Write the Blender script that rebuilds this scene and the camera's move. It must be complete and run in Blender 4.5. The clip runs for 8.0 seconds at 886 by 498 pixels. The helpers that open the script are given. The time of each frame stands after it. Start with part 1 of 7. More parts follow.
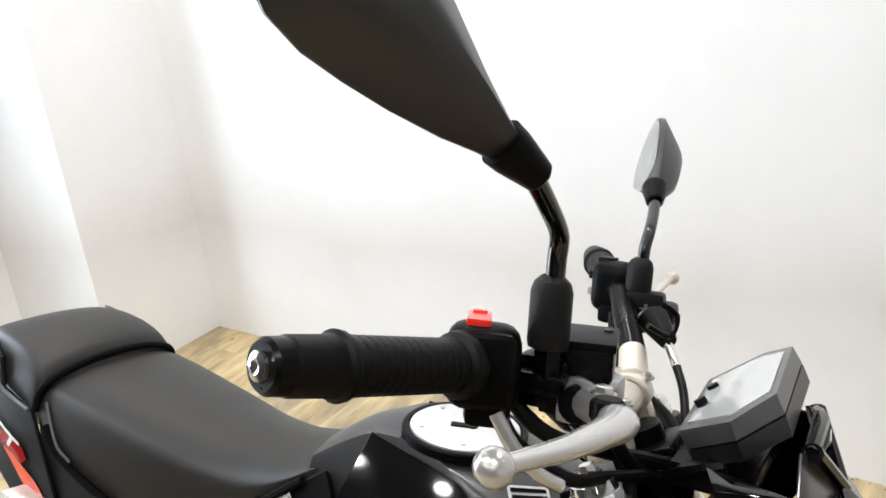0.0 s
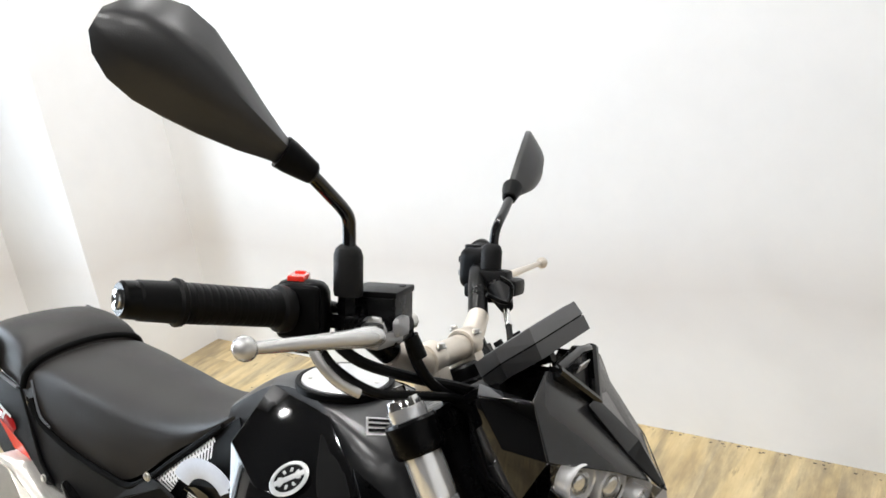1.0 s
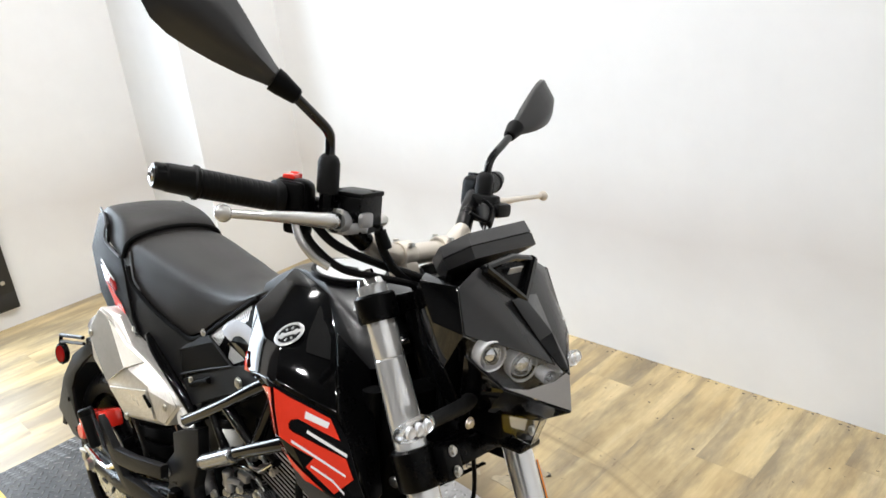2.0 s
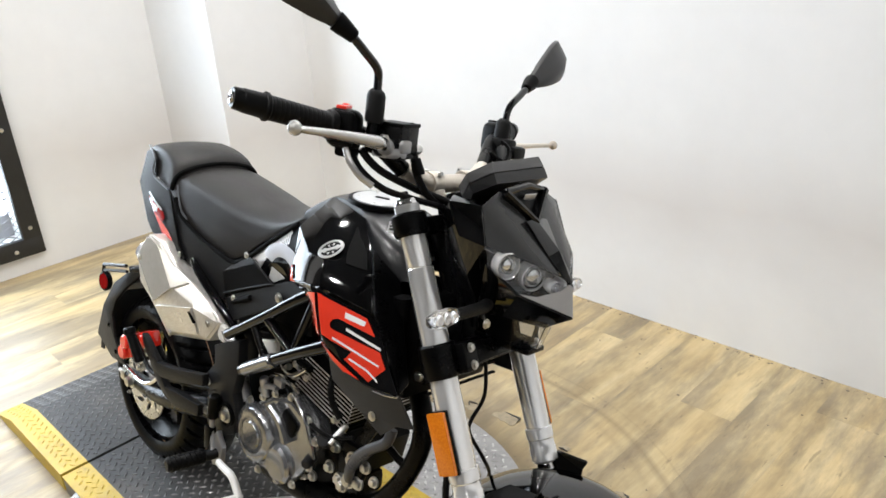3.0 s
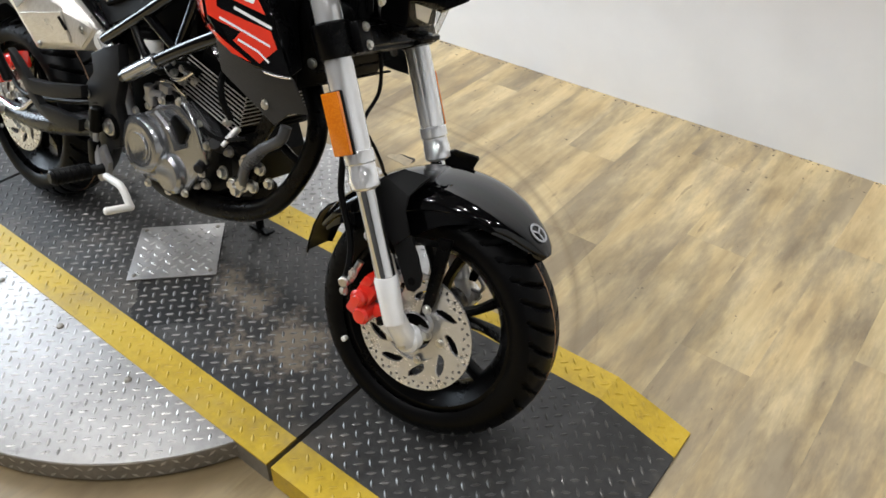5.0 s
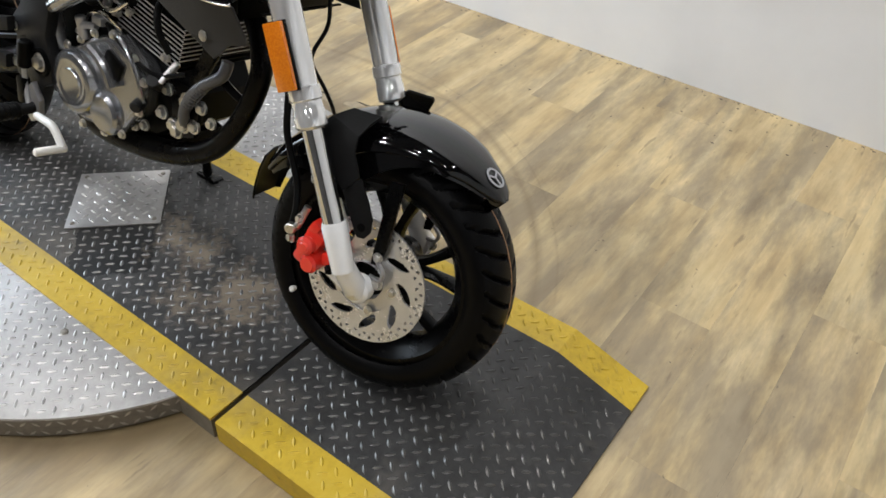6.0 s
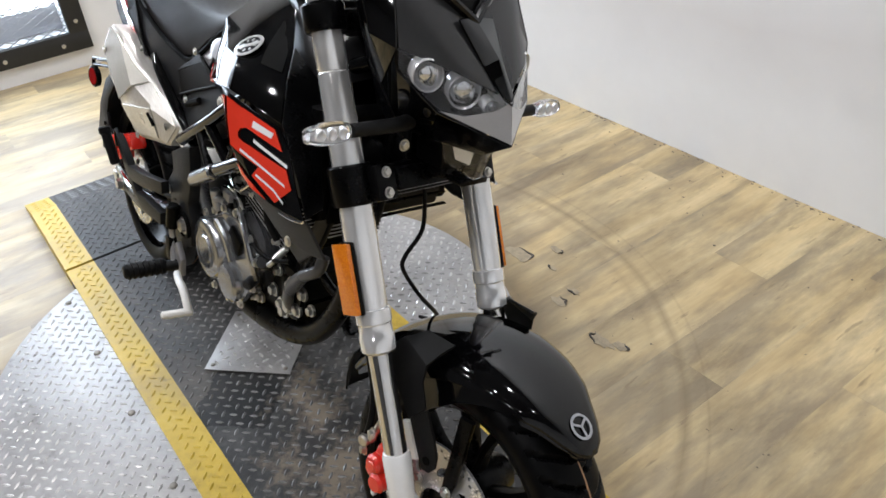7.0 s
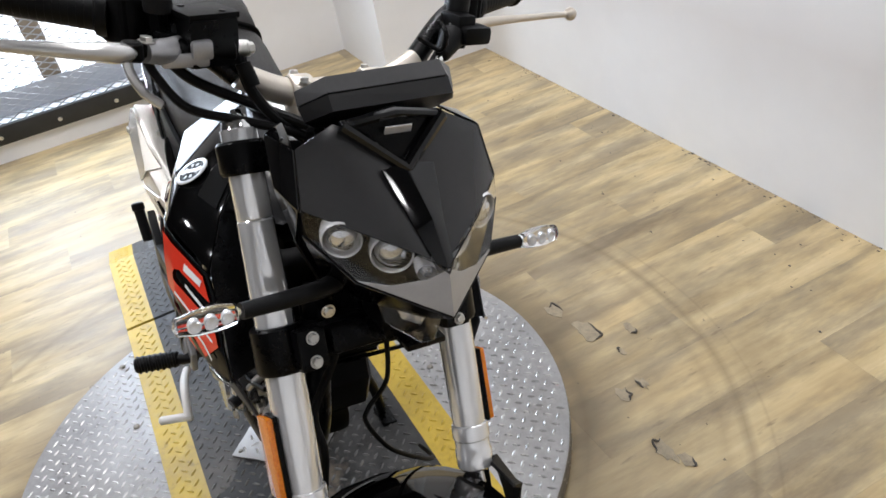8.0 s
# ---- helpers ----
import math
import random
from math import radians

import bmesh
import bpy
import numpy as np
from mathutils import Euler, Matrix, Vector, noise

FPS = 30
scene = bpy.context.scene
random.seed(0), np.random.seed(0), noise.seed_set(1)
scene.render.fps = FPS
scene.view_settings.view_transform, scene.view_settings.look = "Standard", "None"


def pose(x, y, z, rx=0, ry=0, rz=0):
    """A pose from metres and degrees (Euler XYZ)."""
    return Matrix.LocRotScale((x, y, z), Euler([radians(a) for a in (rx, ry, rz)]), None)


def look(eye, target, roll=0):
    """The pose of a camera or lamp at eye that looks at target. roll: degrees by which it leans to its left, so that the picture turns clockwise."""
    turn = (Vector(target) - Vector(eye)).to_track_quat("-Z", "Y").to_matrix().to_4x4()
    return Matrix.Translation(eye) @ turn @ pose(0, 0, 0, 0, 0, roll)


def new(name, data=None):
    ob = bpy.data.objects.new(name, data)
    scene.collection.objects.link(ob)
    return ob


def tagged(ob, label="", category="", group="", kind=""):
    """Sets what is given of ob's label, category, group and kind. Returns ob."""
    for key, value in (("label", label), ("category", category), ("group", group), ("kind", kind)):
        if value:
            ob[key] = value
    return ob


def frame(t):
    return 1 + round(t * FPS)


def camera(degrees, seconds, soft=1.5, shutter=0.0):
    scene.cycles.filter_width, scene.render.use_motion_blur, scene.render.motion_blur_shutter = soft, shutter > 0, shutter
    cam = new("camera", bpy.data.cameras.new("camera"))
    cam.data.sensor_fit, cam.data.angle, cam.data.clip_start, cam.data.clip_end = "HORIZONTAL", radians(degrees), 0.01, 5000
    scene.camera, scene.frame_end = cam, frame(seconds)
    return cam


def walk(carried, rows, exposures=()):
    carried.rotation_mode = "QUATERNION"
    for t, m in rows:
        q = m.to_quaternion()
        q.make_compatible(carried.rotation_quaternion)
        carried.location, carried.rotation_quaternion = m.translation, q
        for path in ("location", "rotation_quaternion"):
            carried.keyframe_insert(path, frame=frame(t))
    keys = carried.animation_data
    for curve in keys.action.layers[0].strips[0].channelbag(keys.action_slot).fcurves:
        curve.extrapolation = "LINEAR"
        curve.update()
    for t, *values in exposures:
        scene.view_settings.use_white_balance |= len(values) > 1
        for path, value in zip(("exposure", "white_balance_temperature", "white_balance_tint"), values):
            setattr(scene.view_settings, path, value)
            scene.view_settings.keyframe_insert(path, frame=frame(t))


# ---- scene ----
cam = camera(59.2, 8.0, soft=1.6)
PATH = [
    (0, (1.117, -0.297, 1.29), (0.069, 1.25, 0.576), -5.7),
    (0.5, (1.193, -0.256, 1.289), (0.047, 1.235, 0.607), -8.8),
    (1, (1.37, -0.376, 1.308), (0.269, 1.157, 0.648), -8.1),
    (1.5, (1.539, -0.431, 1.337), (0.29, 0.987, 0.681), -6.4),
    (1.7, (1.586, -0.413, 1.329), (0.278, 0.92, 0.612), -6.7),
    (2.8, (1.728, -0.533, 1.315), (0.371, 0.718, 0.546), -5.8),
    (3, (1.739, -0.578, 1.315), (0.418, 0.695, 0.517), -4.1),
    (3.5, (1.756, -0.637, 1.301), (0.494, 0.676, 0.475), -3.1),
    (4, (1.765, -0.654, 1.26), (0.573, 0.649, 0.322), -1.5),
    (4.5, (1.785, -0.658, 1.209), (0.708, 0.606, 0.095), -0.2),
    (5, (1.792, -0.647, 1.169), (0.831, 0.598, -0.067), 0.7),
    (5.2, (1.793, -0.638, 1.151), (0.871, 0.603, -0.118), 1.4),
    (6.3, (1.782, -0.57, 1.116), (0.949, 0.658, -0.226), 2.9),
    (6.5, (1.774, -0.503, 1.121), (0.841, 0.631, -0.236), -3.1),
    (6.7, (1.763, -0.405, 1.142), (0.654, 0.683, -0.118), -4.3),
    (7, (1.778, -0.299, 1.208), (0.433, 0.612, 0.042), -4.8),
    (7.5, (1.807, -0.173, 1.224), (0.35, 0.608, 0.098), -12.6),
    (8, (1.694, 0.03, 1.244), (0.158, 0.612, 0.104), -11.4),
]
EXPOSURES = ((0.0, 0.22, 6500, 10), (1.2, 0.22, 6500, 10), (3.0, 0.1, 6500, 10), (3.5, 0.1, 6500, 10), (5.0, 0.08, 6400, 10), (6.5, -0.10, 6400, 11), (7.0, -0.13, 6300, 12), (7.5, -0.13, 6250, 12), (8.0, -0.18, 6300, 13))
walk(cam, [(t, look(eye, target, roll)) for t, eye, target, roll in PATH], EXPOSURES)

# ---- world and light ----
world = bpy.data.worlds.new("world")
scene.world = world
world.use_nodes = True
wn = world.node_tree.nodes
sky = wn.new("ShaderNodeTexSky")
sky.sky_type, sky.sun_disc = "NISHITA", False
sky.sun_elevation, sky.sun_rotation = radians(38), radians(200)
wn["Background"].inputs["Strength"].default_value = 0.1
world.node_tree.links.new(sky.outputs["Color"], wn["Background"].inputs["Color"])

CEILING_Z = 2.75
LAMPS = [(x, y) for x in (-0.9, 0.25, 1.4, 2.6) for y in (0.9, -0.75, -2.3)]


def ceiling_lamp_light(x, y, power, size):
    data = bpy.data.lights.new("ceiling_lamp_light", "AREA")
    data.shape, data.size, data.energy, data.color = "DISK", size, power, (1.0, 0.99, 0.975)
    ob = new("ceiling_lamp_light", data)
    ob.matrix_world = pose(x, y, CEILING_Z - 0.045)
    return ob


for lx, ly in LAMPS:
    ceiling_lamp_light(lx, ly, {-0.9: 10, 0.25: 18, 1.4: 11.5, 2.6: 3}[lx] * (1.05 if ly > 0 else 0.9), 0.11)

window_data = bpy.data.lights.new("window_light", "AREA")
window_data.shape, window_data.size, window_data.size_y = "RECTANGLE", 0.95, 1.75
window_data.energy, window_data.color = 58, (0.74, 0.87, 1.0)
window_light = new("window_light", window_data)
window_light.matrix_world = look((-1.78, -0.2, 1.1), (0.5, -0.2, 0.6))


# ---- materials ----
class Mat:
    """A small node-material builder."""

    def __init__(self, name, color=(0.5, 0.5, 0.5), rough=0.5, metal=0.0, coat=0.0, spec=0.5):
        self.m = bpy.data.materials.new(name)
        self.m.use_nodes = True
        self.nt = self.m.node_tree
        self.b = self.nt.nodes["Principled BSDF"]
        self.b.inputs["Base Color"].default_value = (*color, 1)
        self.b.inputs["Roughness"].default_value = rough
        self.b.inputs["Metallic"].default_value = metal
        self.b.inputs["Coat Weight"].default_value = coat
        self.b.inputs["Coat Roughness"].default_value = 0.04
        self.b.inputs["Specular IOR Level"].default_value = spec
        self.color = color
        self.where = None

    def node(self, kind, **kw):
        n = self.nt.nodes.new(kind)
        for k, v in kw.items():
            n.inputs[k].default_value = v
        return n

    def link(self, a, b):
        self.nt.links.new(a, b)

    def coord(self):
        if self.where is None:
            self.where = self.nt.nodes.new("ShaderNodeTexCoord").outputs["Object"]
        return self.where

    def noise(self, scale, detail=4.0, rough=0.6, stretch=None):
        n = self.node("ShaderNodeTexNoise", Scale=scale, Detail=detail, Roughness=rough)
        src = self.coord()
        if stretch:
            mp = self.nt.nodes.new("ShaderNodeMapping")
            mp.inputs["Scale"].default_value = stretch
            self.link(src, mp.inputs["Vector"])
            src = mp.outputs["Vector"]
        self.link(src, n.inputs["Vector"])
        return n.outputs["Fac"]

    def ramp(self, fac, stops):
        r = self.nt.nodes.new("ShaderNodeValToRGB")
        e = r.color_ramp.elements
        while len(e) < len(stops):
            e.new(0.5)
        for el, (p, c) in zip(e, stops):
            el.position = p
            el.color = (*c, 1) if len(c) == 3 else c
        self.link(fac, r.inputs["Fac"])
        return r.outputs["Color"]

    def mix(self, fac, a, b, mode="MIX"):
        n = self.nt.nodes.new("ShaderNodeMix")
        n.data_type, n.blend_type = "RGBA", mode
        for sock, v in ((n.inputs["Factor"], fac), (n.inputs["A"], a), (n.inputs["B"], b)):
            if hasattr(v, "is_linked"):
                self.link(v, sock)
            elif isinstance(v, (int, float)):
                sock.default_value = v
            else:
                sock.default_value = (*v, 1)
        return n.outputs["Result"]

    def math(self, op, a, b=0.0, c=0.0):
        n = self.nt.nodes.new("ShaderNodeMath")
        n.operation = op
        for sock, v in zip(n.inputs, (a, b, c)):
            if hasattr(v, "is_linked"):
                self.link(v, sock)
            else:
                sock.default_value = v
        return n.outputs["Value"]

    def base(self, sock):
        self.link(sock, self.b.inputs["Base Color"])
        return self

    def rough(self, fac, lo, hi):
        n = self.nt.nodes.new("ShaderNodeMapRange")
        n.inputs["To Min"].default_value, n.inputs["To Max"].default_value = lo, hi
        self.link(fac, n.inputs["Value"])
        self.link(n.outputs["Result"], self.b.inputs["Roughness"])
        return self

    def bump(self, fac, strength, dist=0.001):
        n = self.nt.nodes.new("ShaderNodeBump")
        n.inputs["Strength"].default_value, n.inputs["Distance"].default_value = strength, dist
        self.link(fac, n.inputs["Height"])
        self.link(n.outputs["Normal"], self.b.inputs["Normal"])
        return self

    def vary(self, scale, amount, rough_lo=None, rough_hi=None, bump_scale=None, bump=0.0, dist=0.0005):
        """Two-scale mottling of the base colour, with optional roughness drift and grain."""
        a, b = self.noise(scale), self.noise(scale * 9, 3)
        f = self.math("ADD", self.math("MULTIPLY", a, 0.65), self.math("MULTIPLY", b, 0.35))
        lo = tuple(max(0, c * (1 - amount)) for c in self.color)
        hi = tuple(min(1, c * (1 + amount)) for c in self.color)
        self.base(self.ramp(f, [(0.3, lo), (0.7, hi)]))
        if rough_lo is not None:
            self.rough(f, rough_lo, rough_hi)
        if bump_scale:
            self.bump(self.noise(bump_scale, 2), bump, dist)
        return self


M = {}


def mk(key, *a, **k):
    M[key] = Mat(key, *a, **k)
    return M[key]


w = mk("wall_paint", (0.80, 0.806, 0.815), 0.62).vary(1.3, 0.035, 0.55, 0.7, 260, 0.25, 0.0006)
# a broad soft band of shade painted low into the wall's colour
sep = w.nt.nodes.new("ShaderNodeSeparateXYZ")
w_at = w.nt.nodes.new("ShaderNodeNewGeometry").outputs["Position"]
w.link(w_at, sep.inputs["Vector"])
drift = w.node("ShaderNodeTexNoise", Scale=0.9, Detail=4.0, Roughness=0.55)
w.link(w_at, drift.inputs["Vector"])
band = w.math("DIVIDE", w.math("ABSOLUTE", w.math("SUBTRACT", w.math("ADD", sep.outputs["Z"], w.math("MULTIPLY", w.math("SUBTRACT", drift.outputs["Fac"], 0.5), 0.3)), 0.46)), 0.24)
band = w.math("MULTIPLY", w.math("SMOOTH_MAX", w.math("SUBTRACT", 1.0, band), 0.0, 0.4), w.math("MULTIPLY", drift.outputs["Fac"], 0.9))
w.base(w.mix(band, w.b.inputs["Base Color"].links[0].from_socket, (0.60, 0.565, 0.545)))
mk("ceiling_paint", (0.07, 0.07, 0.072), 0.8).vary(2, 0.03)
mk("lamp_trim", (0.7, 0.7, 0.7), 0.5).vary(20, 0.05)
mk("grey_wall_paint", (0.06, 0.06, 0.062), 0.7).vary(1.3, 0.08, 0.6, 0.8, 200, 0.2, 0.0006)
mk("gloss_black", (0.0016, 0.0016, 0.0018), 0.05, 0, 0.0, 0.5).vary(14, 0.3, 0.03, 0.08)
mk("matte_black", (0.0022, 0.0022, 0.0024), 0.42, spec=0.07).vary(20, 0.25, 0.30, 0.46, 900, 0.4, 0.0002)
mk("grained_black", (0.0055, 0.0055, 0.0058), 0.44, spec=0.16).vary(12, 0.2, 0.42, 0.58, 700, 0.8, 0.0004)
mk("satin_black", (0.0016, 0.0016, 0.0018), 0.26, spec=0.13).vary(25, 0.3, 0.22, 0.34, 500, 0.2, 0.0002)
mk("tank_satin", (0.021, 0.021, 0.022), 0.30, spec=0.5).vary(18, 0.2, 0.26, 0.38, 700, 0.2, 0.0002)
mk("rubber", (0.0022, 0.0022, 0.0024), 0.4, spec=0.13).vary(18, 0.25, 0.34, 0.54, 650, 0.4, 0.0003)
mk("tyre_rubber", (0.0026, 0.0026, 0.0029), 0.34, spec=0.10).vary(16, 0.3, 0.28, 0.46, 420, 0.35, 0.0003)
mk("seat_vinyl", (0.0115, 0.0098, 0.0086), 0.40, spec=0.36).vary(9, 0.16, 0.38, 0.52, 1100, 0.8, 0.0004)
mk("silver_paint", (0.96, 0.965, 0.975), 0.07, 0.68, 0.6).vary(30, 0.02, 0.05, 0.10)
mk("foot_paint", (0.90, 0.905, 0.91), 0.24, 0.15, 0.4).vary(40, 0.04, 0.2, 0.3)
mk("chrome", (0.80, 0.80, 0.80), 0.10, 1.0).vary(60, 0.05, 0.06, 0.16)
mk("polished_steel", (0.66, 0.66, 0.665), 0.26, 0.65).vary(40, 0.1, 0.18, 0.34)
mk("brushed_steel", (0.74, 0.72, 0.68), 0.28, 0.5)
mk("cast_aluminium", (0.42, 0.42, 0.43), 0.34, 0.85).vary(70, 0.12, 0.34, 0.52, 900, 0.4, 0.0003)
mk("engine_grey", (0.36, 0.366, 0.38), 0.22, 0.88).vary(45, 0.06, 0.16, 0.25, 900, 0.06, 0.0001)
mk("hose_grey", (0.075, 0.075, 0.078), 0.32, spec=0.5).vary(40, 0.1, 0.26, 0.38)
mk("engine_black", (0.0016, 0.0016, 0.0016), 0.34, 0.0, spec=0.08).vary(50, 0.3, 0.28, 0.42, 700, 0.4, 0.0003)
mk("bar_beige", (0.66, 0.60, 0.52), 0.30, 0.6).vary(30, 0.06, 0.24, 0.36)
mk("lever_alloy", (0.56, 0.555, 0.545), 0.24, 0.7, 0.2).vary(40, 0.05, 0.2, 0.3)
mk("white_enamel", (0.78, 0.77, 0.74), 0.35).vary(30, 0.05, 0.28, 0.42)
mk("red_paint", (0.74, 0.026, 0.014), 0.22, 0, 0.9).vary(25, 0.08, 0.15, 0.28)
mk("red_decal", (0.72, 0.040, 0.016), 0.20, 0, 0.8).vary(20, 0.06, 0.14, 0.26)
mk("white_decal", (0.80, 0.80, 0.80), 0.22, 0, 0.6).vary(30, 0.03)
mk("silver_decal", (0.55, 0.55, 0.56), 0.28, 0.35, 0.5).vary(90, 0.10)
mk("cap_silver", (0.60, 0.60, 0.61), 0.30, 0.4, 0.3).vary(60, 0.06)
mk("badge_silver", (0.40, 0.40, 0.40), 0.30, 0.3, 0.3).vary(90, 0.08)
mk("cast_grey", (0.011, 0.011, 0.0115), 0.40, spec=0.16).vary(30, 0.2, 0.34, 0.46, 700, 0.6, 0.0003)
mk("wing_grey", (0.030, 0.030, 0.031), 0.48, spec=0.2).vary(14, 0.15, 0.42, 0.56, 700, 0.7, 0.0003)
mk("dark_red_plastic", (0.30, 0.006, 0.006), 0.18, 0, 0.5).vary(60, 0.2)
mk("amber_reflector", (0.72, 0.16, 0.008), 0.12, 0, 0.9)
mk("bolt_zinc", (0.66, 0.65, 0.62), 0.28, 1.0).vary(200, 0.12, 0.2, 0.4)
mk("grey_pinstripe", (0.30, 0.31, 0.33), 0.30).vary(40, 0.05)
mk("blue_grey_film", (0.62, 0.66, 0.74), 0.25, 0, 0.4).vary(30, 0.08)
mk("meter_screen", (0.36, 0.37, 0.37), 0.16, 0, 0.6).vary(12, 0.05)
mk("black_frame_paint", (0.014, 0.014, 0.014), 0.5).vary(12, 0.4, 0.4, 0.65, 180, 0.3, 0.0008)
mk("brown_post", (0.17, 0.13, 0.09), 0.6).vary(20, 0.25)
mk("dark_gap", (0.0015, 0.0015, 0.0015), 0.7, spec=0.08).vary(30, 0.3)
mk("shell_satin", (0.016, 0.016, 0.017), 0.36, spec=0.5).vary(18, 0.15, 0.32, 0.46, 800, 0.5, 0.0002)
mk("mask_grey", (0.023, 0.023, 0.024), 0.22, spec=0.55).vary(18, 0.08, 0.18, 0.26, 900, 0.06, 0.0001)
mk("nose_grey", (0.36, 0.36, 0.37), 0.26, 0, 0.8).vary(30, 0.05)
mk("lamp_bright", (0.85, 0.85, 0.86), 0.14, 0.55, 0.5).vary(60, 0.06)
mk("meter_grey", (0.075, 0.075, 0.078), 0.34, spec=0.5).vary(18, 0.15, 0.30, 0.42, 700, 0.5, 0.0002)
mk("edge_grey", (0.10, 0.105, 0.115), 0.35).vary(40, 0.1)

mk("brushed_tan", (0.72, 0.69, 0.63), 0.24, 0.6).vary(14, 0.1, 0.18, 0.32)

# brushed metal with its grain along the silencer
m = M["brushed_steel"]
f = m.noise(30, 4, 0.6, (2, 30, 2))
m.base(m.ramp(f, [(0.3, (0.66, 0.63, 0.58)), (0.7, (0.82, 0.80, 0.76))])).rough(m.noise(12), 0.22, 0.38)

m = M["amber_reflector"]
v = m.node("ShaderNodeTexVoronoi", Scale=420.0)
m.link(m.coord(), v.inputs["Vector"])
m.base(m.ramp(v.outputs["Distance"], [(0.0, (0.80, 0.25, 0.008)), (0.7, (0.66, 0.17, 0.006))])).bump(v.outputs["Distance"], 0.12, 0.0004)


def glass(key, color, rough=0.02, ior=1.45):
    g = mk(key, color, rough)
    g.b.inputs["Transmission Weight"].default_value = 1.0
    g.b.inputs["IOR"].default_value = ior
    return g


glass("clear_lens", (0.95, 0.96, 0.97), 0.06)
mirror = mk("mirror_glass", (0.92, 0.93, 0.94), 0.01, 1.0)


def glow(key, color, strength):
    g = mk(key, color, 0.6)
    g.b.inputs["Emission Color"].default_value = (*color, 1)
    g.b.inputs["Emission Strength"].default_value = strength
    return g


glow("lamp_diffuser", (1.0, 0.985, 0.96), 14.0)
glow("daylight_backdrop", (0.94, 0.97, 1.0), 1.6)

# vinyl wood planks: every plank takes its own tone, offset and grain
m = mk("plank_vinyl", (0.40, 0.31, 0.19), 0.42)
info = m.nt.nodes.new("ShaderNodeObjectInfo")
geo = m.nt.nodes.new("ShaderNodeNewGeometry")
shift = m.nt.nodes.new("ShaderNodeVectorMath")
shift.operation = "MULTIPLY_ADD"
m.link(info.outputs["Random"], shift.inputs[0])
shift.inputs[1].default_value = (7.3, 19.1, 3.7)
m.link(geo.outputs["Position"], shift.inputs[2])
m.where = shift.outputs["Vector"]
streak = m.noise(5.0, 5, 0.58, (3.0, 0.50, 1))
fine = m.noise(16, 4, 0.6, (9, 0.55, 1))
knots = m.noise(3.4, 6, 0.68, (2.3, 0.5, 1))
tone = m.ramp(streak, [(0.26, (0.36, 0.272, 0.150)), (0.44, (0.535, 0.420, 0.232)), (0.60, (0.640, 0.520, 0.300)), (0.78, (0.70, 0.60, 0.385))])
grain = m.ramp(fine, [(0.30, (0.90, 0.88, 0.85)), (0.65, (1.0, 1.0, 1.0))])
col = m.mix(1.0, tone, grain, "MULTIPLY")
# worn grey-brown patches with ragged edges, different on every board
blot = m.ramp(knots, [(0.40, (0.92, 0.92, 0.92)), (0.47, (0.55, 0.55, 0.55)), (0.56, (0, 0, 0))])
col = m.mix(blot, col, m.ramp(streak, [(0.3, (0.225, 0.180, 0.118)), (0.7, (0.345, 0.285, 0.195))]))
piece = m.ramp(info.outputs["Random"], [(0.0, (0.93, 0.92, 0.91)), (0.5, (0.99, 0.99, 0.98)), (1.0, (1.04, 1.03, 1.02))])
col = m.mix(1.0, col, piece, "MULTIPLY")
# worn rings rubbed in by turning ramps, a brown rim band, a wide darker zone
dx = m.nt.nodes.new("ShaderNodeVectorMath")
dx.operation = "DISTANCE"
flat = m.nt.nodes.new("ShaderNodeVectorMath")
flat.operation = "MULTIPLY"
m.link(geo.outputs["Position"], flat.inputs[0])
flat.inputs[1].default_value = (1, 1, 0)
m.link(flat.outputs["Vector"], dx.inputs[0])
dx.inputs[1].default_value = (0.463, 0.097, 0)
wob = m.node("ShaderNodeTexNoise", Scale=3.0, Detail=3.0)
m.link(geo.outputs["Position"], wob.inputs["Vector"])
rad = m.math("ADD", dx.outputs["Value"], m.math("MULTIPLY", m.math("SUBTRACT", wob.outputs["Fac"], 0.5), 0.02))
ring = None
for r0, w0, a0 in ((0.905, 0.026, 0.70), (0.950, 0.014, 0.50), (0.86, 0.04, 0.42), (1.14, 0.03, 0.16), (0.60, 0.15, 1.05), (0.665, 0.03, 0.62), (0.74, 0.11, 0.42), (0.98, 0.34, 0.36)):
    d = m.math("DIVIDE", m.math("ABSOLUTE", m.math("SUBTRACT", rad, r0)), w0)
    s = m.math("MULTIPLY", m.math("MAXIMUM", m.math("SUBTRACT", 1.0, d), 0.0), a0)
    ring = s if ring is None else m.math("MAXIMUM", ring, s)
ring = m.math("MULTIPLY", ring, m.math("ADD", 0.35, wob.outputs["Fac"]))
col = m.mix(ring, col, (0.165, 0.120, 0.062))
# grey dust films, dark chips and scuffs of several sizes
scuff = m.node("ShaderNodeTexNoise", Scale=2.3, Detail=5.0, Roughness=0.65)
m.link(geo.outputs["Position"], scuff.inputs["Vector"])
col = m.mix(m.ramp(scuff.outputs["Fac"], [(0.50, (0, 0, 0)), (0.72, (0.30, 0.30, 0.30))]), col, (0.26, 0.215, 0.15))
chips = m.node("ShaderNodeTexNoise", Scale=38.0, Detail=3.0, Roughness=0.7)
m.link(geo.outputs["Position"], chips.inputs["Vector"])
col = m.mix(m.ramp(chips.outputs["Fac"], [(0.70, (0, 0, 0)), (0.735, (0.75, 0.75, 0.75))]), col, (0.07, 0.058, 0.045))
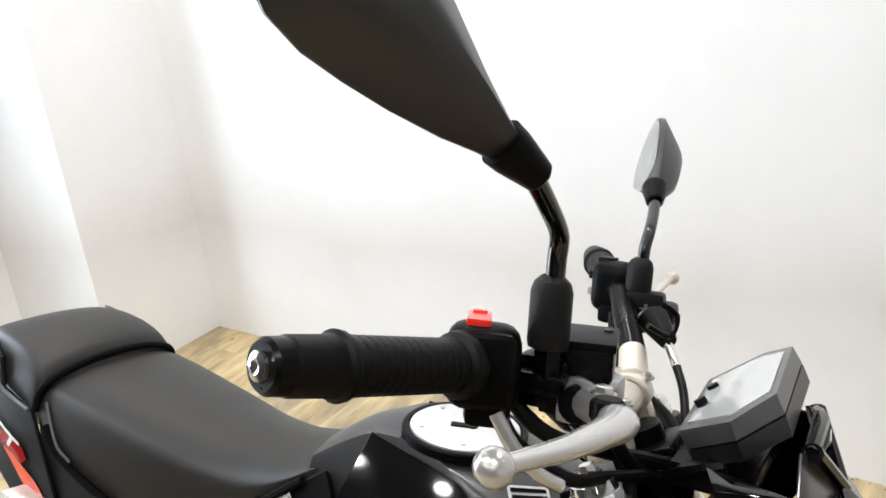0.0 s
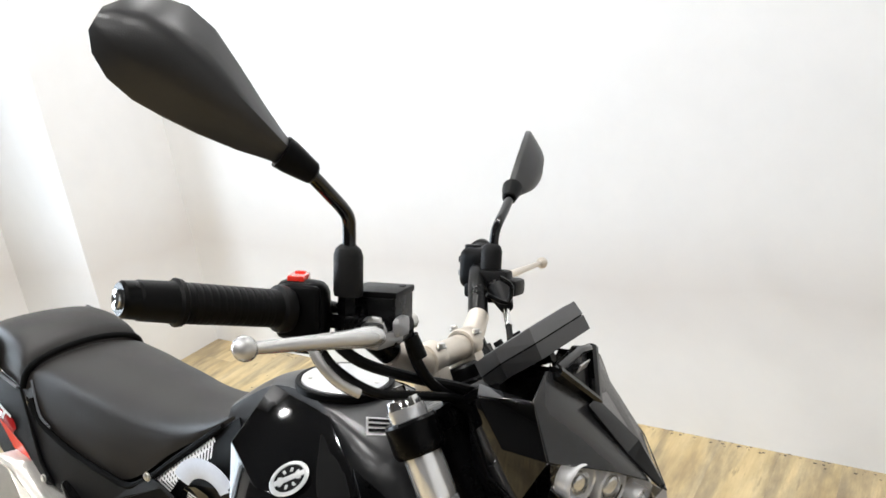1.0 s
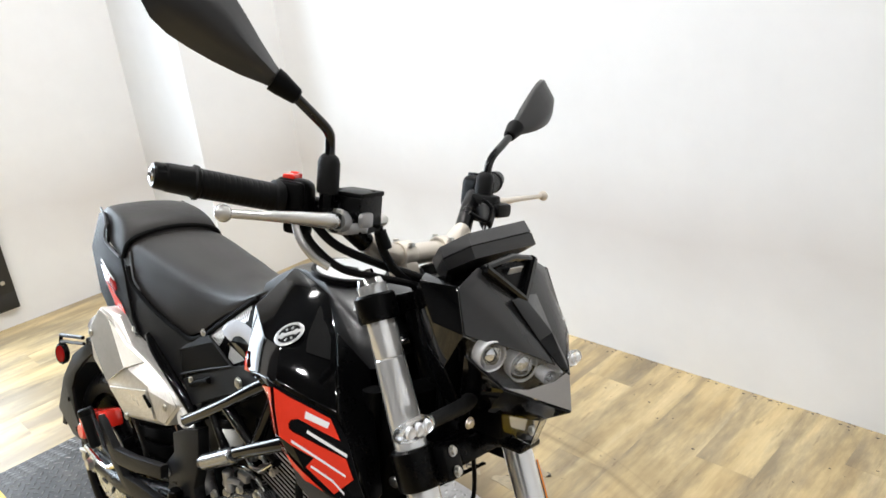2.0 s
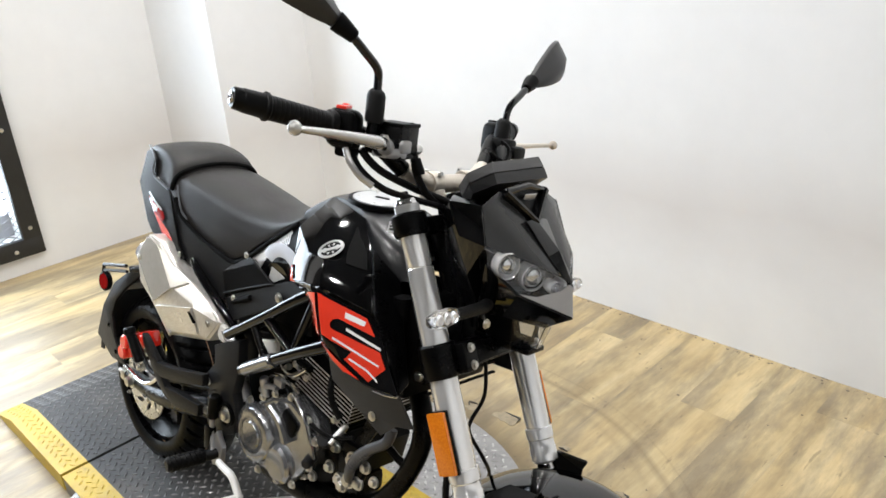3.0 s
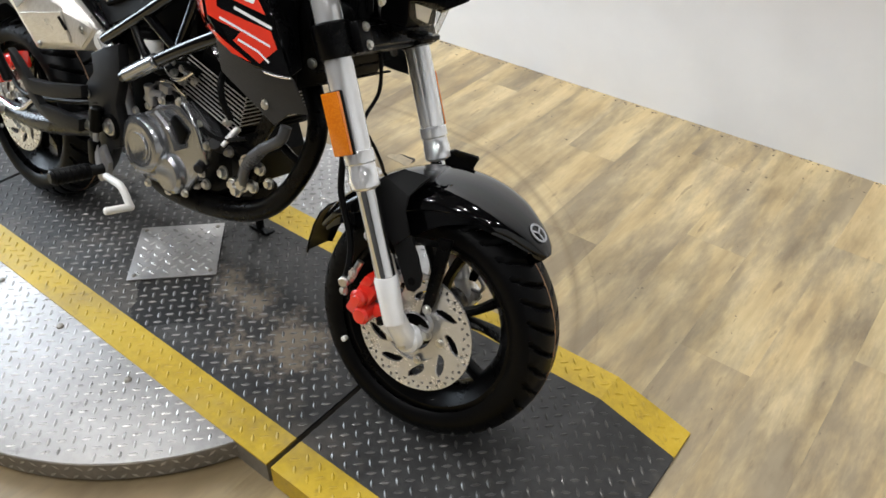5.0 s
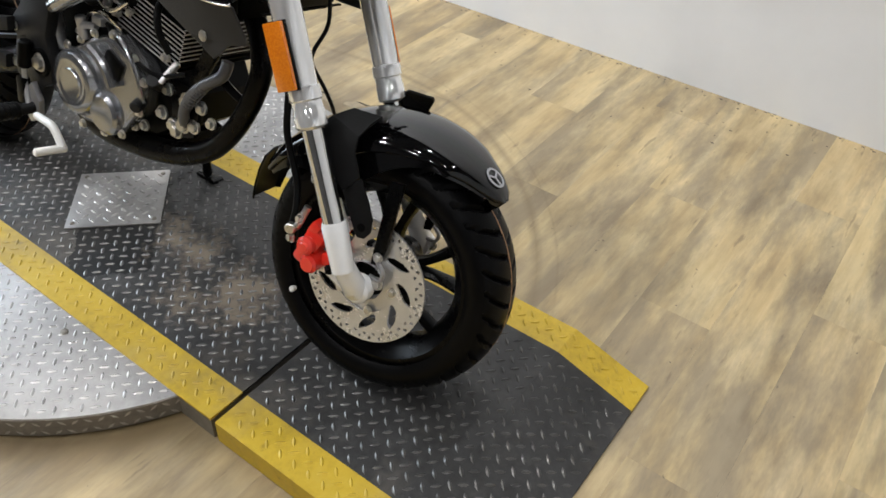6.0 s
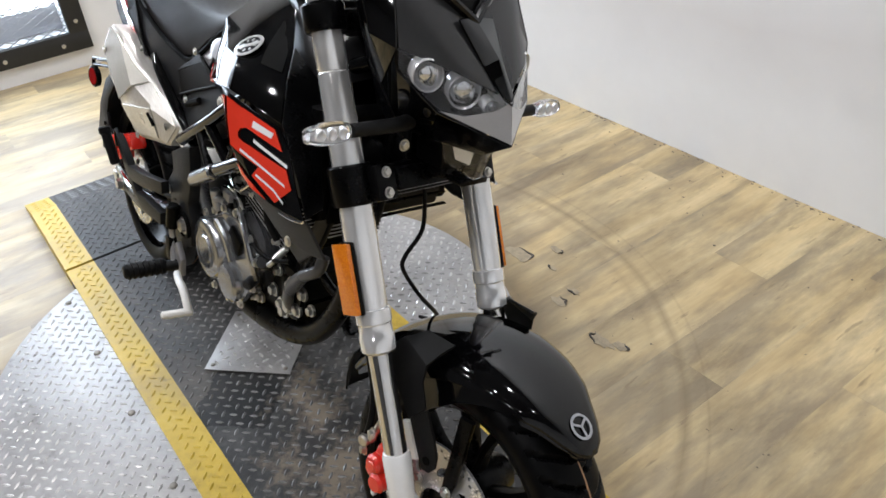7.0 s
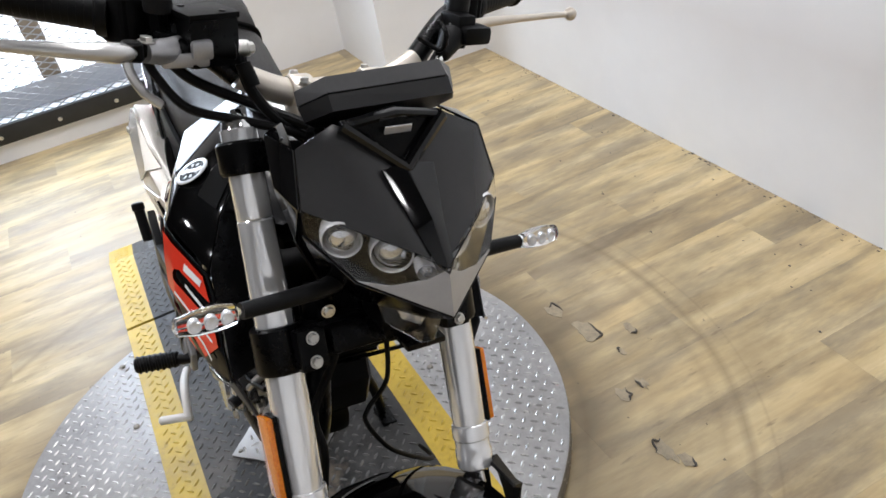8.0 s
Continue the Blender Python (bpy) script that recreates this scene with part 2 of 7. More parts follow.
# warm and grey mottling along the boards, with short dark marks
m.where = geo.outputs["Position"]
mott = m.noise(4.0, 6, 0.62, (2.2, 0.8, 1))
col = m.mix(1.0, col, m.ramp(mott, [(0.32, (0.74, 0.71, 0.68)), (0.46, (0.96, 0.95, 0.93)), (0.62, (1.08, 1.05, 0.99))]), "MULTIPLY")
dash = m.noise(30, 3, 0.6, (1.6, 0.28, 1))
col = m.mix(m.ramp(dash, [(0.64, (0, 0, 0)), (0.72, (0.55, 0.55, 0.55))]), col, (0.16, 0.115, 0.07))
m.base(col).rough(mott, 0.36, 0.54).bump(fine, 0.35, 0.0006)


def plate(key, color, rough, metal, wear, wear_color, scuff):
    p = mk(key, color, rough, metal)
    g = p.nt.nodes.new("ShaderNodeNewGeometry")
    p.where = g.outputs["Position"]
    big, small = p.noise(5, 5, 0.65), p.noise(60, 4, 0.65)
    f1 = p.math("ADD", p.math("MULTIPLY", big, 0.6), p.math("MULTIPLY", small, 0.4))
    c1 = p.ramp(f1, [(0.32, tuple(c * (1 - wear) for c in color)), (0.52, color), (0.74, wear_color)])
    dust = p.ramp(p.noise(3.1, 5, 0.7), [(0.54, (0, 0, 0)), (0.72, (scuff, scuff, scuff))])
    blots = p.ramp(p.noise(26, 4, 0.7), [(0.62, (0, 0, 0)), (0.70, (0.5, 0.5, 0.5))])
    c1 = p.mix(blots, c1, tuple(c * 0.35 for c in color))
    p.base(p.mix(dust, c1, (0.20, 0.17, 0.135)))
    p.rough(f1, rough - 0.08, rough + 0.12).bump(p.noise(240, 3), 0.25, 0.0004)
    return p


plate("plate_silver", (0.355, 0.348, 0.342), 0.40, 0.3, 0.28, (0.48, 0.472, 0.465), 0.30)
# lighter copy of plate_silver, putting brighter highlights into the tread's colour
plate("plate_silver_tread", (0.56, 0.55, 0.54), 0.26, 0.5, 0.3, (0.72, 0.71, 0.70), 0.15)
plate("plate_black", (0.044, 0.0435, 0.043), 0.52, 0.0, 0.5, (0.100, 0.097, 0.092), 0.45)
plate("plate_black_tread", (0.115, 0.112, 0.108), 0.30, 0.5, 0.6, (0.24, 0.235, 0.225), 0.3)
# brown dust trodden into the lane, and a clean dark square where the cover plate once lay
p = M["plate_black"]
p.b.inputs["Specular IOR Level"].default_value = 0.25
old = p.b.inputs["Base Color"].links[0].from_socket
sq = p.nt.nodes.new("ShaderNodeMapping")
sq.vector_type = "TEXTURE"
sq.inputs["Location"].default_value, sq.inputs["Rotation"].default_value = (0.583, -0.018, 0), (0, 0, radians(45))
p.link(p.where, sq.inputs["Vector"])
ax = p.nt.nodes.new("ShaderNodeSeparateXYZ")
p.link(sq.outputs["Vector"], ax.inputs["Vector"])
far = p.math("MAXIMUM", p.math("ABSOLUTE", ax.outputs["X"]), p.math("ABSOLUTE", ax.outputs["Y"]))
clean = p.math("MULTIPLY", p.math("LESS_THAN", p.math("ADD", far, p.math("MULTIPLY", p.math("SUBTRACT", p.noise(30, 3), 0.5), 0.03)), 0.080), 0.8)
old = p.mix(clean, old, (0.008, 0.008, 0.008))
cover = None
for gx, gy, gr in ((0.70, 0.085, 0.085), (0.88, 0.045, 0.10), (0.615, 0.10, 0.05), (0.80, -0.03, 0.06)):
    g = p.nt.nodes.new("ShaderNodeVectorMath")
    g.operation = "DISTANCE"
    p.link(p.where, g.inputs[0])
    g.inputs[1].default_value = (gx, gy, 0.053)
    near = p.math("SUBTRACT", 1.0, p.math("DIVIDE", g.outputs["Value"], gr))
    cover = near if cover is None else p.math("MAXIMUM", cover, near)
cover = p.math("ADD", cover, p.math("MULTIPLY", p.math("SUBTRACT", p.noise(18, 5, 0.7), 0.52), 4.0))
cover = p.math("MULTIPLY", p.math("MINIMUM", p.math("MAXIMUM", p.math("MULTIPLY", cover, 1.3), 0.0), 1.0), 0.75)
p.base(p.mix(cover, old, (0.24, 0.195, 0.145)))
plate("plate_yellow", (0.57, 0.385, 0.02), 0.48, 0.0, 0.3, (0.63, 0.46, 0.06), 0.4)
plate("plate_rim_tread", (0.40, 0.37, 0.32), 0.32, 0.5, 0.4, (0.50, 0.47, 0.42), 0.3)
plate("plate_edge", (0.22, 0.20, 0.17), 0.5, 0.4, 0.4, (0.32, 0.29, 0.25), 0.4)


# ---- mesh helpers ----
def shade(me, angle=32):
    for p in me.polygons:
        p.use_smooth = True
    me.set_sharp_from_angle(angle=radians(angle))


def part(name, bm, material, parent=None, label="", angle=32, turn=None):
    """Links a bmesh as one mesh object under a thing, or as a thing of its own."""
    if turn is not None:
        bmesh.ops.transform(bm, matrix=turn, verts=bm.verts)
    bmesh.ops.recalc_face_normals(bm, faces=bm.faces)
    me = bpy.data.meshes.new(name)
    bm.to_mesh(me)
    bm.free()
    shade(me, angle)
    me.materials.append(M[material].m)
    ob = new(name, me)
    if parent is not None:
        ob.parent = parent
    if label:
        tagged(ob, label)
    return ob



def bevel(bm, width, seg=2, angle=40):
    es = [e for e in bm.edges if len(e.link_faces) == 2 and e.calc_face_angle(0) > radians(angle)]
    if es and width > 0:
        bmesh.ops.bevel(bm, geom=es, offset=width, segments=seg, profile=0.6, affect="EDGES", clamp_overlap=True)
    return bm


def box(cx, cy, cz, sx, sy, sz, r=0.0, m=None, seg=2):
    bm = bmesh.new()
    bmesh.ops.create_cube(bm, size=1)
    bmesh.ops.scale(bm, vec=(sx, sy, sz), verts=bm.verts)
    bevel(bm, r, seg)
    if m is not None:
        bmesh.ops.transform(bm, matrix=m, verts=bm.verts)
    bmesh.ops.translate(bm, vec=(cx, cy, cz), verts=bm.verts)
    return bm


def join(*bms):
    """One bmesh out of several."""
    out = bms[0]
    for b in bms[1:]:
        me = bpy.data.meshes.new("tmp")
        b.to_mesh(me)
        out.from_mesh(me)
        bpy.data.meshes.remove(me)
        b.free()
    return out


def spline(points, n):
    """Catmull-Rom through the points, n steps a span."""
    P = [Vector(p) for p in points]
    if len(P) < 3 or n < 2:
        return P
    out = []
    for i in range(len(P) - 1):
        a, b, c, d = P[max(i - 1, 0)], P[i], P[i + 1], P[min(i + 2, len(P) - 1)]
        for k in range(n):
            t = k / n
            out.append(0.5 * ((2 * b) + (c - a) * t + (2 * a - 5 * b + 4 * c - d) * t * t + (3 * b - a - 3 * c + d) * t ** 3))
    out.append(P[-1])
    return out


def tube(points, radius, seg=12, smooth=5, cap=True):
    """A round tube along points; radius a number or one for each given point."""
    pts = spline(points, smooth)
    if isinstance(radius, (list, tuple)):
        rs = [v.x for v in spline([(r, 0, 0) for r in radius], smooth)] if len(points) > 2 else list(radius)
    else:
        rs = [radius] * len(pts)
    bm = bmesh.new()
    rings = []
    up = None
    for i, p in enumerate(pts):
        d = (pts[min(i + 1, len(pts) - 1)] - pts[max(i - 1, 0)]).normalized()
        if up is None:
            up = d.orthogonal().normalized()
        up = (up - d * up.dot(d)).normalized()
        side = d.cross(up)
        rings.append([bm.verts.new(p + (up * math.cos(2 * math.pi * k / seg) + side * math.sin(2 * math.pi * k / seg)) * rs[i]) for k in range(seg)])
    for a, b in zip(rings, rings[1:]):
        for k in range(seg):
            bm.faces.new((a[k], a[(k + 1) % seg], b[(k + 1) % seg], b[k]))
    if cap:
        bm.faces.new(rings[0][::-1])
        bm.faces.new(rings[-1])
    return bm


def lathe(profile, a, b, seg=32, closed=False):
    """Turns (along, radius) pairs about the line from a towards b; along is in metres from a."""
    a, b = Vector(a), Vector(b)
    d = (b - a).normalized()
    u = d.orthogonal().normalized()
    w = d.cross(u)
    bm = bmesh.new()
    rings = []
    for s, r in profile:
        if r < 1e-6:
            rings.append([bm.verts.new(a + d * s)])
        else:
            rings.append([bm.verts.new(a + d * s + (u * math.cos(2 * math.pi * k / seg) + w * math.sin(2 * math.pi * k / seg)) * r) for k in range(seg)])
    pairs = list(zip(rings, rings[1:]))
    if closed:
        pairs.append((rings[-1], rings[0]))
    for p, q in pairs:
        for k in range(seg):
            k2 = (k + 1) % seg
            if len(p) == 1 and len(q) == 1:
                continue
            if len(p) == 1:
                bm.faces.new((p[0], q[k2], q[k]))
            elif len(q) == 1:
                bm.faces.new((p[k], p[k2], q[0]))
            else:
                bm.faces.new((p[k], p[k2], q[k2], q[k]))
    return bm


def rod(a, b, r, seg=16, r2=None, edge=0.0):
    """A solid rod from a to b with softened ends."""
    a, b = Vector(a), Vector(b)
    n = (b - a).length
    r2 = r if r2 is None else r2
    e = min(edge, r * 0.9, r2 * 0.9, n / 3)
    prof = [(0, 0), (0, r - e)] + ([(e, r)] if e else []) + ([(n - e, r2)] if e else []) + [(n, r2 - e), (n, 0)]
    return lathe(prof, a, b, seg)


def slab(outline, thick, r=0.0, seg=2, m=None):
    """An outline in x and z, thick across y (centred), with rounded rims."""
    bm = bmesh.new()
    vs = [bm.verts.new((x, -thick / 2, z)) for x, z in outline]
    f = bm.faces.new(vs)
    ex = bmesh.ops.extrude_face_region(bm, geom=[f])
    bmesh.ops.translate(bm, vec=(0, thick, 0), verts=[v for v in ex["geom"] if isinstance(v, bmesh.types.BMVert)])
    bmesh.ops.recalc_face_normals(bm, faces=bm.faces)
    if r:
        rim = [e for e in bm.edges if abs(e.verts[0].co.y - e.verts[1].co.y) < 1e-6]
        bmesh.ops.bevel(bm, geom=rim, offset=r, segments=seg, profile=0.6, affect="EDGES", clamp_overlap=True)
    if m is not None:
        bmesh.ops.transform(bm, matrix=m, verts=bm.verts)
    return bm


def loft(sections, closed=True, caps=True):
    """A skin over rings of equally many points."""
    bm = bmesh.new()
    rings = [[bm.verts.new(p) for p in s] for s in sections]
    n = len(rings[0])
    for a, b in zip(rings, rings[1:]):
        for k in range(n if closed else n - 1):
            bm.faces.new((a[k], a[(k + 1) % n], b[(k + 1) % n], b[k]))
    if caps and closed:
        bm.faces.new(rings[0][::-1])
        bm.faces.new(rings[-1])
    return bm


def surface(grid, thick, steps=4):
    """A panel through a grid of points (rows of points), smoothed, with real thickness."""
    rows = [spline(r, steps) for r in grid]
    cols = [spline([r[k] for r in rows], steps) for k in range(len(rows[0]))]
    bm = bmesh.new()
    vs = [[bm.verts.new(p) for p in c] for c in cols]
    for a, b in zip(vs, vs[1:]):
        for k in range(len(a) - 1):
            bm.faces.new((a[k], a[k + 1], b[k + 1], b[k]))
    bmesh.ops.recalc_face_normals(bm, faces=bm.faces)
    if thick:
        bmesh.ops.solidify(bm, geom=bm.faces[:], thickness=thick)
    return bm


def facets(verts, faces, thick=0.003, r=0.0):
    """A faceted shell from named corners, with real thickness."""
    bm = bmesh.new()
    vs = {k: bm.verts.new(p) for k, p in verts.items()}
    for f in faces:
        bm.faces.new([vs[k] for k in f.split()])
    bmesh.ops.recalc_face_normals(bm, faces=bm.faces)
    if thick:
        bmesh.ops.solidify(bm, geom=bm.faces[:], thickness=thick)
    if r:
        bevel(bm, r, 2, 25)
    return bm



def thing(name, label, category, m=None, kind="", group=""):
    ob = new(name)
    ob.empty_display_size = 0.05
    if m is not None:
        ob.matrix_world = m
    return tagged(ob, label, category, group, kind)


# ---- the room ----
FAR_Y, REAR_X, PIER_X, PIER_Y = 1.50, -1.72, -1.19, 1.04
NEAR_Y, FRONT_X = -3.6, 4.2


def wall(name, x0, x1, y0, y1, paint="wall_paint", z0=0.0, z1=CEILING_Z):
    return part(name, box((x0 + x1) / 2, (y0 + y1) / 2, (z0 + z1) / 2, x1 - x0, y1 - y0, z1 - z0), paint)


def setting(ob, label, category):
    return tagged(ob, label, category, kind="structure")


north = box(2.75, 0.06, CEILING_Z / 2, 5.6, 0.12, CEILING_Z)
bmesh.ops.transform(north, matrix=pose(PIER_X - 0.05, FAR_Y - 0.004, 0, 0, 0, 0.3), verts=north.verts)
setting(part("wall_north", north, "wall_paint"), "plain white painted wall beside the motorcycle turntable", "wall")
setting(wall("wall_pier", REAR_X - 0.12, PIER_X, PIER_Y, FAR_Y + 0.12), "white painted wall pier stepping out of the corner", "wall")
setting(wall("wall_south", REAR_X - 0.12, FRONT_X + 0.12, NEAR_Y - 0.12, NEAR_Y, "grey_wall_paint"), "plain dark grey unseen wall closing the room", "wall")
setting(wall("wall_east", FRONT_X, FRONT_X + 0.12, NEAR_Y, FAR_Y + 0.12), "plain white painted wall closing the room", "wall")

# rear wall with the meshed opening
WY0, WY1, WZ0, WZ1 = -0.72, 0.29, 0.15, 2.03
rear = join(
    box(REAR_X - 0.06, (WY1 + PIER_Y) / 2, CEILING_Z / 2, 0.12, PIER_Y - WY1, CEILING_Z),
    box(REAR_X - 0.06, WY0 - 0.15, CEILING_Z / 2, 0.12, 0.30, CEILING_Z),
    box(REAR_X - 0.06, (WY0 + WY1) / 2, WZ0 / 2, 0.12, WY1 - WY0, WZ0),
    box(REAR_X - 0.06, (WY0 + WY1) / 2, (WZ1 + CEILING_Z) / 2, 0.12, WY1 - WY0, CEILING_Z - WZ1))
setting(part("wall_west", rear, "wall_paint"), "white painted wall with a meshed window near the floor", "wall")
# unseen wall end, made dark to keep white out of the tank's reflections
setting(wall("wall_west_end", REAR_X - 0.12, REAR_X, NEAR_Y, WY0 - 0.30, "grey_wall_paint"), "plain dark grey unseen wall closing the room", "wall")
setting(part("ceiling", box(1.2, -0.95, CEILING_Z + 0.05, 6.4, 5.8, 0.1), "ceiling_paint"), "plain dark grey ceiling with round lamps", "ceiling")

window = thing("window_1", "black framed window behind expanded metal mesh, bright outside", "window", kind="structure")
FT = 0.075
for y, z, sy, sz in (((WY0 + WY1) / 2, WZ0 - FT / 2 + 0.006, WY1 - WY0 + 2 * FT, FT), ((WY0 + WY1) / 2, WZ1 + FT / 2, WY1 - WY0 + 2 * FT, FT),
                     (WY0 - FT / 2, (WZ0 + WZ1) / 2, FT, WZ1 - WZ0), (WY1 + FT / 2, (WZ0 + WZ1) / 2, FT, WZ1 - WZ0)):
    part("window_frame", box(REAR_X + 0.014, y, z, 0.03, sy - 0.001, sz - 0.001, 0.003), "black_frame_paint", window, "black painted steel frame")
for k in range(5):
    for y in (WY0 - FT / 2, WY1 + FT / 2):
        part("screw", lathe([(0, 0.009), (0.003, 0.008), (0.005, 0.0)], (REAR_X + 0.029, y, 0.2 + k * 0.42), (REAR_X + 0.1, y, 0.2 + k * 0.42), 10), "bolt_zinc", window)
    part("screw", lathe([(0, 0.009), (0.003, 0.008), (0.005, 0.0)], (REAR_X + 0.029, WY0 + 0.05 + k * 0.23, WZ0 - FT / 2), (REAR_X + 0.1, WY0 + 0.05 + k * 0.23, WZ0 - FT / 2), 10), "bolt_zinc", window)

# expanded metal: diamonds of thin flat strands
bm = bmesh.new()
PY, PZ, ST = 0.032, 0.0145, 0.0019
ny, nz = int((WY1 - WY0) / PY) + 1, int((WZ1 - WZ0) / PZ) + 1


def strand(bm, y0, z0, y1, z1):
    d = Vector((y1 - y0, z1 - z0)).normalized()
    n = Vector((-d.y, d.x)) * ST
    x0, x1 = REAR_X - 0.004, REAR_X - 0.0015
    a = [(y0 + n.x, z0 + n.y), (y0 - n.x, z0 - n.y), (y1 - n.x, z1 - n.y), (y1 + n.x, z1 + n.y)]
    f = [bm.verts.new((x1, y, z)) for y, z in a]
    g = [bm.verts.new((x0, y, z)) for y, z in a]
    bm.faces.new(f)
    bm.faces.new(g[::-1])
    for k in (0, 2):
        bm.faces.new((f[k], g[k], g[(k + 1) % 4], f[(k + 1) % 4]))
    for k in (1, 3):
        bm.faces.new((f[k], g[k], g[(k + 1) % 4], f[(k + 1) % 4]))


for i in range(ny):
    for j in range(nz):
        if (i + j) % 2 == 0 and WZ0 + j * PZ < 1.45:
            yy, z = WY0 + i * PY, WZ0 + j * PZ
            strand(bm, yy, z, yy + PY, z + PZ)
            strand(bm, yy, z, yy + PY, z - PZ)
for v in bm.verts:
    v.co.y = min(max(v.co.y, WY0), WY1 + 0.004)
    v.co.z = min(max(v.co.z, WZ0 - 0.004), WZ1)
tagged(part("wire_mesh", bm, "grey_pinstripe", window, "grey expanded metal mesh over the glass"), kind="stuff")
part("mullion", box(REAR_X - 0.10, -0.17, 1.1, 0.03, 0.075, 1.9, 0.004), "brown_post", window, "brown wooden post behind the mesh")
part("sill", box(REAR_X - 0.09, (WY0 + WY1) / 2, WZ0 + 0.055, 0.03, WY1 - WY0, 0.10, 0.004), "grey_pinstripe", window)
setting(part("backdrop", box(REAR_X - 0.45, -0.2, 1.1, 0.01, 2.6, 2.8), "daylight_backdrop"), "plain bright daylight outside the meshed window", "backdrop")

for lx, ly in LAMPS:
    lamp = thing("ceiling_lamp", "round white ceiling lamp set in the ceiling", "ceiling lamp", pose(lx, ly, CEILING_Z), group="ceiling lamps")
    part("frame", lathe([(0.0, 0.115), (0.012, 0.113), (0.016, 0.105), (0.016, 0.096), (0.004, 0.094)], (0, 0, 0), (0, 0, -1), 32), "lamp_trim", lamp)
    part("diffuser", lathe([(0.002, 0.0), (0.006, 0.094)], (0, 0, 0), (0, 0, -1), 32), "lamp_diffuser", lamp)

# ---- turntable ----
CX, CY, HP = 0.463, 0.097, 0.05
DISC_R, DISC_Y = 0.576, 0.086
Y0, Y1, STRIPE = -0.181, 0.376, 0.071
GAP0, GAP1 = -0.132, 1.056
KINK0, KINK1, END0, END1 = -0.505, 1.432, -0.660, 1.590


def lozenges(inside, z_of, x0, x1, y0, y1, pitch, length, width, height, phase=0.0):
    """Raised treads in the two crossed directions of diamond plate."""
    bm = bmesh.new()
    c = math.cos(math.pi / 4)
    nx, ny = int((x1 - x0 + y1 - y0) / pitch) + 2, int((x1 - x0 + y1 - y0) / pitch) + 2
    for i in range(-nx, nx):
        for j in range(-ny, ny):
            u, w = i * pitch + phase, j * pitch
            x, y = (x0 + x1) / 2 + (u - w) * c, (y0 + y1) / 2 + (u + w) * c
            if not (x0 < x < x1 and y0 < y < y1) or not inside(x, y):
                continue
            a = math.pi / 4 + (math.pi / 2 if (i + j) % 2 else 0)
            ca, sa = math.cos(a), math.sin(a)
            ring = [(-length / 2, 0), (-length * 0.2, -width / 2), (length * 0.2, -width / 2), (length / 2, 0), (length * 0.2, width / 2), (-length * 0.2, width / 2)]
            base = []
            for px, py in ring:
                qx, qy = x + px * ca - py * sa, y + px * sa + py * ca
                base.append(bm.verts.new((qx, qy, z_of(qx) + 0.0002)))
            top = []
            for px in (-length * 0.28, length * 0.28):
                qx, qy = x + px * ca, y + px * sa
                top.append(bm.verts.new((qx, qy, z_of(qx) + height)))
            b = base
            bm.faces.new((b[0], b[1], top[0]))
            bm.faces.new((b[1], b[2], top[1], top[0]))
            bm.faces.new((b[2], b[3], top[1]))
            bm.faces.new((b[3], b[4], top[1]))
            bm.faces.new((b[4], b[5], top[0], top[1]))
            bm.faces.new((b[5], b[0], top[0]))
    return bm


def ramp_z(x):
    if x > KINK1:
        return HP + 0.003 + (0.004 - HP) * (x - KINK1) / (END1 - KINK1)
    if x < KINK0:
        return HP + 0.003 + (0.004 - HP) * (KINK0 - x) / (KINK0 - END0)
    return HP + 0.003


TREAD = (0.0215, 0.0195, 0.0062, 0.0019)
table = thing("turntable", "round steel display turntable with silver diamond plate deck", "turntable", pose(0, 0, 0))
part("disc_rim", lathe([(0.002, 0.0), (0.002, DISC_R - 0.004), (0.006, DISC_R), (HP - 0.004, DISC_R), (HP - 0.003, DISC_R - 0.002)], (CX, DISC_Y, 0), (CX, DISC_Y, 1), 128), "plate_edge", table, "worn steel rim of the turntable")
part("deck", lathe([(HP - 0.003, 0.0), (HP - 0.003, DISC_R - 0.001), (HP - 0.001, DISC_R - 0.001), (HP, DISC_R - 0.003), (HP, 0.0)], (CX, DISC_Y, 0), (CX, DISC_Y, 1), 128), "plate_silver", table, "silver diamond plate")
on_disc = lambda x, y: (x - CX) ** 2 + (y - DISC_Y) ** 2 < (DISC_R - 0.012) ** 2 and not (Y0 - 0.006 < y < Y1 + 0.006)
tagged(part("deck_tread", lozenges(on_disc, lambda x: HP, CX - DISC_R, CX + DISC_R, DISC_Y - DISC_R, DISC_Y + DISC_R, *TREAD), "plate_silver_tread", table), kind="stuff")
bm = bmesh.new()
for k in range(176):
    for row in (0, 1):
        a, sl = 2 * math.pi * (k + 0.5 * row) / 176, 0.7 if (k + row) % 2 else -0.7
        zc = 0.014 + 0.022 * row
        corner = []
        for u_, v_, out in ((-0.009, 0, 0.0002), (0, -0.003, 0.0002), (0.009, 0, 0.0002), (0, 0.003, 0.0002), (0, 0, 0.0018)):
            du, dz = u_ * math.cos(sl) - v_ * math.sin(sl), u_ * math.sin(sl) + v_ * math.cos(sl)
            aa = a + du / DISC_R
            corner.append(bm.verts.new((CX + (DISC_R + out) * math.cos(aa), DISC_Y + (DISC_R + out) * math.sin(aa), zc + dz)))
        for j in range(4):
            bm.faces.new((corner[j], corner[(j + 1) % 4], corner[4]))
tagged(part("rim_tread", bm, "plate_rim_tread", table), kind="stuff")
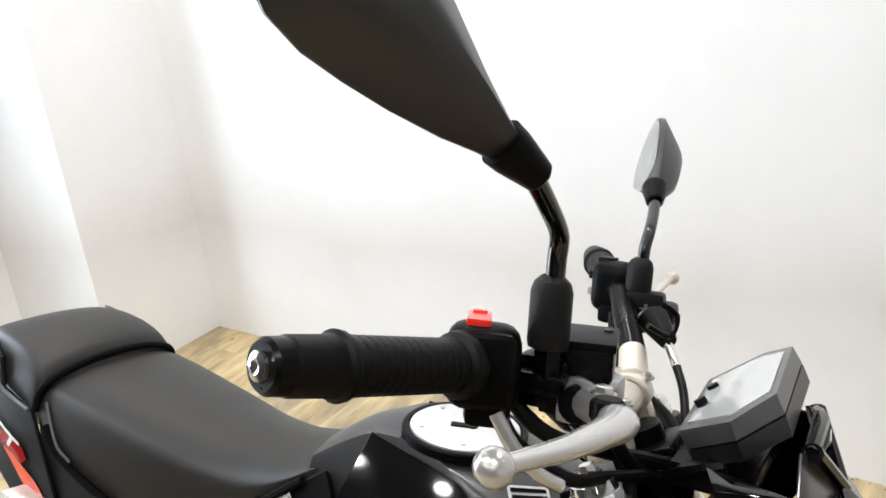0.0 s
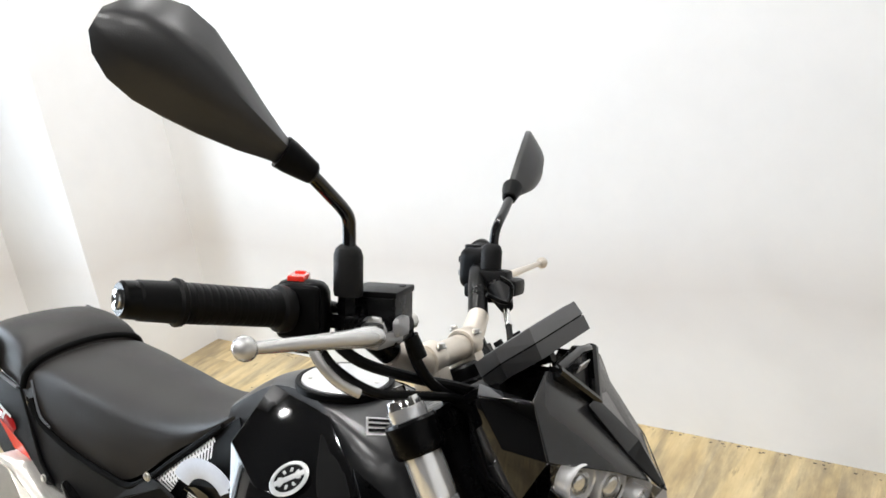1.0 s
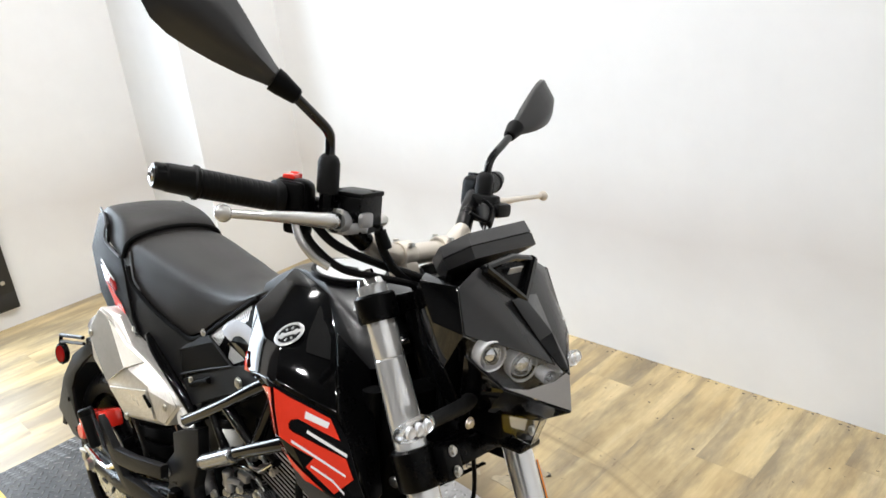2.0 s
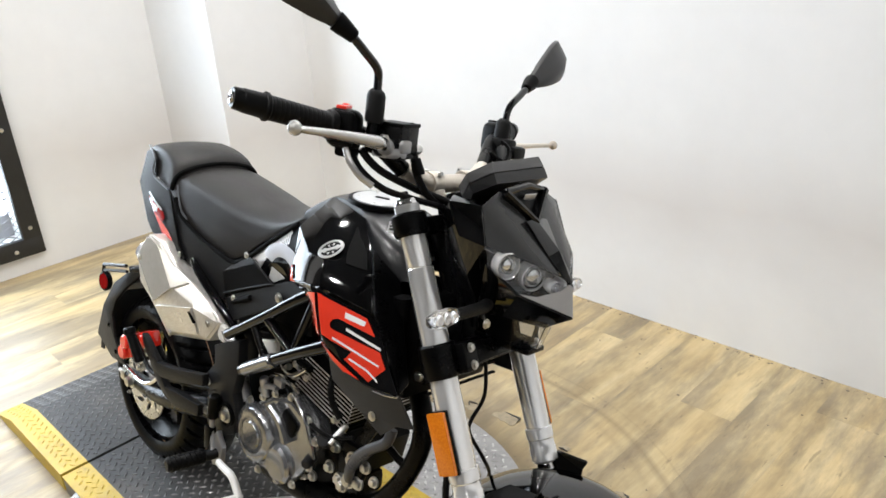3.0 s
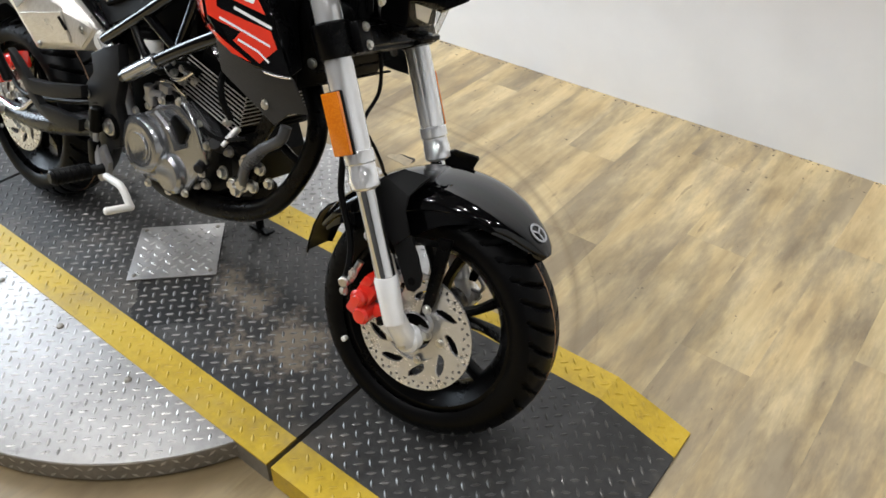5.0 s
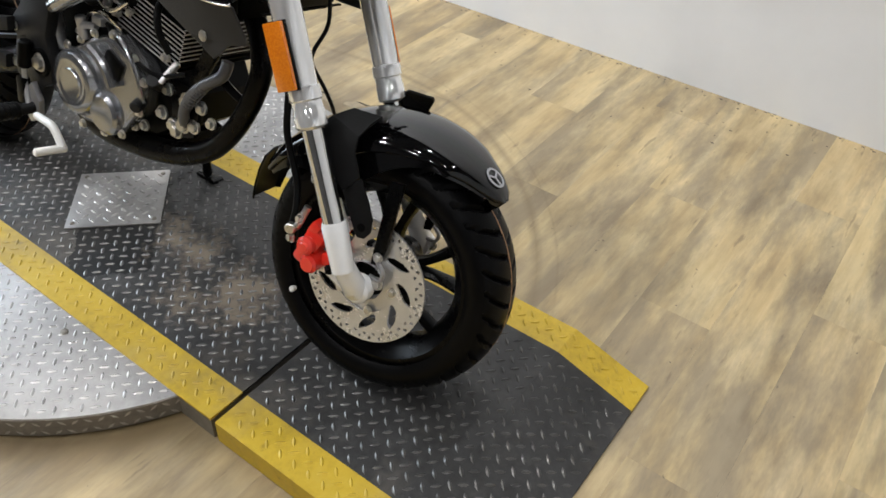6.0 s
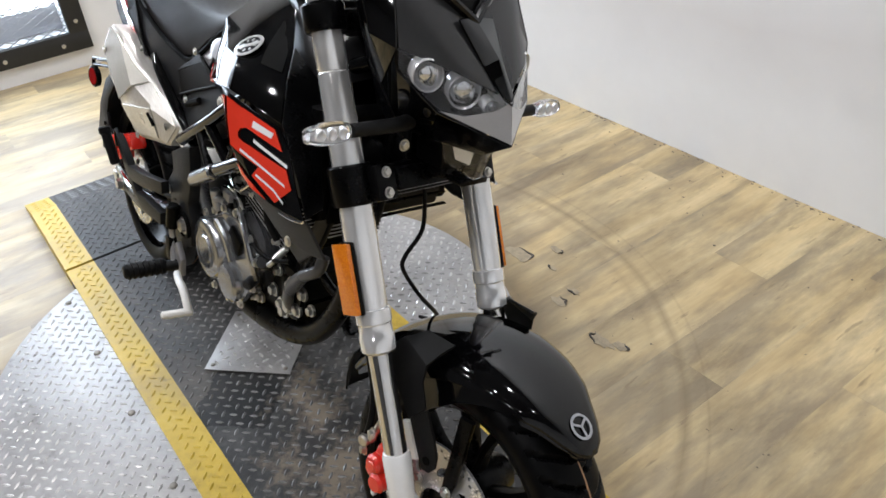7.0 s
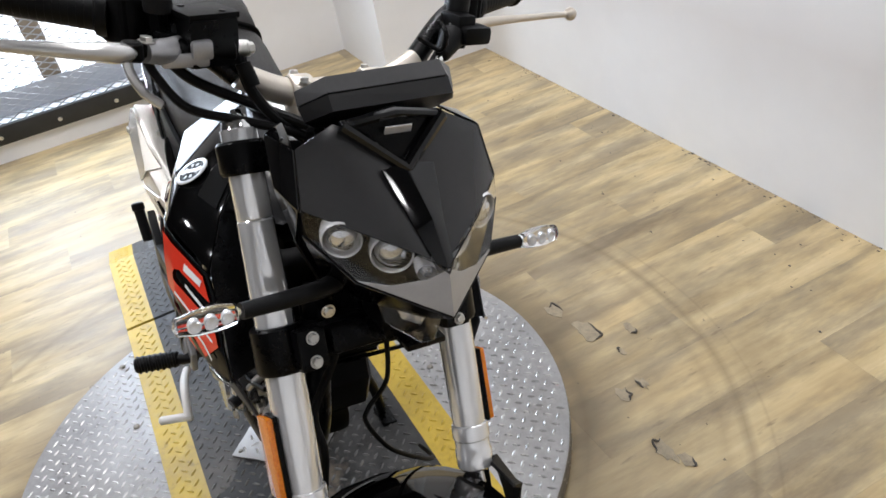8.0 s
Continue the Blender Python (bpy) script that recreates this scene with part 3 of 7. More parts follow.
for k in range(7):
    for y in (-0.213, 0.408):
        bx = 0.003 + k * 0.2335
        if (bx - CX) ** 2 + (y - DISC_Y) ** 2 < (DISC_R - 0.02) ** 2:
            part("bolt", lathe([(0, 0.0075), (0.003, 0.007), (0.0045, 0.004), (0.0045, 0)], (bx, y, HP), (bx, y, 1), 12), "plate_edge", table)


def lane(thing_ob, x0, x1):
    """One length of the driving lane: black middle and two yellow margins."""
    xs = [x0] + [k for k in (KINK0, KINK1) if x0 < k < x1] + [x1]
    for name, y0, y1, mat in (("lane_plate", Y0 + STRIPE, Y1 - STRIPE, "plate_black"), ("yellow_margin", Y0, Y0 + STRIPE, "plate_yellow"), ("yellow_margin", Y1 - STRIPE, Y1, "plate_yellow")):
        secs = [[(x, y0, ramp_z(x)), (x, y1, ramp_z(x)), (x, y1, max(ramp_z(x) - (0.004 if abs(x0) < 0.3 and x1 < 1.2 else 0.05), 0.0005)), (x, y0, max(ramp_z(x) - (0.004 if abs(x0) < 0.3 and x1 < 1.2 else 0.05), 0.0005))] for x in xs]
        part(name, loft(secs), mat, thing_ob, angle=5)
        inside = lambda x, y: y0 + 0.008 < y < y1 - 0.008 and x0 + 0.008 < x < x1 - 0.01
        tagged(part(name + "_tread", lozenges(inside, ramp_z, x0, x1, y0, y1, *TREAD, phase=0.003), "plate_black_tread" if mat == "plate_black" else mat, thing_ob), kind="stuff")


lane(table, GAP0, GAP1)
for x0, x1 in ((GAP0 + 0.001, CX - 0.4), (CX + 0.4, GAP1 - 0.001)):
    part("deck_bearer", box((x0 + x1) / 2, (Y0 + Y1) / 2, HP / 2 - 0.002, x1 - x0, Y1 - Y0 - 0.002, HP - 0.006), "plate_edge", table)
for nm, x0, x1 in (("front", GAP1 + 0.011, END1), ("rear", END0, GAP0 - 0.011)):
    rmp = thing("ramp", "black diamond plate ramp with yellow margins, sloping to the floor", "ramp", pose(0, 0, 0), group="turntable ramps")
    lane(rmp, x0, x1)

# the silver diamond plate lying cornerwise on the lane
patch = thing("cover_plate", "small square silver diamond plate lying cornerwise on the black lane", "cover plate", pose(0.456, 0.089, HP + 0.0031, 0, 0, 45))
PS = 0.192
part("sheet", box(0, 0, 0.0028, PS, PS, 0.0028, 0.0008), "plate_silver", patch)
tagged(part("sheet_tread", lozenges(lambda x, y: abs(x) < PS / 2 - 0.008 and abs(y) < PS / 2 - 0.008, lambda x: 0.0042, -PS / 2, PS / 2, -PS / 2, PS / 2, *TREAD), "plate_silver_tread", patch), kind="stuff")
for sx in (-1, 1):
    for sy in (-1, 1):
        part("screw", lathe([(0, 0.005), (0.002, 0.0045), (0.003, 0)], (sx * 0.082, sy * 0.082, 0.004), (sx * 0.082, sy * 0.082, 1), 10), "plate_edge", patch)

# ---- the motorcycle ----
LEAN_LEFT, TURNED, BAR_TURNED = 13.0, 8.5, 6.0
bike = thing("motorcycle", "small glossy black naked motorcycle with red decals, leaning on the turntable", "motorcycle", pose(0.013, 0.039, HP + 0.0105, -LEAN_LEFT, 0, 0))
AXIS = Vector((-math.sin(radians(24)), 0, math.cos(radians(24))))
HEAD = Vector((0.897, 0, 0.844))
STEER = Matrix.Translation(HEAD + Vector((-0.006, -0.006, 0))) @ Matrix.Rotation(radians(TURNED), 4, AXIS) @ Matrix.Translation(-HEAD)
MASK = Matrix.Translation(HEAD) @ Matrix.Rotation(radians(BAR_TURNED), 4, AXIS) @ Matrix.Translation(-HEAD)


def p_(name, bm, mat, label="", parent=None, angle=32):
    """A part fixed to the frame."""
    return part(name, bm, mat, parent or bike, label, angle)


def s_(name, bm, mat, label="", parent=None, angle=32):
    """A part that turns with the handlebar."""
    return part(name, bm, mat, parent or bike, label, angle, STEER)


def h_(name, bm, mat, label="", parent=None, angle=32):
    """A part on the handlebar; its left half is bent a little further back, its right end stands a little higher."""
    for v in bm.verts:
        deg = BAR_TURNED + 5.0 * min(max(v.co.y / 0.14, 0.0), 1.0)
        rise = min(max((-v.co.y - 0.17) / 0.19, 0.0), 1.2)
        v.co += Vector((0.011, 0, 0.017)) * rise
        v.co = HEAD + Matrix.Rotation(radians(deg), 3, AXIS) @ (v.co - HEAD)
    return part(name, bm, mat, parent or bike, label, angle)


def bolt(at, way, r=0.005, h=0.004, seg=6):
    a = Vector(at)
    d = Vector(way).normalized()
    return join(lathe([(0, r * 1.35), (h * 0.3, r * 1.35), (h * 0.3, r)], a, a + d, 14), lathe([(h * 0.25, r), (h, r * 0.96), (h * 1.1, r * 0.8), (h * 1.1, 0)], a, a + d, seg))


def polyloft_open(rows, thick):
    """A creased skin of real thickness over rows of points."""
    bm = bmesh.new()
    vs = [[bm.verts.new(p) for p in row] for row in rows]
    for a, b in zip(vs, vs[1:]):
        for k in range(len(a) - 1):
            bm.faces.new((a[k], a[k + 1], b[k + 1], b[k]))
    bmesh.ops.recalc_face_normals(bm, faces=bm.faces)
    bmesh.ops.solidify(bm, geom=bm.faces[:], thickness=thick)
    return bm


# wheels
def tyre(cx, cz, R, W, rim_r, grooves):
    """A grooved road tyre about the axle line."""
    prof = []
    n = 44
    r_in = rim_r
    for k in range(n + 1):
        t = -1 + 2 * k / n
        a = t * radians(118)
        y = math.sin(a) / 1.0 * W / 2
        depth = (1 - math.cos(a)) / (1 - math.cos(radians(118)))
        r = R - depth ** 1.12 * (R - r_in)
        prof.append((y, r, t))
    N = 432
    bm = bmesh.new()
    rings = []
    for i in range(N):
        th = 2 * math.pi * i / N
        ring = []
        for y, r, t in prof:
            cut = 0.0
            if abs(t) < 0.56:
                side = 1 if t > 0 else -1
                u = abs(t) / 0.56
                ph = (th / (2 * math.pi) * grooves + (0.5 if side > 0 else 0.0) - 0.95 * u ** 1.5) % 1.0
                wdt = 0.085 + 0.03 * u
                if abs(ph - 0.5) < wdt and 0.04 < u < 0.98:
                    cut = 0.0078 * (1 - (abs(ph - 0.5) / wdt) ** 6)
            elif 0.60 < abs(t) < 0.66:
                cut = 0.0012 * (1 if (i // 3) % 2 else 0)
            rr = r - cut
            ring.append(bm.verts.new((cx + rr * math.cos(th), y, cz + rr * math.sin(th))))
        rings.append(ring)
    for i in range(N):
        a, b = rings[i], rings[(i + 1) % N]
        for k in range(n):
            bm.faces.new((a[k], a[k + 1], b[k + 1], b[k]))
    return bm


def rim(cx, cz, r, W):
    h = W / 2
    prof = [(-h, r - 0.006), (-h, r + 0.004), (-h + 0.004, r + 0.005), (-h + 0.012, r - 0.006), (-h + 0.022, r - 0.016), (0, r - 0.022), (h - 0.022, r - 0.016),
            (h - 0.012, r - 0.006), (h - 0.004, r + 0.005), (h, r + 0.004), (h, r - 0.006), (h - 0.014, r - 0.018), (h - 0.026, r - 0.028), (0, r - 0.033), (-h + 0.026, r - 0.028), (-h + 0.014, r - 0.018)]
    return lathe(prof, (cx, 0, cz), (cx, 1, cz), 96, closed=True)


def spoke(cx, cz, ang, r0, r1, spread):
    """One forked spoke of the cast wheel."""
    out = None
    for sgn in (-1, 1):
        pts = []
        for k, r in enumerate((r0, (r0 + r1) / 2, r1)):
            a = ang + sgn * spread * (0.35, 0.65, 1.0)[k]
            pts.append((cx + r * math.cos(a), 0, cz + r * math.sin(a)))
        b = tube(pts, [0.011, 0.0085, 0.011], 8, 4)
        bmesh.ops.scale(b, vec=(1, 1.5, 1), verts=b.verts)
        out = b if out is None else join(out, b)
    return out


def brake_disc(cx, cz, y, r0, r1, slots, holes):
    """A drilled and slotted brake disc with real openings."""
    NR, NT = 24, 336
    bm = bmesh.new()
    grid = [[bm.verts.new((cx + (r0 + (r1 - r0) * i / NR) * math.cos(2 * math.pi * j / NT), y, cz + (r0 + (r1 - r0) * i / NR) * math.sin(2 * math.pi * j / NT))) for j in range(NT)] for i in range(NR + 1)]
    for i in range(NR):
        for j in range(NT):
            r = r0 + (r1 - r0) * (i + 0.5) / NR
            th = 2 * math.pi * (j + 0.5) / NT
            u = (r - r0) / (r1 - r0)
            open_ = False
            ph = (th * slots / (2 * math.pi) + 1.05 * u) % 1.0
            if 0.06 < u < 0.62 and abs(ph - 0.5) < 0.21 * math.sin((u - 0.06) / 0.56 * math.pi) ** 0.7 * (1.25 - 0.5 * u):
                open_ = True
            for row, uu in ((0, 0.74), (1, 0.89)):
                p2 = (th * holes / (2 * math.pi) + row * 0.5) % 1.0
                if ((p2 - 0.5) * 2 * math.pi / holes * r) ** 2 + (r - (r0 + uu * (r1 - r0))) ** 2 < 0.0026 ** 2:
                    open_ = True
            if not open_:
                bm.faces.new((grid[i][j], grid[i][(j + 1) % NT], grid[i + 1][(j + 1) % NT], grid[i + 1][j]))
    loose = [v for v in bm.verts if not v.link_faces]
    bmesh.ops.delete(bm, geom=loose, context="VERTS")
    bmesh.ops.solidify(bm, geom=bm.faces[:], thickness=0.004)
    return bm


FX, FZ, FR = 0.0, 0.0, 0.2125
WHEEL = Matrix.Translation((1.180, 0.026, 0.2185)) @ Matrix.Rotation(radians(TURNED), 4, AXIS)


def w_(name, bm, mat, label="", parent=None, angle=32):
    """A part built about the front axle."""
    return part(name, bm, mat, parent or bike, label, angle, WHEEL)


RX, RZ, RR = 0.0, 0.2160, 0.2150
REAR = Matrix.Translation((-0.012, 0.020, 0))


def wheel(cx, cz, R, W, place, disc_r, disc_y, groove_n, rim_r=0.158):
    ty = place("tyre", tyre(cx, cz, R, W, rim_r, groove_n), "tyre_rubber", "black grooved road tyre, new")
    place("chalk_line", lathe([(-0.0012, R + 0.0002), (0.0012, R + 0.0002), (0.0012, R - 0.0012), (-0.0012, R - 0.0012)], (cx, 0, cz), (cx, 1, cz), 120, closed=True), "tan_line", "thin tan line round the tread", ty)
    place("rim", rim(cx, cz, rim_r - 0.002, 0.088), "satin_black", "black cast wheel rim")
    for k in range(5):
        place("spoke", spoke(cx, cz, radians(72 * k + 20), 0.03, rim_r - 0.022, radians(15)), "satin_black")
    place("hub", lathe([(-0.06, 0.0), (-0.06, 0.03), (-0.045, 0.034), (-0.02, 0.042), (0.02, 0.042), (0.045, 0.034), (0.06, 0.03), (0.06, 0.0)], (cx, 0, cz), (cx, 1, cz), 32), "satin_black")
    d = place("brake_disc", brake_disc(cx, cz, disc_y, disc_r * 0.50, disc_r, 9, 34), "polished_steel", "drilled and slotted steel brake disc")
    place("carrier", lathe([(0, disc_r * 0.30), (0.005, disc_r * 0.30), (0.005, disc_r * 0.54), (0.001, disc_r * 0.54)], (cx, disc_y - 0.004, cz), (cx, 1, cz), 40), "polished_steel", "", d)
    for k in range(5):
        a = radians(72 * k)
        place("bolt", bolt((cx + disc_r * 0.47 * math.cos(a), disc_y - 0.004, cz + disc_r * 0.47 * math.sin(a)), (0, -1, 0), 0.0055, 0.005), "bolt_zinc", "", d)
    # raised writing on the sidewall, too small to read: plain bars
    for k in range(14):
        a = radians(70 + 7.0 * k + (26 if k > 6 else 0))
        rr = R - 0.034
        m = Matrix.Translation((cx + rr * math.cos(a), -W * 0.487, cz + rr * math.sin(a))) @ Matrix.Rotation(-a + math.pi / 2, 4, "Y")
        place("sidewall_bar", box(0, 0, 0, 0.013 if k % 3 else 0.008, 0.003, 0.009, 0.0006, m), "tyre_rubber", "", ty)
    va = radians(212)
    place("valve_cap", rod((cx + (rim_r + 0.006) * math.cos(va), -0.050, cz + (rim_r + 0.006) * math.sin(va)), (cx + (rim_r + 0.006) * math.cos(va), -0.060, cz + (rim_r + 0.006) * math.sin(va)), 0.005, 10, edge=0.001), "white_enamel")


mk("lamp_dome", (0.78, 0.80, 0.84), 0.10, 0.85, 0.8).vary(120, 0.15, 0.06, 0.16)
mk("tan_line", (0.42, 0.24, 0.13), 0.6).vary(60, 0.4)
wheel(FX, FZ, FR, 0.114, w_, 0.104, -0.072, 34, 0.157)


def r_(name, bm, mat, label="", parent=None, angle=32):
    """A part in the plane of the rear wheel."""
    return part(name, bm, mat, parent or bike, label, angle, REAR)


wheel(RX, RZ, RR, 0.130, r_, 0.095, -0.070, 34, 0.157)

# fork
FORK_TOP = Vector((0.920, 0, 0.852))
FD = Vector((math.sin(radians(24.5)), 0, -math.cos(radians(24.5))))
LEG_Y = 0.110


def on_fork(s, y, fwd=0.0):
    n = Vector((math.cos(radians(24.5)), 0, math.sin(radians(24.5))))
    return FORK_TOP + FD * s + n * fwd + Vector((0, y, 0))


def fork_box(s, y, fwd, ls, ly, lf, r=0.003):
    """A rounded block set square to the fork."""
    n = Vector((math.cos(radians(24.5)), 0, math.sin(radians(24.5))))
    m = Matrix((n, Vector((0, 1, 0)), -FD)).transposed().to_4x4()
    p = on_fork(s, y, fwd)
    return box(p.x, p.y, p.z, lf, ly, ls, r, m)


for sy in (-1, 1):
    y = sy * LEG_Y
    tubeob = s_("fork_tube", lathe([(-0.004, 0.0), (-0.004, 0.0190), (0.086, 0.0190), (0.088, 0.0180), (0.090, 0.0194), (0.16, 0.0206), (0.29, 0.0212), (0.372, 0.0204), (0.380, 0.0198), (0.381, 0.0222),
                                    (0.386, 0.0230), (0.398, 0.0230), (0.400, 0.0214), (0.412, 0.0214), (0.414, 0.0226), (0.434, 0.0226), (0.437, 0.0205), (0.439, 0.016)], on_fork(0, y), on_fork(1, y), 36), "silver_paint", "bright silver fork tube")
    s_("fork_cap", join(lathe([(-0.018, 0.0), (-0.018, 0.009), (-0.012, 0.010), (-0.012, 0.016), (-0.005, 0.0178), (0.0, 0.018)], on_fork(0, y), on_fork(1, y), 28), lathe([(-0.024, 0.0), (-0.024, 0.006), (-0.016, 0.007)], on_fork(0, y), on_fork(1, y), 6)), "chrome", "chromed fork cap", tubeob)
    s_("stanchion", rod(on_fork(0.43, y), on_fork(0.60, y), 0.0155, 28), "chrome", "chromed lower fork tube", tubeob)
    nut = WHEEL @ Vector((0.006, sy * 0.118, 0.002))
    foot_top, foot_low = STEER @ on_fork(0.572, y), STEER @ on_fork(0.640, y, -0.002)
    inner = WHEEL @ Vector((0.006, sy * 0.090, 0.002))
    foot = join(lathe([(0.0, 0.0), (0.0, 0.0172), (0.006, 0.0190), (0.040, 0.0180), (0.075, 0.0170)], foot_top, foot_low, 28),
                tube([foot_top.lerp(foot_low, 0.9), foot_low.lerp(nut.lerp(inner, 0.3), 0.5), nut.lerp(inner, 0.35)], [0.0170, 0.0180, 0.0195], 18, 4),
                rod(nut, inner, 0.0225, 24, edge=0.005))
    p_("fork_foot", foot, "foot_paint", "silver cast fork foot", tubeob)
    p_("axle_nut", bolt(nut, nut - inner, 0.0105, 0.010), "bolt_zinc", "", tubeob)
    # top and bottom yokes
    s_("yoke_collar", lathe([(0.008, 0.019), (0.008, 0.0240), (0.011, 0.0262), (0.038, 0.0262), (0.042, 0.0240), (0.042, 0.019)], on_fork(0, y), on_fork(1, y), 32), "satin_black", "black clamp collar")
    s_("yoke_collar", lathe([(0.200, 0.0205), (0.200, 0.0255), (0.203, 0.0278), (0.246, 0.0278), (0.250, 0.0255), (0.250, 0.0205)], on_fork(0, y), on_fork(1, y), 32), "satin_black", "black clamp collar")
    s_("yoke_ear", fork_box(0.227, sy * (LEG_Y - 0.020), 0.030, 0.044, 0.032, 0.026, 0.004), "satin_black")
    for ds in (0.215, 0.240):
        s_("bolt", bolt(on_fork(ds, sy * (LEG_Y - 0.020), 0.0435), (math.cos(radians(24.5)), 0, math.sin(radians(24.5))), 0.0052, 0.005), "bolt_zinc")
    # reflector on the outer side
    s_("reflector_bracket", fork_box(0.338, sy * (LEG_Y + 0.0225), -0.002, 0.092, 0.006, 0.026, 0.002), "satin_black")
    rf = fork_box(0.338, sy * (LEG_Y + 0.0285), -0.005, 0.090, 0.007, 0.030, 0.0025)
    s_("reflector", rf, "amber_reflector", "amber side reflector")
s_("lower_yoke", join(fork_box(0.227, 0, -0.012, 0.042, 0.17, 0.05, 0.006), fork_box(0.227, 0, 0.02, 0.03, 0.13, 0.03, 0.006)), "satin_black", "black lower yoke")
s_("top_yoke", join(fork_box(0.026, 0, -0.020, 0.026, 0.16, 0.044, 0.006), fork_box(0.026, 0, -0.045, 0.024, 0.07, 0.03, 0.005)), "satin_black", "black top yoke")
p_("head_tube", rod(HEAD - AXIS * 0.015, HEAD - AXIS * 0.235, 0.029, 24, edge=0.003), "satin_black")

# front brake
def c_(name, bm, mat, label="", parent=None, angle=32):
    """A part of the front brake, carried on the fork foot."""
    bmesh.ops.translate(bm, vec=(0.004, 0.002, 0.018), verts=bm.verts)
    return w_(name, bm, mat, label, parent, angle)


cal = join(
    box(-0.092, -0.098, 0.018, 0.044, 0.040, 0.090, 0.010, pose(0, 0, 0, 0, 22, 0)),
    rod((-0.090, -0.088, 0.026), (-0.092, -0.130, 0.026), 0.0200, 28, edge=0.005),
    rod((-0.076, -0.088, -0.010), (-0.078, -0.130, -0.010), 0.0205, 28, edge=0.005),
    rod((-0.090, -0.118, 0.026), (-0.090, -0.132, 0.026), 0.0120, 24, edge=0.003),
    box(-0.085, -0.100, 0.062, 0.024, 0.034, 0.034, 0.007, pose(0, 0, 0, 0, 28, 0)),
    box(-0.048, -0.100, 0.004, 0.026, 0.026, 0.030, 0.007),
    box(-0.072, -0.050, 0.020, 0.026, 0.028, 0.07, 0.006, pose(0, 0, 0, 0, 20, 0)))
bmesh.ops.scale(cal, vec=(0.74, 1, 0.74), verts=cal.verts, space=Matrix.Translation((0.082, 0, -0.020)))
cal_ob = c_("front_caliper", cal, "red_paint", "red painted brake caliper")
for x, z in ((-0.110, 0.058), (-0.122, 0.022)):
    c_("bolt", bolt((x, -0.112, z), (-0.4, -1, 0), 0.0065, 0.007), "bolt_zinc", "", cal_ob)
c_("caliper_bracket", box(-0.056, -0.095, 0.078, 0.020, 0.012, 0.055, 0.004, pose(0, 0, 0, 0, -28, 0)), "white_enamel", "pale caliper bracket", cal_ob)
c_("caliper_bracket", box(-0.040, -0.094, -0.018, 0.05, 0.012, 0.026, 0.004, pose(0, 0, 0, 0, 25, 0)), "white_enamel", "pale caliper bracket", cal_ob)
c_("pad_pin", rod((-0.050, -0.112, 0.000), (-0.044, -0.118, -0.004), 0.007, 12), "matte_black", "", cal_ob)
c_("hose_banjo", join(rod((-0.125, -0.118, 0.036), (-0.128, -0.094, 0.036), 0.009, 14, edge=0.002), rod((-0.118, -0.108, 0.04), (-0.108, -0.10, 0.075), 0.006, 12)), "bolt_zinc", "", cal_ob)
for x, z in ((-0.078, 0.112), (-0.094, 0.130), (-0.066, 0.092)):
    c_("bracket_bolt", bolt((x, -0.112, z), (0, -1, 0.2), 0.006, 0.006), "bolt_zinc", "", cal_ob)
p_("brake_hose", tube([WHEEL @ Vector((-0.126, -0.106, 0.045)), WHEEL @ Vector((-0.124, -0.100, 0.085)), WHEEL @ Vector((-0.135, -0.092, 0.125)), WHEEL @ Vector((-0.165, -0.088, 0.190)), WHEEL @ Vector((-0.175, -0.085, 0.260)), STEER @ on_fork(0.33, -0.055, -0.075), STEER @ on_fork(0.25, -0.025, -0.045), STEER @ on_fork(0.12, -0.03, 0.01), STEER @ on_fork(0.02, -0.04, 0.03)], 0.0055, 10, 6), "rubber", "black rubber brake hose")

# front mudguard: a glossy blade over the wheel, matte brackets to the fork
def table_at(t, rows):
    for (a, *p), (b, *q) in zip(rows, rows[1:]):
        if a <= t <= b:
            f = (t - a) / (b - a)
            return [u + (v - u) * f for u, v in zip(p, q)]
    return rows[-1][1:]


# angle round the axle, half width, crest, shoulder, crease and lower rim of the side
BLADE = [(47, 0.01, 0.2405, 0.2395, 0.2385, 0.2375), (49, 0.024, 0.2445, 0.2415, 0.2375, 0.2345), (54, 0.038, 0.248, 0.2415, 0.2345, 0.2295), (61, 0.052, 0.2495, 0.2405, 0.2315, 0.2255),
         (66, 0.066, 0.2505, 0.2395, 0.2295, 0.2235), (76, 0.077, 0.2515, 0.2385, 0.2265, 0.2155), (86, 0.083, 0.2525, 0.2375, 0.2185, 0.1945), (96, 0.086, 0.2535, 0.2365, 0.2095, 0.1705),
         (106, 0.087, 0.2535, 0.2365, 0.2005, 0.1525), (120, 0.086, 0.2535, 0.2365, 0.2005, 0.1605), (140, 0.076, 0.2535, 0.2385, 0.2225, 0.2085), (152, 0.066, 0.2545, 0.2405, 0.2305, 0.2225)]


def guard_rows(a0, a1, n):
    rows = []
    for i in range(n):
        deg = a0 + (a1 - a0) * i / (n - 1)
        h, r0, r1, r2, r3 = table_at(deg, BLADE)
        ca, sa = math.cos(radians(deg)), math.sin(radians(deg))
        half = [(1.0 * h, r3), (0.975 * h, r3 + (r2 - r3) * 0.45), (0.955 * h, r2 - 0.002), (1.0 * h, r2 + 0.001), (0.985 * h, (r1 + r2) / 2), (0.90 * h, r1), (0.74 * h, r1 + (r0 - r1) * 0.45), (0.50 * h, r1 + (r0 - r1) * 0.76), (0.25 * h, r0 - 0.0012), (0, r0)]
        row = [(rr * ca, -yy, rr * sa) for yy, rr in half]
        rows.append(row + [(x, -yy, z) for x, yy, z in reversed(row[:-1])])
    return rows


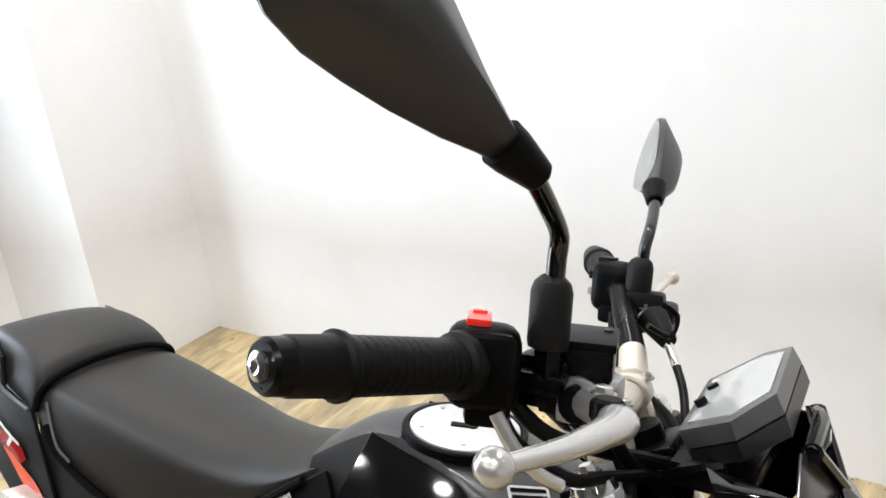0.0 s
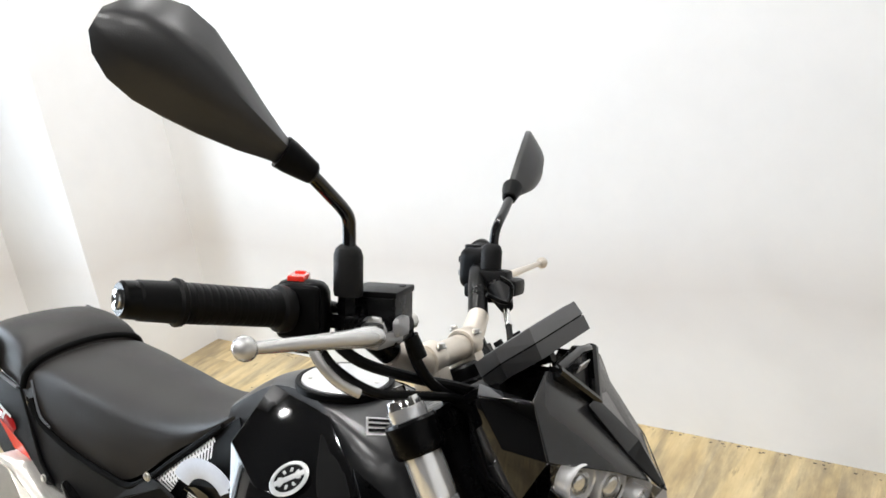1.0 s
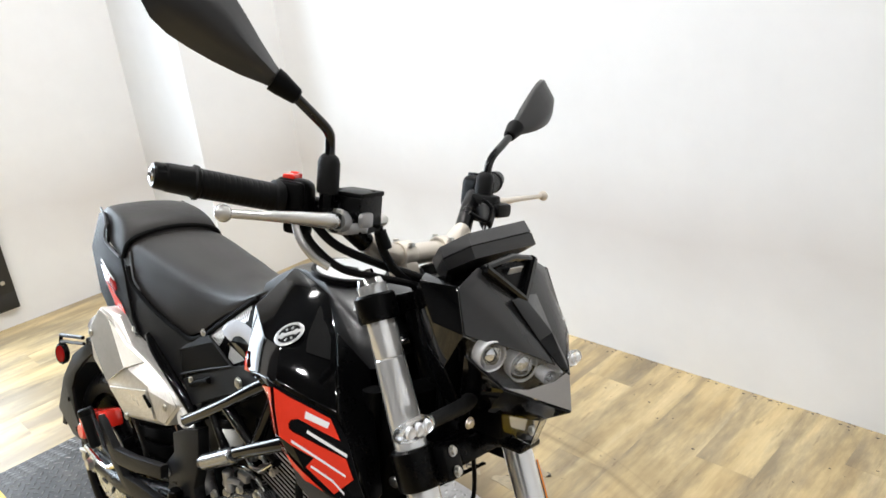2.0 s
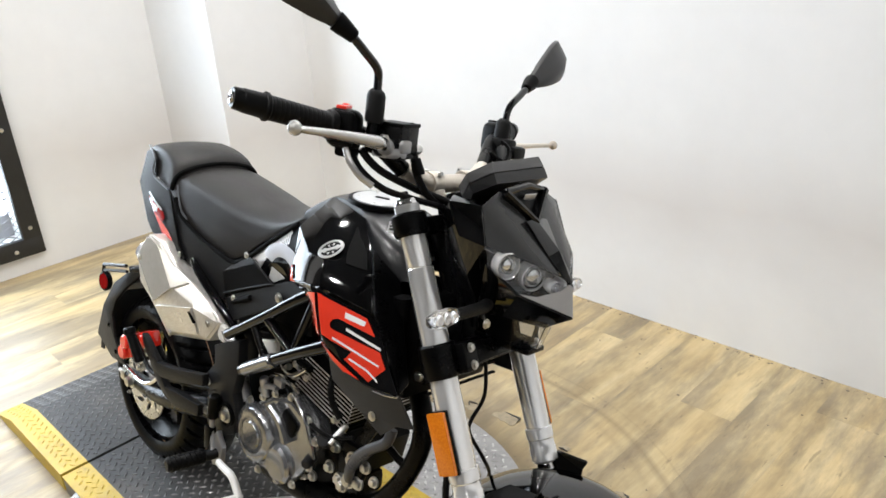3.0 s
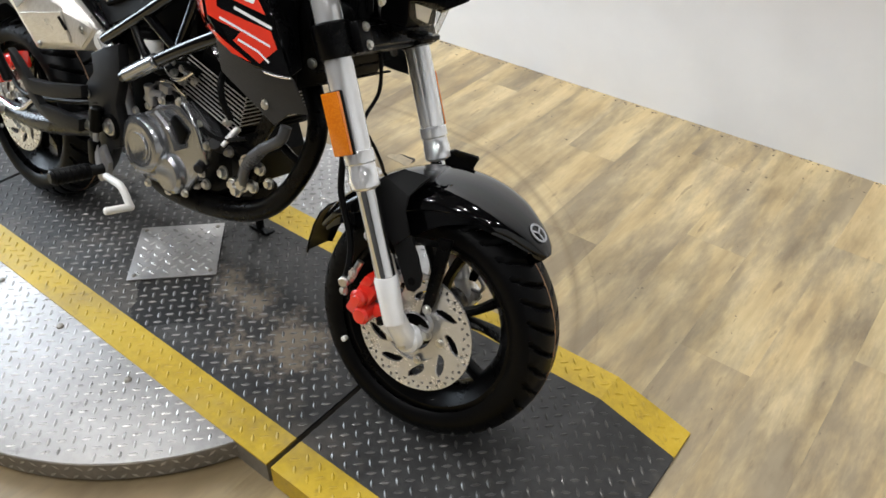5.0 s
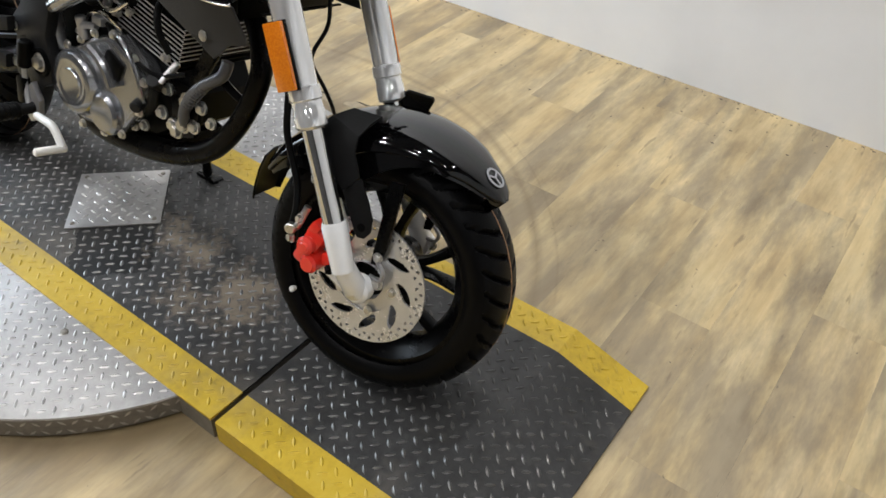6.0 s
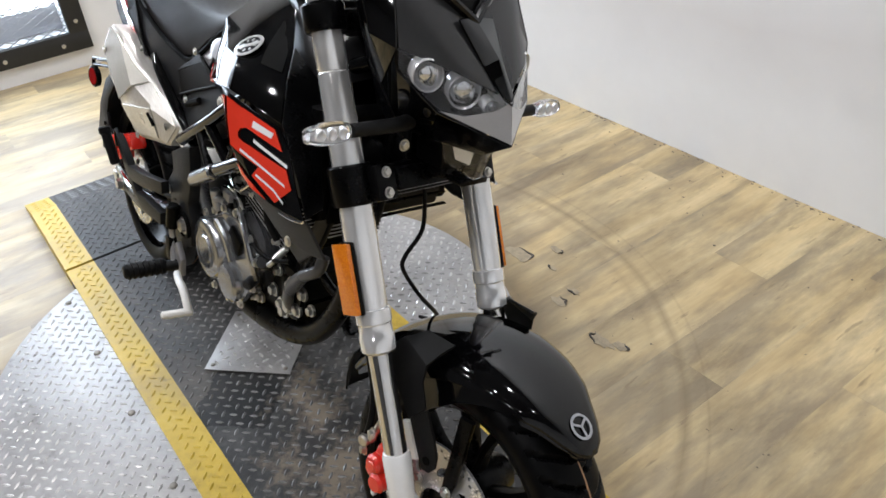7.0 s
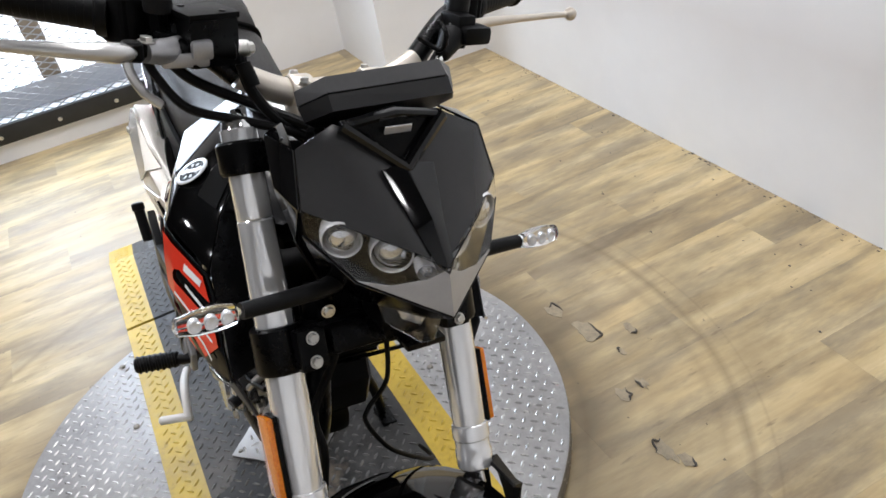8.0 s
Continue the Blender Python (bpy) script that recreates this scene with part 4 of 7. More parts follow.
def g_(name, bm, mat, label="", parent=None, angle=32):
    """A bracket of the mudguard, close against the fork foot."""
    for v in bm.verts:
        v.co += Vector((-0.004, -0.013 if v.co.y > 0 else 0.013, 0.012))
    return w_(name, bm, mat, label, parent, angle)


fender = w_("mudguard", polyloft_open(guard_rows(47, 152, 44), 0.0025), "gloss_black", "glossy black front mudguard", angle=35)
w_("mud_flap", polyloft_open([[((r + 0.003) * math.cos(radians(a)), y_, (r + 0.003) * math.sin(radians(a))) for y_, r in ((-0.058 + 0.001 * (a - 152), 0.2505), (-0.03, 0.2575), (0.03, 0.2575), (0.058 - 0.001 * (a - 152), 0.2505))] for a in (150, 158, 166, 173)], 0.003), "matte_black", "black rear flap of the mudguard", fender)
BA = radians(56)
b_at, b_way = Vector((0.2490 * math.cos(BA), -0.004, 0.2490 * math.sin(BA))), Vector((math.cos(BA), -0.03, math.sin(BA)))
w_("badge", lathe([(0, 0.0170), (0.0008, 0.0170), (0.0010, 0.0160), (0.0010, 0.0135), (0.0004, 0.0132)], b_at, b_at + b_way, 28), "grey_pinstripe", "round grey badge", fender)
bm_q = Matrix.Translation(b_at + b_way * 0.0006) @ b_way.to_track_quat("Z", "Y").to_matrix().to_4x4()
for a in (0, 120, 240):
    w_("badge_bar", box(0, 0, 0, 0.0145, 0.0032, 0.0007, 0, bm_q @ pose(0.0068 * math.cos(radians(a + 30)), 0.0068 * math.sin(radians(a + 30)), 0, 0, 0, a + 30)), "grey_pinstripe", "", fender)
for sy in (-1, 1):
    y = lambda v: sy * v
    # matte plate from the fork collar over the guard's side, and its strip down towards the fork foot
    upper = facets({"a": (-0.100, y(0.136), 0.208), "b": (-0.078, y(0.118), 0.236), "c": (-0.060, y(0.094), 0.248), "d": (-0.014, y(0.093), 0.250), "e": (-0.020, y(0.112), 0.240), "f": (-0.030, y(0.122), 0.220), "g": (-0.030, y(0.124), 0.196), "h": (-0.014, y(0.128), 0.165), "i": (-0.036, y(0.132), 0.138), "j": (-0.070, y(0.134), 0.180)}, ["a b f g", "b c d e f", "a g h i j"], 0.004, 0.0012)
    g_("mudguard_bracket", upper, "grained_black", "matte dark side bracket", fender, angle=14)
    g_("bracket_strip", slab([(-0.038, 0.138), (-0.012, 0.165), (0.006, 0.135), (0.018, 0.108), (0.018, 0.090), (0.010, 0.078), (-0.002, 0.076), (-0.008, 0.084)], 0.005, 0.0015, 2, Matrix.Translation((0, y(0.126), 0))), "grained_black", "matte dark strip", fender)
    g_("strip_hole", lathe([(0, 0.0065), (0.0008, 0.0062), (0.0008, 0.0)], (0.003, y(0.1286), 0.094), (0.003, y(1), 0.094), 16), "dark_gap", "", fender)
    g_("guard_stay", slab([(0.022, 0.165), (0.044, 0.168), (0.036, 0.060), (0.028, 0.030), (0.014, 0.028), (0.016, 0.060)], 0.008, 0.002, 2, Matrix.Translation((0, y(0.098), 0))), "satin_black", "black stay", fender)
    g_("bolt", bolt((0.026, y(0.103), 0.044), (0, sy, 0), 0.006, 0.006), "bolt_zinc", "", fender)
    g_("bolt", bolt((0.032, y(0.103), 0.002), (0, sy, 0), 0.008, 0.008), "bolt_zinc", "", fender)
    g_("sensor_clip", tube([(0.026, y(0.104), 0.038), (0.040, y(0.106), 0.024), (0.036, y(0.106), 0.010), (0.018, y(0.104), 0.010)], 0.0035, 8, 4), "cast_aluminium", "", fender)

# headlamp mask
def m_(name, bm, mat, label="", parent=None, angle=32):
    """A part of the mask; the whole mask is a little narrower than its corners say, and its top stands straighter than the bike."""
    for v in bm.verts:
        v.co.y = v.co.y * 0.945 + 0.007 - (v.co.z - 0.75) * 0.13
    return part(name, bm, mat, parent or bike, label, angle, MASK)


k1 = {"a0": (1.048, 0, 0.905), "a": (1.043, -0.062, 0.900), "b": (1.045, -0.104, 0.881), "tri": (1.047, -0.052, 0.897), "v": (1.066, 0, 0.859), "d": (1.062, -0.113, 0.829), "e": (1.103, -0.062, 0.812), "f": (1.137, 0, 0.783), "g": (1.072, -0.014, 0.854), "h": (1.128, -0.012, 0.790), "m": (1.052, -0.085, 0.872), "q": (1.090, -0.030, 0.832)}


def flip(d):
    return {k + "_": (x, -y, z) for k, (x, y, z) in d.items()}


mask = facets({**k1, **flip(k1)}, ["a m b", "a tri m", "tri v g m", "m g h e", "m e d", "b m d", "a_ b_ m_", "a_ m_ tri_", "tri_ m_ g_ v_", "m_ e_ h_ g_", "m_ d_ e_", "b_ d_ m_"], 0.003, 0.0015)
mask_ob = m_("headlamp_mask", mask, "mask_grey", "satin dark grey headlamp mask", angle=48)
ridge = facets({"v": (1.070, 0, 0.864), "g": (1.073, -0.030, 0.862), "g_": (1.073, 0.030, 0.862), "h": (1.135, -0.010, 0.786), "h_": (1.135, 0.010, 0.786), "f": (1.142, 0, 0.778), "c": (1.114, 0, 0.826), "l": (1.107, -0.018, 0.816), "l_": (1.107, 0.018, 0.816)}, ["g v c l", "v g_ l_ c", "l c f h", "c l_ h_ f"], 0.003, 0.001)
m_("mask_ridge", ridge, "gloss_black", "glossy black centre ridge", mask_ob, angle=15)
vee = join(tube([(1.049, -0.056, 0.899), (1.070, 0, 0.858), (1.049, 0.056, 0.899)], 0.0078, 10, 1), tube([(1.049, -0.056, 0.899), (1.054, 0, 0.908), (1.049, 0.056, 0.899)], 0.005, 8, 1))
m_("vee_trim", vee, "gloss_black", "glossy vee-shaped trim", mask_ob)
m_("vee_panel", facets({"a": (1.046, -0.052, 0.902), "b": (1.046, 0.052, 0.902), "c": (1.064, 0, 0.864), "t": (1.049, 0, 0.913)}, ["a t c", "t b c"], 0.002), "satin_black", "", mask_ob)
m_("nameplate", box(1.0585, 0, 0.893, 0.0015, 0.030, 0.009, 0.0004, pose(0, 0, 0, 0, 24, 0)), "silver_decal", "plain silver nameplate", mask_ob)
for sy in (-1, 1):
    pan = {"p": (0.985, sy * 0.090, 0.886), "m1": (0.994, sy * 0.114, 0.880), "b": (1.045, sy * 0.106, 0.882), "d": (1.061, sy * 0.116, 0.829), "w": (1.020, sy * 0.122, 0.836), "u": (0.985, sy * 0.112, 0.862), "z": (1.030, sy * 0.112, 0.780), "y": (1.000, sy * 0.105, 0.800)}
    m_("mask_side", facets(pan, ["p b m1", "m1 b d w", "m1 w u", "w d z y", "u w y"], 0.003, 0.002), "gloss_black", "glossy black side panel", mask_ob, angle=42)
    m_("mask_cheek", facets({"a": (0.985, sy * 0.110, 0.862), "b": (1.000, sy * 0.103, 0.800), "c": (1.030, sy * 0.110, 0.780), "d": (1.045, sy * 0.085, 0.715), "e": (1.005, sy * 0.080, 0.730), "f": (0.975, sy * 0.085, 0.80)}, ["a b f", "b e f", "b c d e"], 0.003, 0.001), "satin_black", "", mask_ob, angle=15)
    m_("mask_chin", facets({"a": (1.062, sy * 0.114, 0.806), "b": (1.096, sy * 0.080, 0.765), "c": (1.144, 0, 0.731), "d": (1.100, 0, 0.705), "e": (1.060, sy * 0.060, 0.720), "f": (1.040, sy * 0.090, 0.745)}, ["a b e f", "b c d e"], 0.003, 0.001), "gloss_black", "", mask_ob, angle=15)

# headlamp: smoked pane over two round projectors a side
head = m_("headlamp_shell", facets({"a": (1.045, -0.105, 0.825), "b": (1.080, -0.060, 0.800), "c": (1.112, 0, 0.775), "b_": (1.080, 0.060, 0.800), "a_": (1.045, 0.105, 0.825), "d": (1.045, -0.100, 0.79), "e": (1.078, -0.050, 0.755), "f": (1.110, 0, 0.735), "e_": (1.078, 0.050, 0.755), "d_": (1.045, 0.100, 0.79)}, ["a b e d", "b c f e", "c b_ e_ f", "b_ a_ d_ e_"], 0.004), "satin_black", "twin headlamp behind a smoked pane", angle=15)
for sy in (-1, 1):
    lens = {"d": (1.0625, sy * 0.1135, 0.829), "e": (1.1045, sy * 0.062, 0.812), "f": (1.140, 0, 0.783), "n": (1.146, 0, 0.732), "k": (1.099, sy * 0.080, 0.766), "j": (1.064, sy * 0.114, 0.807), "x": (1.1135, sy * 0.052, 0.762), "w": (1.131, sy * 0.020, 0.771)}
    m_("pane", facets(lens, ["d e x j", "e f w x", "j x k"], 0.0014), "clear_lens", "clear pane", head, angle=12).visible_shadow = False
    m_("nose_panel", facets({k_: lens[k_] for k_ in "xfnkw"}, ["f n w", "w n k x"], 0.0016), "nose_grey", "grey lower lamp cover", head, angle=12)
    for x, y, z, r in ((1.098, 0.083, 0.803, 0.0195), (1.114, 0.036, 0.786, 0.0215), (1.136, 0.010, 0.772, 0.0100)):
        a, d = Vector((x - 0.028, sy * y * 0.96, z + 0.001)), Vector((0.93, sy * 0.30, -0.15))
        m_("projector_ring", lathe([(-0.004, r * 1.0), (0.004, r * 1.06), (0.012, r * 1.06), (0.0135, r * 1.01), (0.012, r * 0.95), (0.004, r * 0.94)], a, a + d, 28), "lamp_bright", "bright projector ring", head)
        m_("projector_lens", lathe([(0.000, r * 0.78), (0.008, r * 0.76), (0.013, r * 0.62), (0.0158, r * 0.35), (0.0166, 0)], a, a + d, 24), "lamp_dome", "glassy domed lens", head)
        m_("projector_bowl", lathe([(-0.009, 0.0), (-0.008, r * 0.40), (-0.004, r * 0.72), (0.006, r * 0.945)], a, a + d, 24), "lamp_bright", "", head)
low = m_("position_lamp", facets({"a": (1.074, -0.052, 0.730), "b": (1.110, -0.010, 0.712), "b_": (1.110, 0.010, 0.712), "a_": (1.074, 0.052, 0.730), "c": (1.072, -0.040, 0.690), "d": (1.094, -0.008, 0.668), "d_": (1.094, 0.008, 0.668), "c_": (1.072, 0.040, 0.690)}, ["a b d c", "b b_ d_ d", "b_ a_ c_ d_"], 0.002), "clear_lens", "clear lower lamp under the nose", angle=12)
low.visible_shadow = False
m_("lamp_bowl", facets({"a": (1.062, -0.042, 0.724), "b": (1.085, 0, 0.705), "a_": (1.062, 0.042, 0.724), "c": (1.062, -0.032, 0.694), "d": (1.080, 0, 0.682), "c_": (1.062, 0.032, 0.694)}, ["a b d c", "b a_ c_ d"], 0.002), "lamp_bright", "", low, angle=12)
m_("lamp_housing", join(box(1.045, 0, 0.705, 0.05, 0.085, 0.06, 0.006), box(1.02, 0, 0.76, 0.06, 0.13, 0.09, 0.01)), "matte_black", "", low)
m_("lamp_bracket", join(box(1.030, 0, 0.668, 0.07, 0.075, 0.012, 0.003), box(1.075, 0, 0.662, 0.03, 0.05, 0.008, 0.002)), "satin_black", "", low)

# front turn signals
for sy in (-1, 1):
    sag = Vector((-0.020, 0, -0.013)) if sy > 0 else Vector()
    sig = s_("turn_signal", tube([Vector(p) + sag * k for k, p in zip((0.0, 0.4, 1.0), ((1.035, sy * 0.045, 0.735), (1.060, sy * 0.085, 0.738), (1.070, sy * 0.172, 0.742)))], [0.011, 0.0095, 0.008], 12, 4), "grained_black", "clear turn signal on a black rubber stalk")
    c = Vector((1.072, sy * 0.202, 0.743)) + sag
    shell = lathe([(-0.038, 0.0), (-0.034, 0.010), (-0.015, 0.0145), (0.010, 0.0150), (0.028, 0.0115), (0.036, 0.0)], c, c + Vector((0, 1, 0)), 20)
    bmesh.ops.scale(shell, vec=(0.68, 0.86, 0.86), verts=shell.verts, space=Matrix.Translation(-c))
    s_("signal_lens", shell, "clear_lens", "clear faceted lens", sig).visible_shadow = False
    for k in (-1, 0, 1):
        q = c + Vector((0.0, k * 0.0145, 0))
        s_("signal_cell", lathe([(0, 0.0058), (0.0045, 0.0064), (0.0052, 0.0052), (0.002, 0)], q, q + Vector((1, 0, 0)), 14), "lamp_bright", "", sig)
    s_("bolt", bolt((1.062, sy * 0.080, 0.712), (1, 0, 0), 0.0055, 0.005), "bolt_zinc", "", sig)

# meter: a steep six-sided unit
def six(z_in):
    """Upper and lower corners, pulled in towards the middle by a share."""
    top = [(0.957, -0.054, 0.889), (0.999, -0.086, 0.917), (1.023, -0.064, 0.936), (1.015, 0.054, 0.939), (0.990, 0.079, 0.922), (0.951, 0.060, 0.895)]
    low = [(0.972, -0.050, 0.860), (1.010, -0.084, 0.890), (1.037, -0.064, 0.908), (1.031, 0.066, 0.910), (1.001, 0.082, 0.893), (0.966, 0.062, 0.866)]
    out = []
    for ring in (top, low):
        c = sum((Vector(p) for p in ring), Vector()) / 6
        out.append([Vector(p).lerp(c, z_in) + Vector((0.006, 0.011, 0.004)) for p in ring])
    return out


def hexagon(f0, f1, pull0, pull1, r=0.0015):
    """A slice of the unit between two depths (0 the face, 1 the back)."""
    t0, l0 = six(pull0)
    t1, l1 = six(pull1)
    bm = loft([[a.lerp(b, f0) for a, b in zip(t0, l0)], [a.lerp(b, f1) for a, b in zip(t1, l1)]])
    return bevel(bm, r, 2, 25)


meter = p_("meter", hexagon(0.52, 1.0, 0.0, 0.04, 0.002), "shell_satin", "black six-sided instrument unit with a grey screen", angle=20)
p_("meter_top", hexagon(0.0, 0.47, 0.0, 0.0, 0.002), "meter_grey", "", meter, angle=20)
p_("meter_waist", hexagon(0.44, 0.56, 0.03, 0.03, 0.0), "dark_gap", "", meter, angle=20)
p_("screen", hexagon(-0.03, 0.02, 0.16, 0.16, 0.0), "meter_screen", "grey meter screen", meter, angle=20)
for k in (-1, 1):
    at = Vector((0.9705, 0.015 + k * 0.02, 0.9035))
    p_("meter_button", rod(at, at + Vector((-0.003, 0, 0.004)), 0.005, 12), "rubber", "", meter)
p_("meter_bracket", join(tube([(0.95, -0.04, 0.85), (0.975, -0.05, 0.868), (1.0, -0.05, 0.878)], 0.006, 8, 3), tube([(0.95, 0.05, 0.85), (0.975, 0.06, 0.868), (1.0, 0.06, 0.880)], 0.006, 8, 3), box(0.99, 0, 0.862, 0.06, 0.10, 0.02, 0.004)), "satin_black", "", meter)

# handlebar
BAR = [(0.808, -0.340, 0.970), (0.855, -0.205, 0.957), (0.872, -0.160, 0.948), (0.893, -0.105, 0.906), (0.901, -0.055, 0.886), (0.902, 0, 0.884), (0.901, 0.055, 0.886), (0.893, 0.105, 0.906), (0.872, 0.160, 0.948), (0.855, 0.205, 0.957), (0.808, 0.340, 0.970)]
bar = h_("handlebar", tube(BAR[3:8], [0.0135, 0.0145, 0.0145, 0.0145, 0.0135], 20, 8), "bar_beige", "pale champagne handlebar")
h_("bar_end_tube", tube(BAR[0:4], [0.0111, 0.0111, 0.0118, 0.0132], 16, 6), "satin_black", "", bar)
h_("bar_end_tube", tube(BAR[7:11], [0.0132, 0.0118, 0.0111, 0.0111], 16, 6), "satin_black", "", bar)
for sy in (-1, 1):
    h_("bar_clamp", join(box(0.903, sy * 0.042, 0.872, 0.036, 0.024, 0.036, 0.005, pose(0, 0, 0, 0, -24, 0)), lathe([(-0.012, 0.0140), (-0.012, 0.0178), (-0.010, 0.0188), (0.010, 0.0188), (0.012, 0.0178), (0.012, 0.0140)], (0.902, sy * 0.042, 0.885), (0.902, sy * 0.042 + 1, 0.885), 24)), "bar_beige", "pale handlebar clamp")
    for dx in (-0.014, 0.014):
        h_("bolt", bolt((0.902 + dx, sy * 0.042, 0.899), (-0.1, 0, 1), 0.0045, 0.005, 14), "bolt_zinc")


def along(y):
    """A point on the grip's line at the distance y out from the middle."""
    t = (y - 0.205) / (0.362 - 0.205)
    return Vector((0.855 + (0.800 - 0.855) * t, y, 0.957 + (0.972 - 0.957) * t))


for sy in (-1, 1):
    A, B = along(0.213), along(0.345)
    A.y, B.y = sy * A.y, sy * B.y
    n = (B - A).length
    prof = [(0, 0.0), (0, 0.0205), (0.006, 0.0215), (0.010, 0.0205), (0.012, 0.0168)]
    s = 0.016
    while s < n - 0.048:
        prof += [(s, 0.0166), (s + 0.0030, 0.0167), (s + 0.0034, 0.0164), (s + 0.0050, 0.0164), (s + 0.0054, 0.0166)]
        s += 0.0066
    prof += [(n - 0.042, 0.0170), (n - 0.040, 0.0190), (n - 0.036, 0.0195), (n - 0.034, 0.0172), (n - 0.030, 0.0165), (n - 0.006, 0.0158), (n, 0.012), (n, 0)]
    grip = h_("grip", lathe(prof, A, B, 28), "rubber", "ribbed black rubber grip")
    h_("bar_end", lathe([(0, 0), (0, 0.0150), (0.010, 0.0145), (0.0125, 0.0125), (0.0125, 0.008)], B - (B - A).normalized() * 0.004, B + (B - A), 24), "satin_black", "", grip)
    h_("bar_end_screw", lathe([(0.008, 0.008), (0.013, 0.0075), (0.014, 0.004), (0.012, 0.0)], B - (B - A).normalized() * 0.002, B + (B - A), 16), "chrome", "chromed bar end screw", grip)

# right switch block, brake master cylinder, lever, mirror
def switch_block(sy, lab):
    c = along(0.196)
    c.y *= sy
    m = Matrix.Translation(c) @ Euler((radians(0), 0, radians(19 * -sy))).to_matrix().to_4x4()
    b = join(box(0, 0, 0.0, 0.048, 0.036, 0.056, 0.0165, seg=5), box(0, sy * 0.014, 0, 0.040, 0.014, 0.048, 0.010, seg=3), box(0.004, -sy * 0.004, -0.026, 0.030, 0.026, 0.026, 0.006))
    bmesh.ops.transform(b, matrix=m, verts=b.verts)
    ob = h_("switch_block", b, "matte_black", lab)
    return ob, m


sb, sm = switch_block(-1, "black switch block with a red stop switch")
red = join(box(-0.004, 0, 0.0285, 0.016, 0.022, 0.008, 0.002, pose(0, 0, 0, 8, 0, 0)), box(-0.004, 0.006, 0.031, 0.010, 0.008, 0.008, 0.002))
bmesh.ops.transform(red, matrix=sm, verts=red.verts)
h_("stop_switch", red, "red_paint", "red engine stop switch", sb)
btn = box(-0.024, 0, -0.010, 0.008, 0.016, 0.010, 0.002)
bmesh.ops.transform(btn, matrix=sm, verts=btn.verts)
h_("starter_button", btn, "rubber", "", sb)
sb2, sm2 = switch_block(1, "black switch block with a round horn button")
for x, z, mat in ((-0.026, 0.010, "rubber"), (-0.026, -0.008, "grey_pinstripe")):
    b = box(x, 0, z, 0.008, 0.014, 0.009, 0.002)
    bmesh.ops.transform(b, matrix=sm2, verts=b.verts)
    h_("button", b, mat, "", sb2)
tl = box(-0.012, 0.002, 0.027, 0.018, 0.014, 0.008, 0.002)
bmesh.ops.transform(tl, matrix=sm2, verts=tl.verts)
h_("beam_switch", tl, "rubber", "", sb2)

mc = h_("brake_master_cylinder", join(box(0.905, -0.140, 0.948, 0.046, 0.050, 0.045, 0.003, pose(0, 0, 0, 0, 0, 12)), rod((0.915, -0.115, 0.938), (0.918, -0.190, 0.940), 0.012, 18, edge=0.002), box(0.890, -0.160, 0.946, 0.034, 0.022, 0.036, 0.006)), "satin_black", "black brake master cylinder with a square reservoir")
h_("reservoir_lid", box(0.905, -0.140, 0.9725, 0.048, 0.052, 0.006, 0.0015, pose(0, 0, 0, 0, 0, 12)), "matte_black", "", mc)
for dx, dy in ((-0.014, -0.015), (0.014, 0.015)):
    h_("lid_screw", lathe([(0, 0.0035), (0.0012, 0.003), (0.0012, 0)], (0.905 + dx, -0.140 + dy, 0.9755), (0.905 + dx, -0.140 + dy, 2), 10), "satin_black", "", mc)
h_("hose_bolt", join(rod((0.914, -0.118, 0.938), (0.914, -0.102, 0.938), 0.0085, 14, edge=0.001), bolt((0.914, -0.102, 0.938), (0, 1, 0), 0.006, 0.007)), "bolt_zinc", "zinc hose bolt", mc)
h_("brake_hose_upper", tube([(0.914, -0.108, 0.934), (0.920, -0.104, 0.905), (0.928, -0.085, 0.875), (0.945, -0.055, 0.850), (0.965, -0.030, 0.825), (0.985, -0.020, 0.76), (1.0, -0.02, 0.68)], 0.0058, 10, 6), "rubber", "ribbed black brake hose", mc)
for k in range(4):
    t = k / 4
    h_("hose_collar", lathe([(0, 0.0058), (0, 0.0078), (0.009, 0.0078), (0.009, 0.0058)], (0.917 + 0.006 * t, -0.107 + 0.006 * t, 0.925 - 0.018 * t), (0.917 + 0.02, -0.09, 0.86), 12), "rubber", "", mc)


lever_bm = tube([(0.944, -0.216, 0.946), (0.951, -0.230, 0.947), (0.951, -0.258, 0.949), (0.941, -0.303, 0.950), (0.923, -0.344, 0.949)], [0.0082, 0.0112, 0.0095, 0.0070, 0.0056], 16, 6)
bmesh.ops.scale(lever_bm, vec=(1, 1, 0.8), verts=lever_bm.verts, space=Matrix.Translation((0, 0, -0.947)))
ball = bmesh.new()
bmesh.ops.create_uvsphere(ball, u_segments=20, v_segments=14, radius=0.0092)
bmesh.ops.translate(ball, vec=(0.922, -0.350, 0.949), verts=ball.verts)
lv = h_("lever", join(lever_bm, ball), "lever_alloy", "polished alloy brake lever with a ball end")
h_("lever_joint", join(rod((0.942, -0.214, 0.938), (0.942, -0.214, 0.955), 0.0095, 16, edge=0.002), box(0.936, -0.206, 0.946, 0.012, 0.014, 0.012, 0.003)), "matte_black", "", lv)
h_("pivot_bolt", bolt((0.936, -0.200, 0.953), (0, 0, 1), 0.006, 0.005), "bolt_zinc", "", lv)
h_("perch_arm", tube([(0.902, -0.152, 0.940), (0.920, -0.176, 0.941), (0.938, -0.204, 0.945)], [0.0135, 0.0125, 0.0100], 14, 5), "cast_aluminium", "grey cast lever perch", lv)


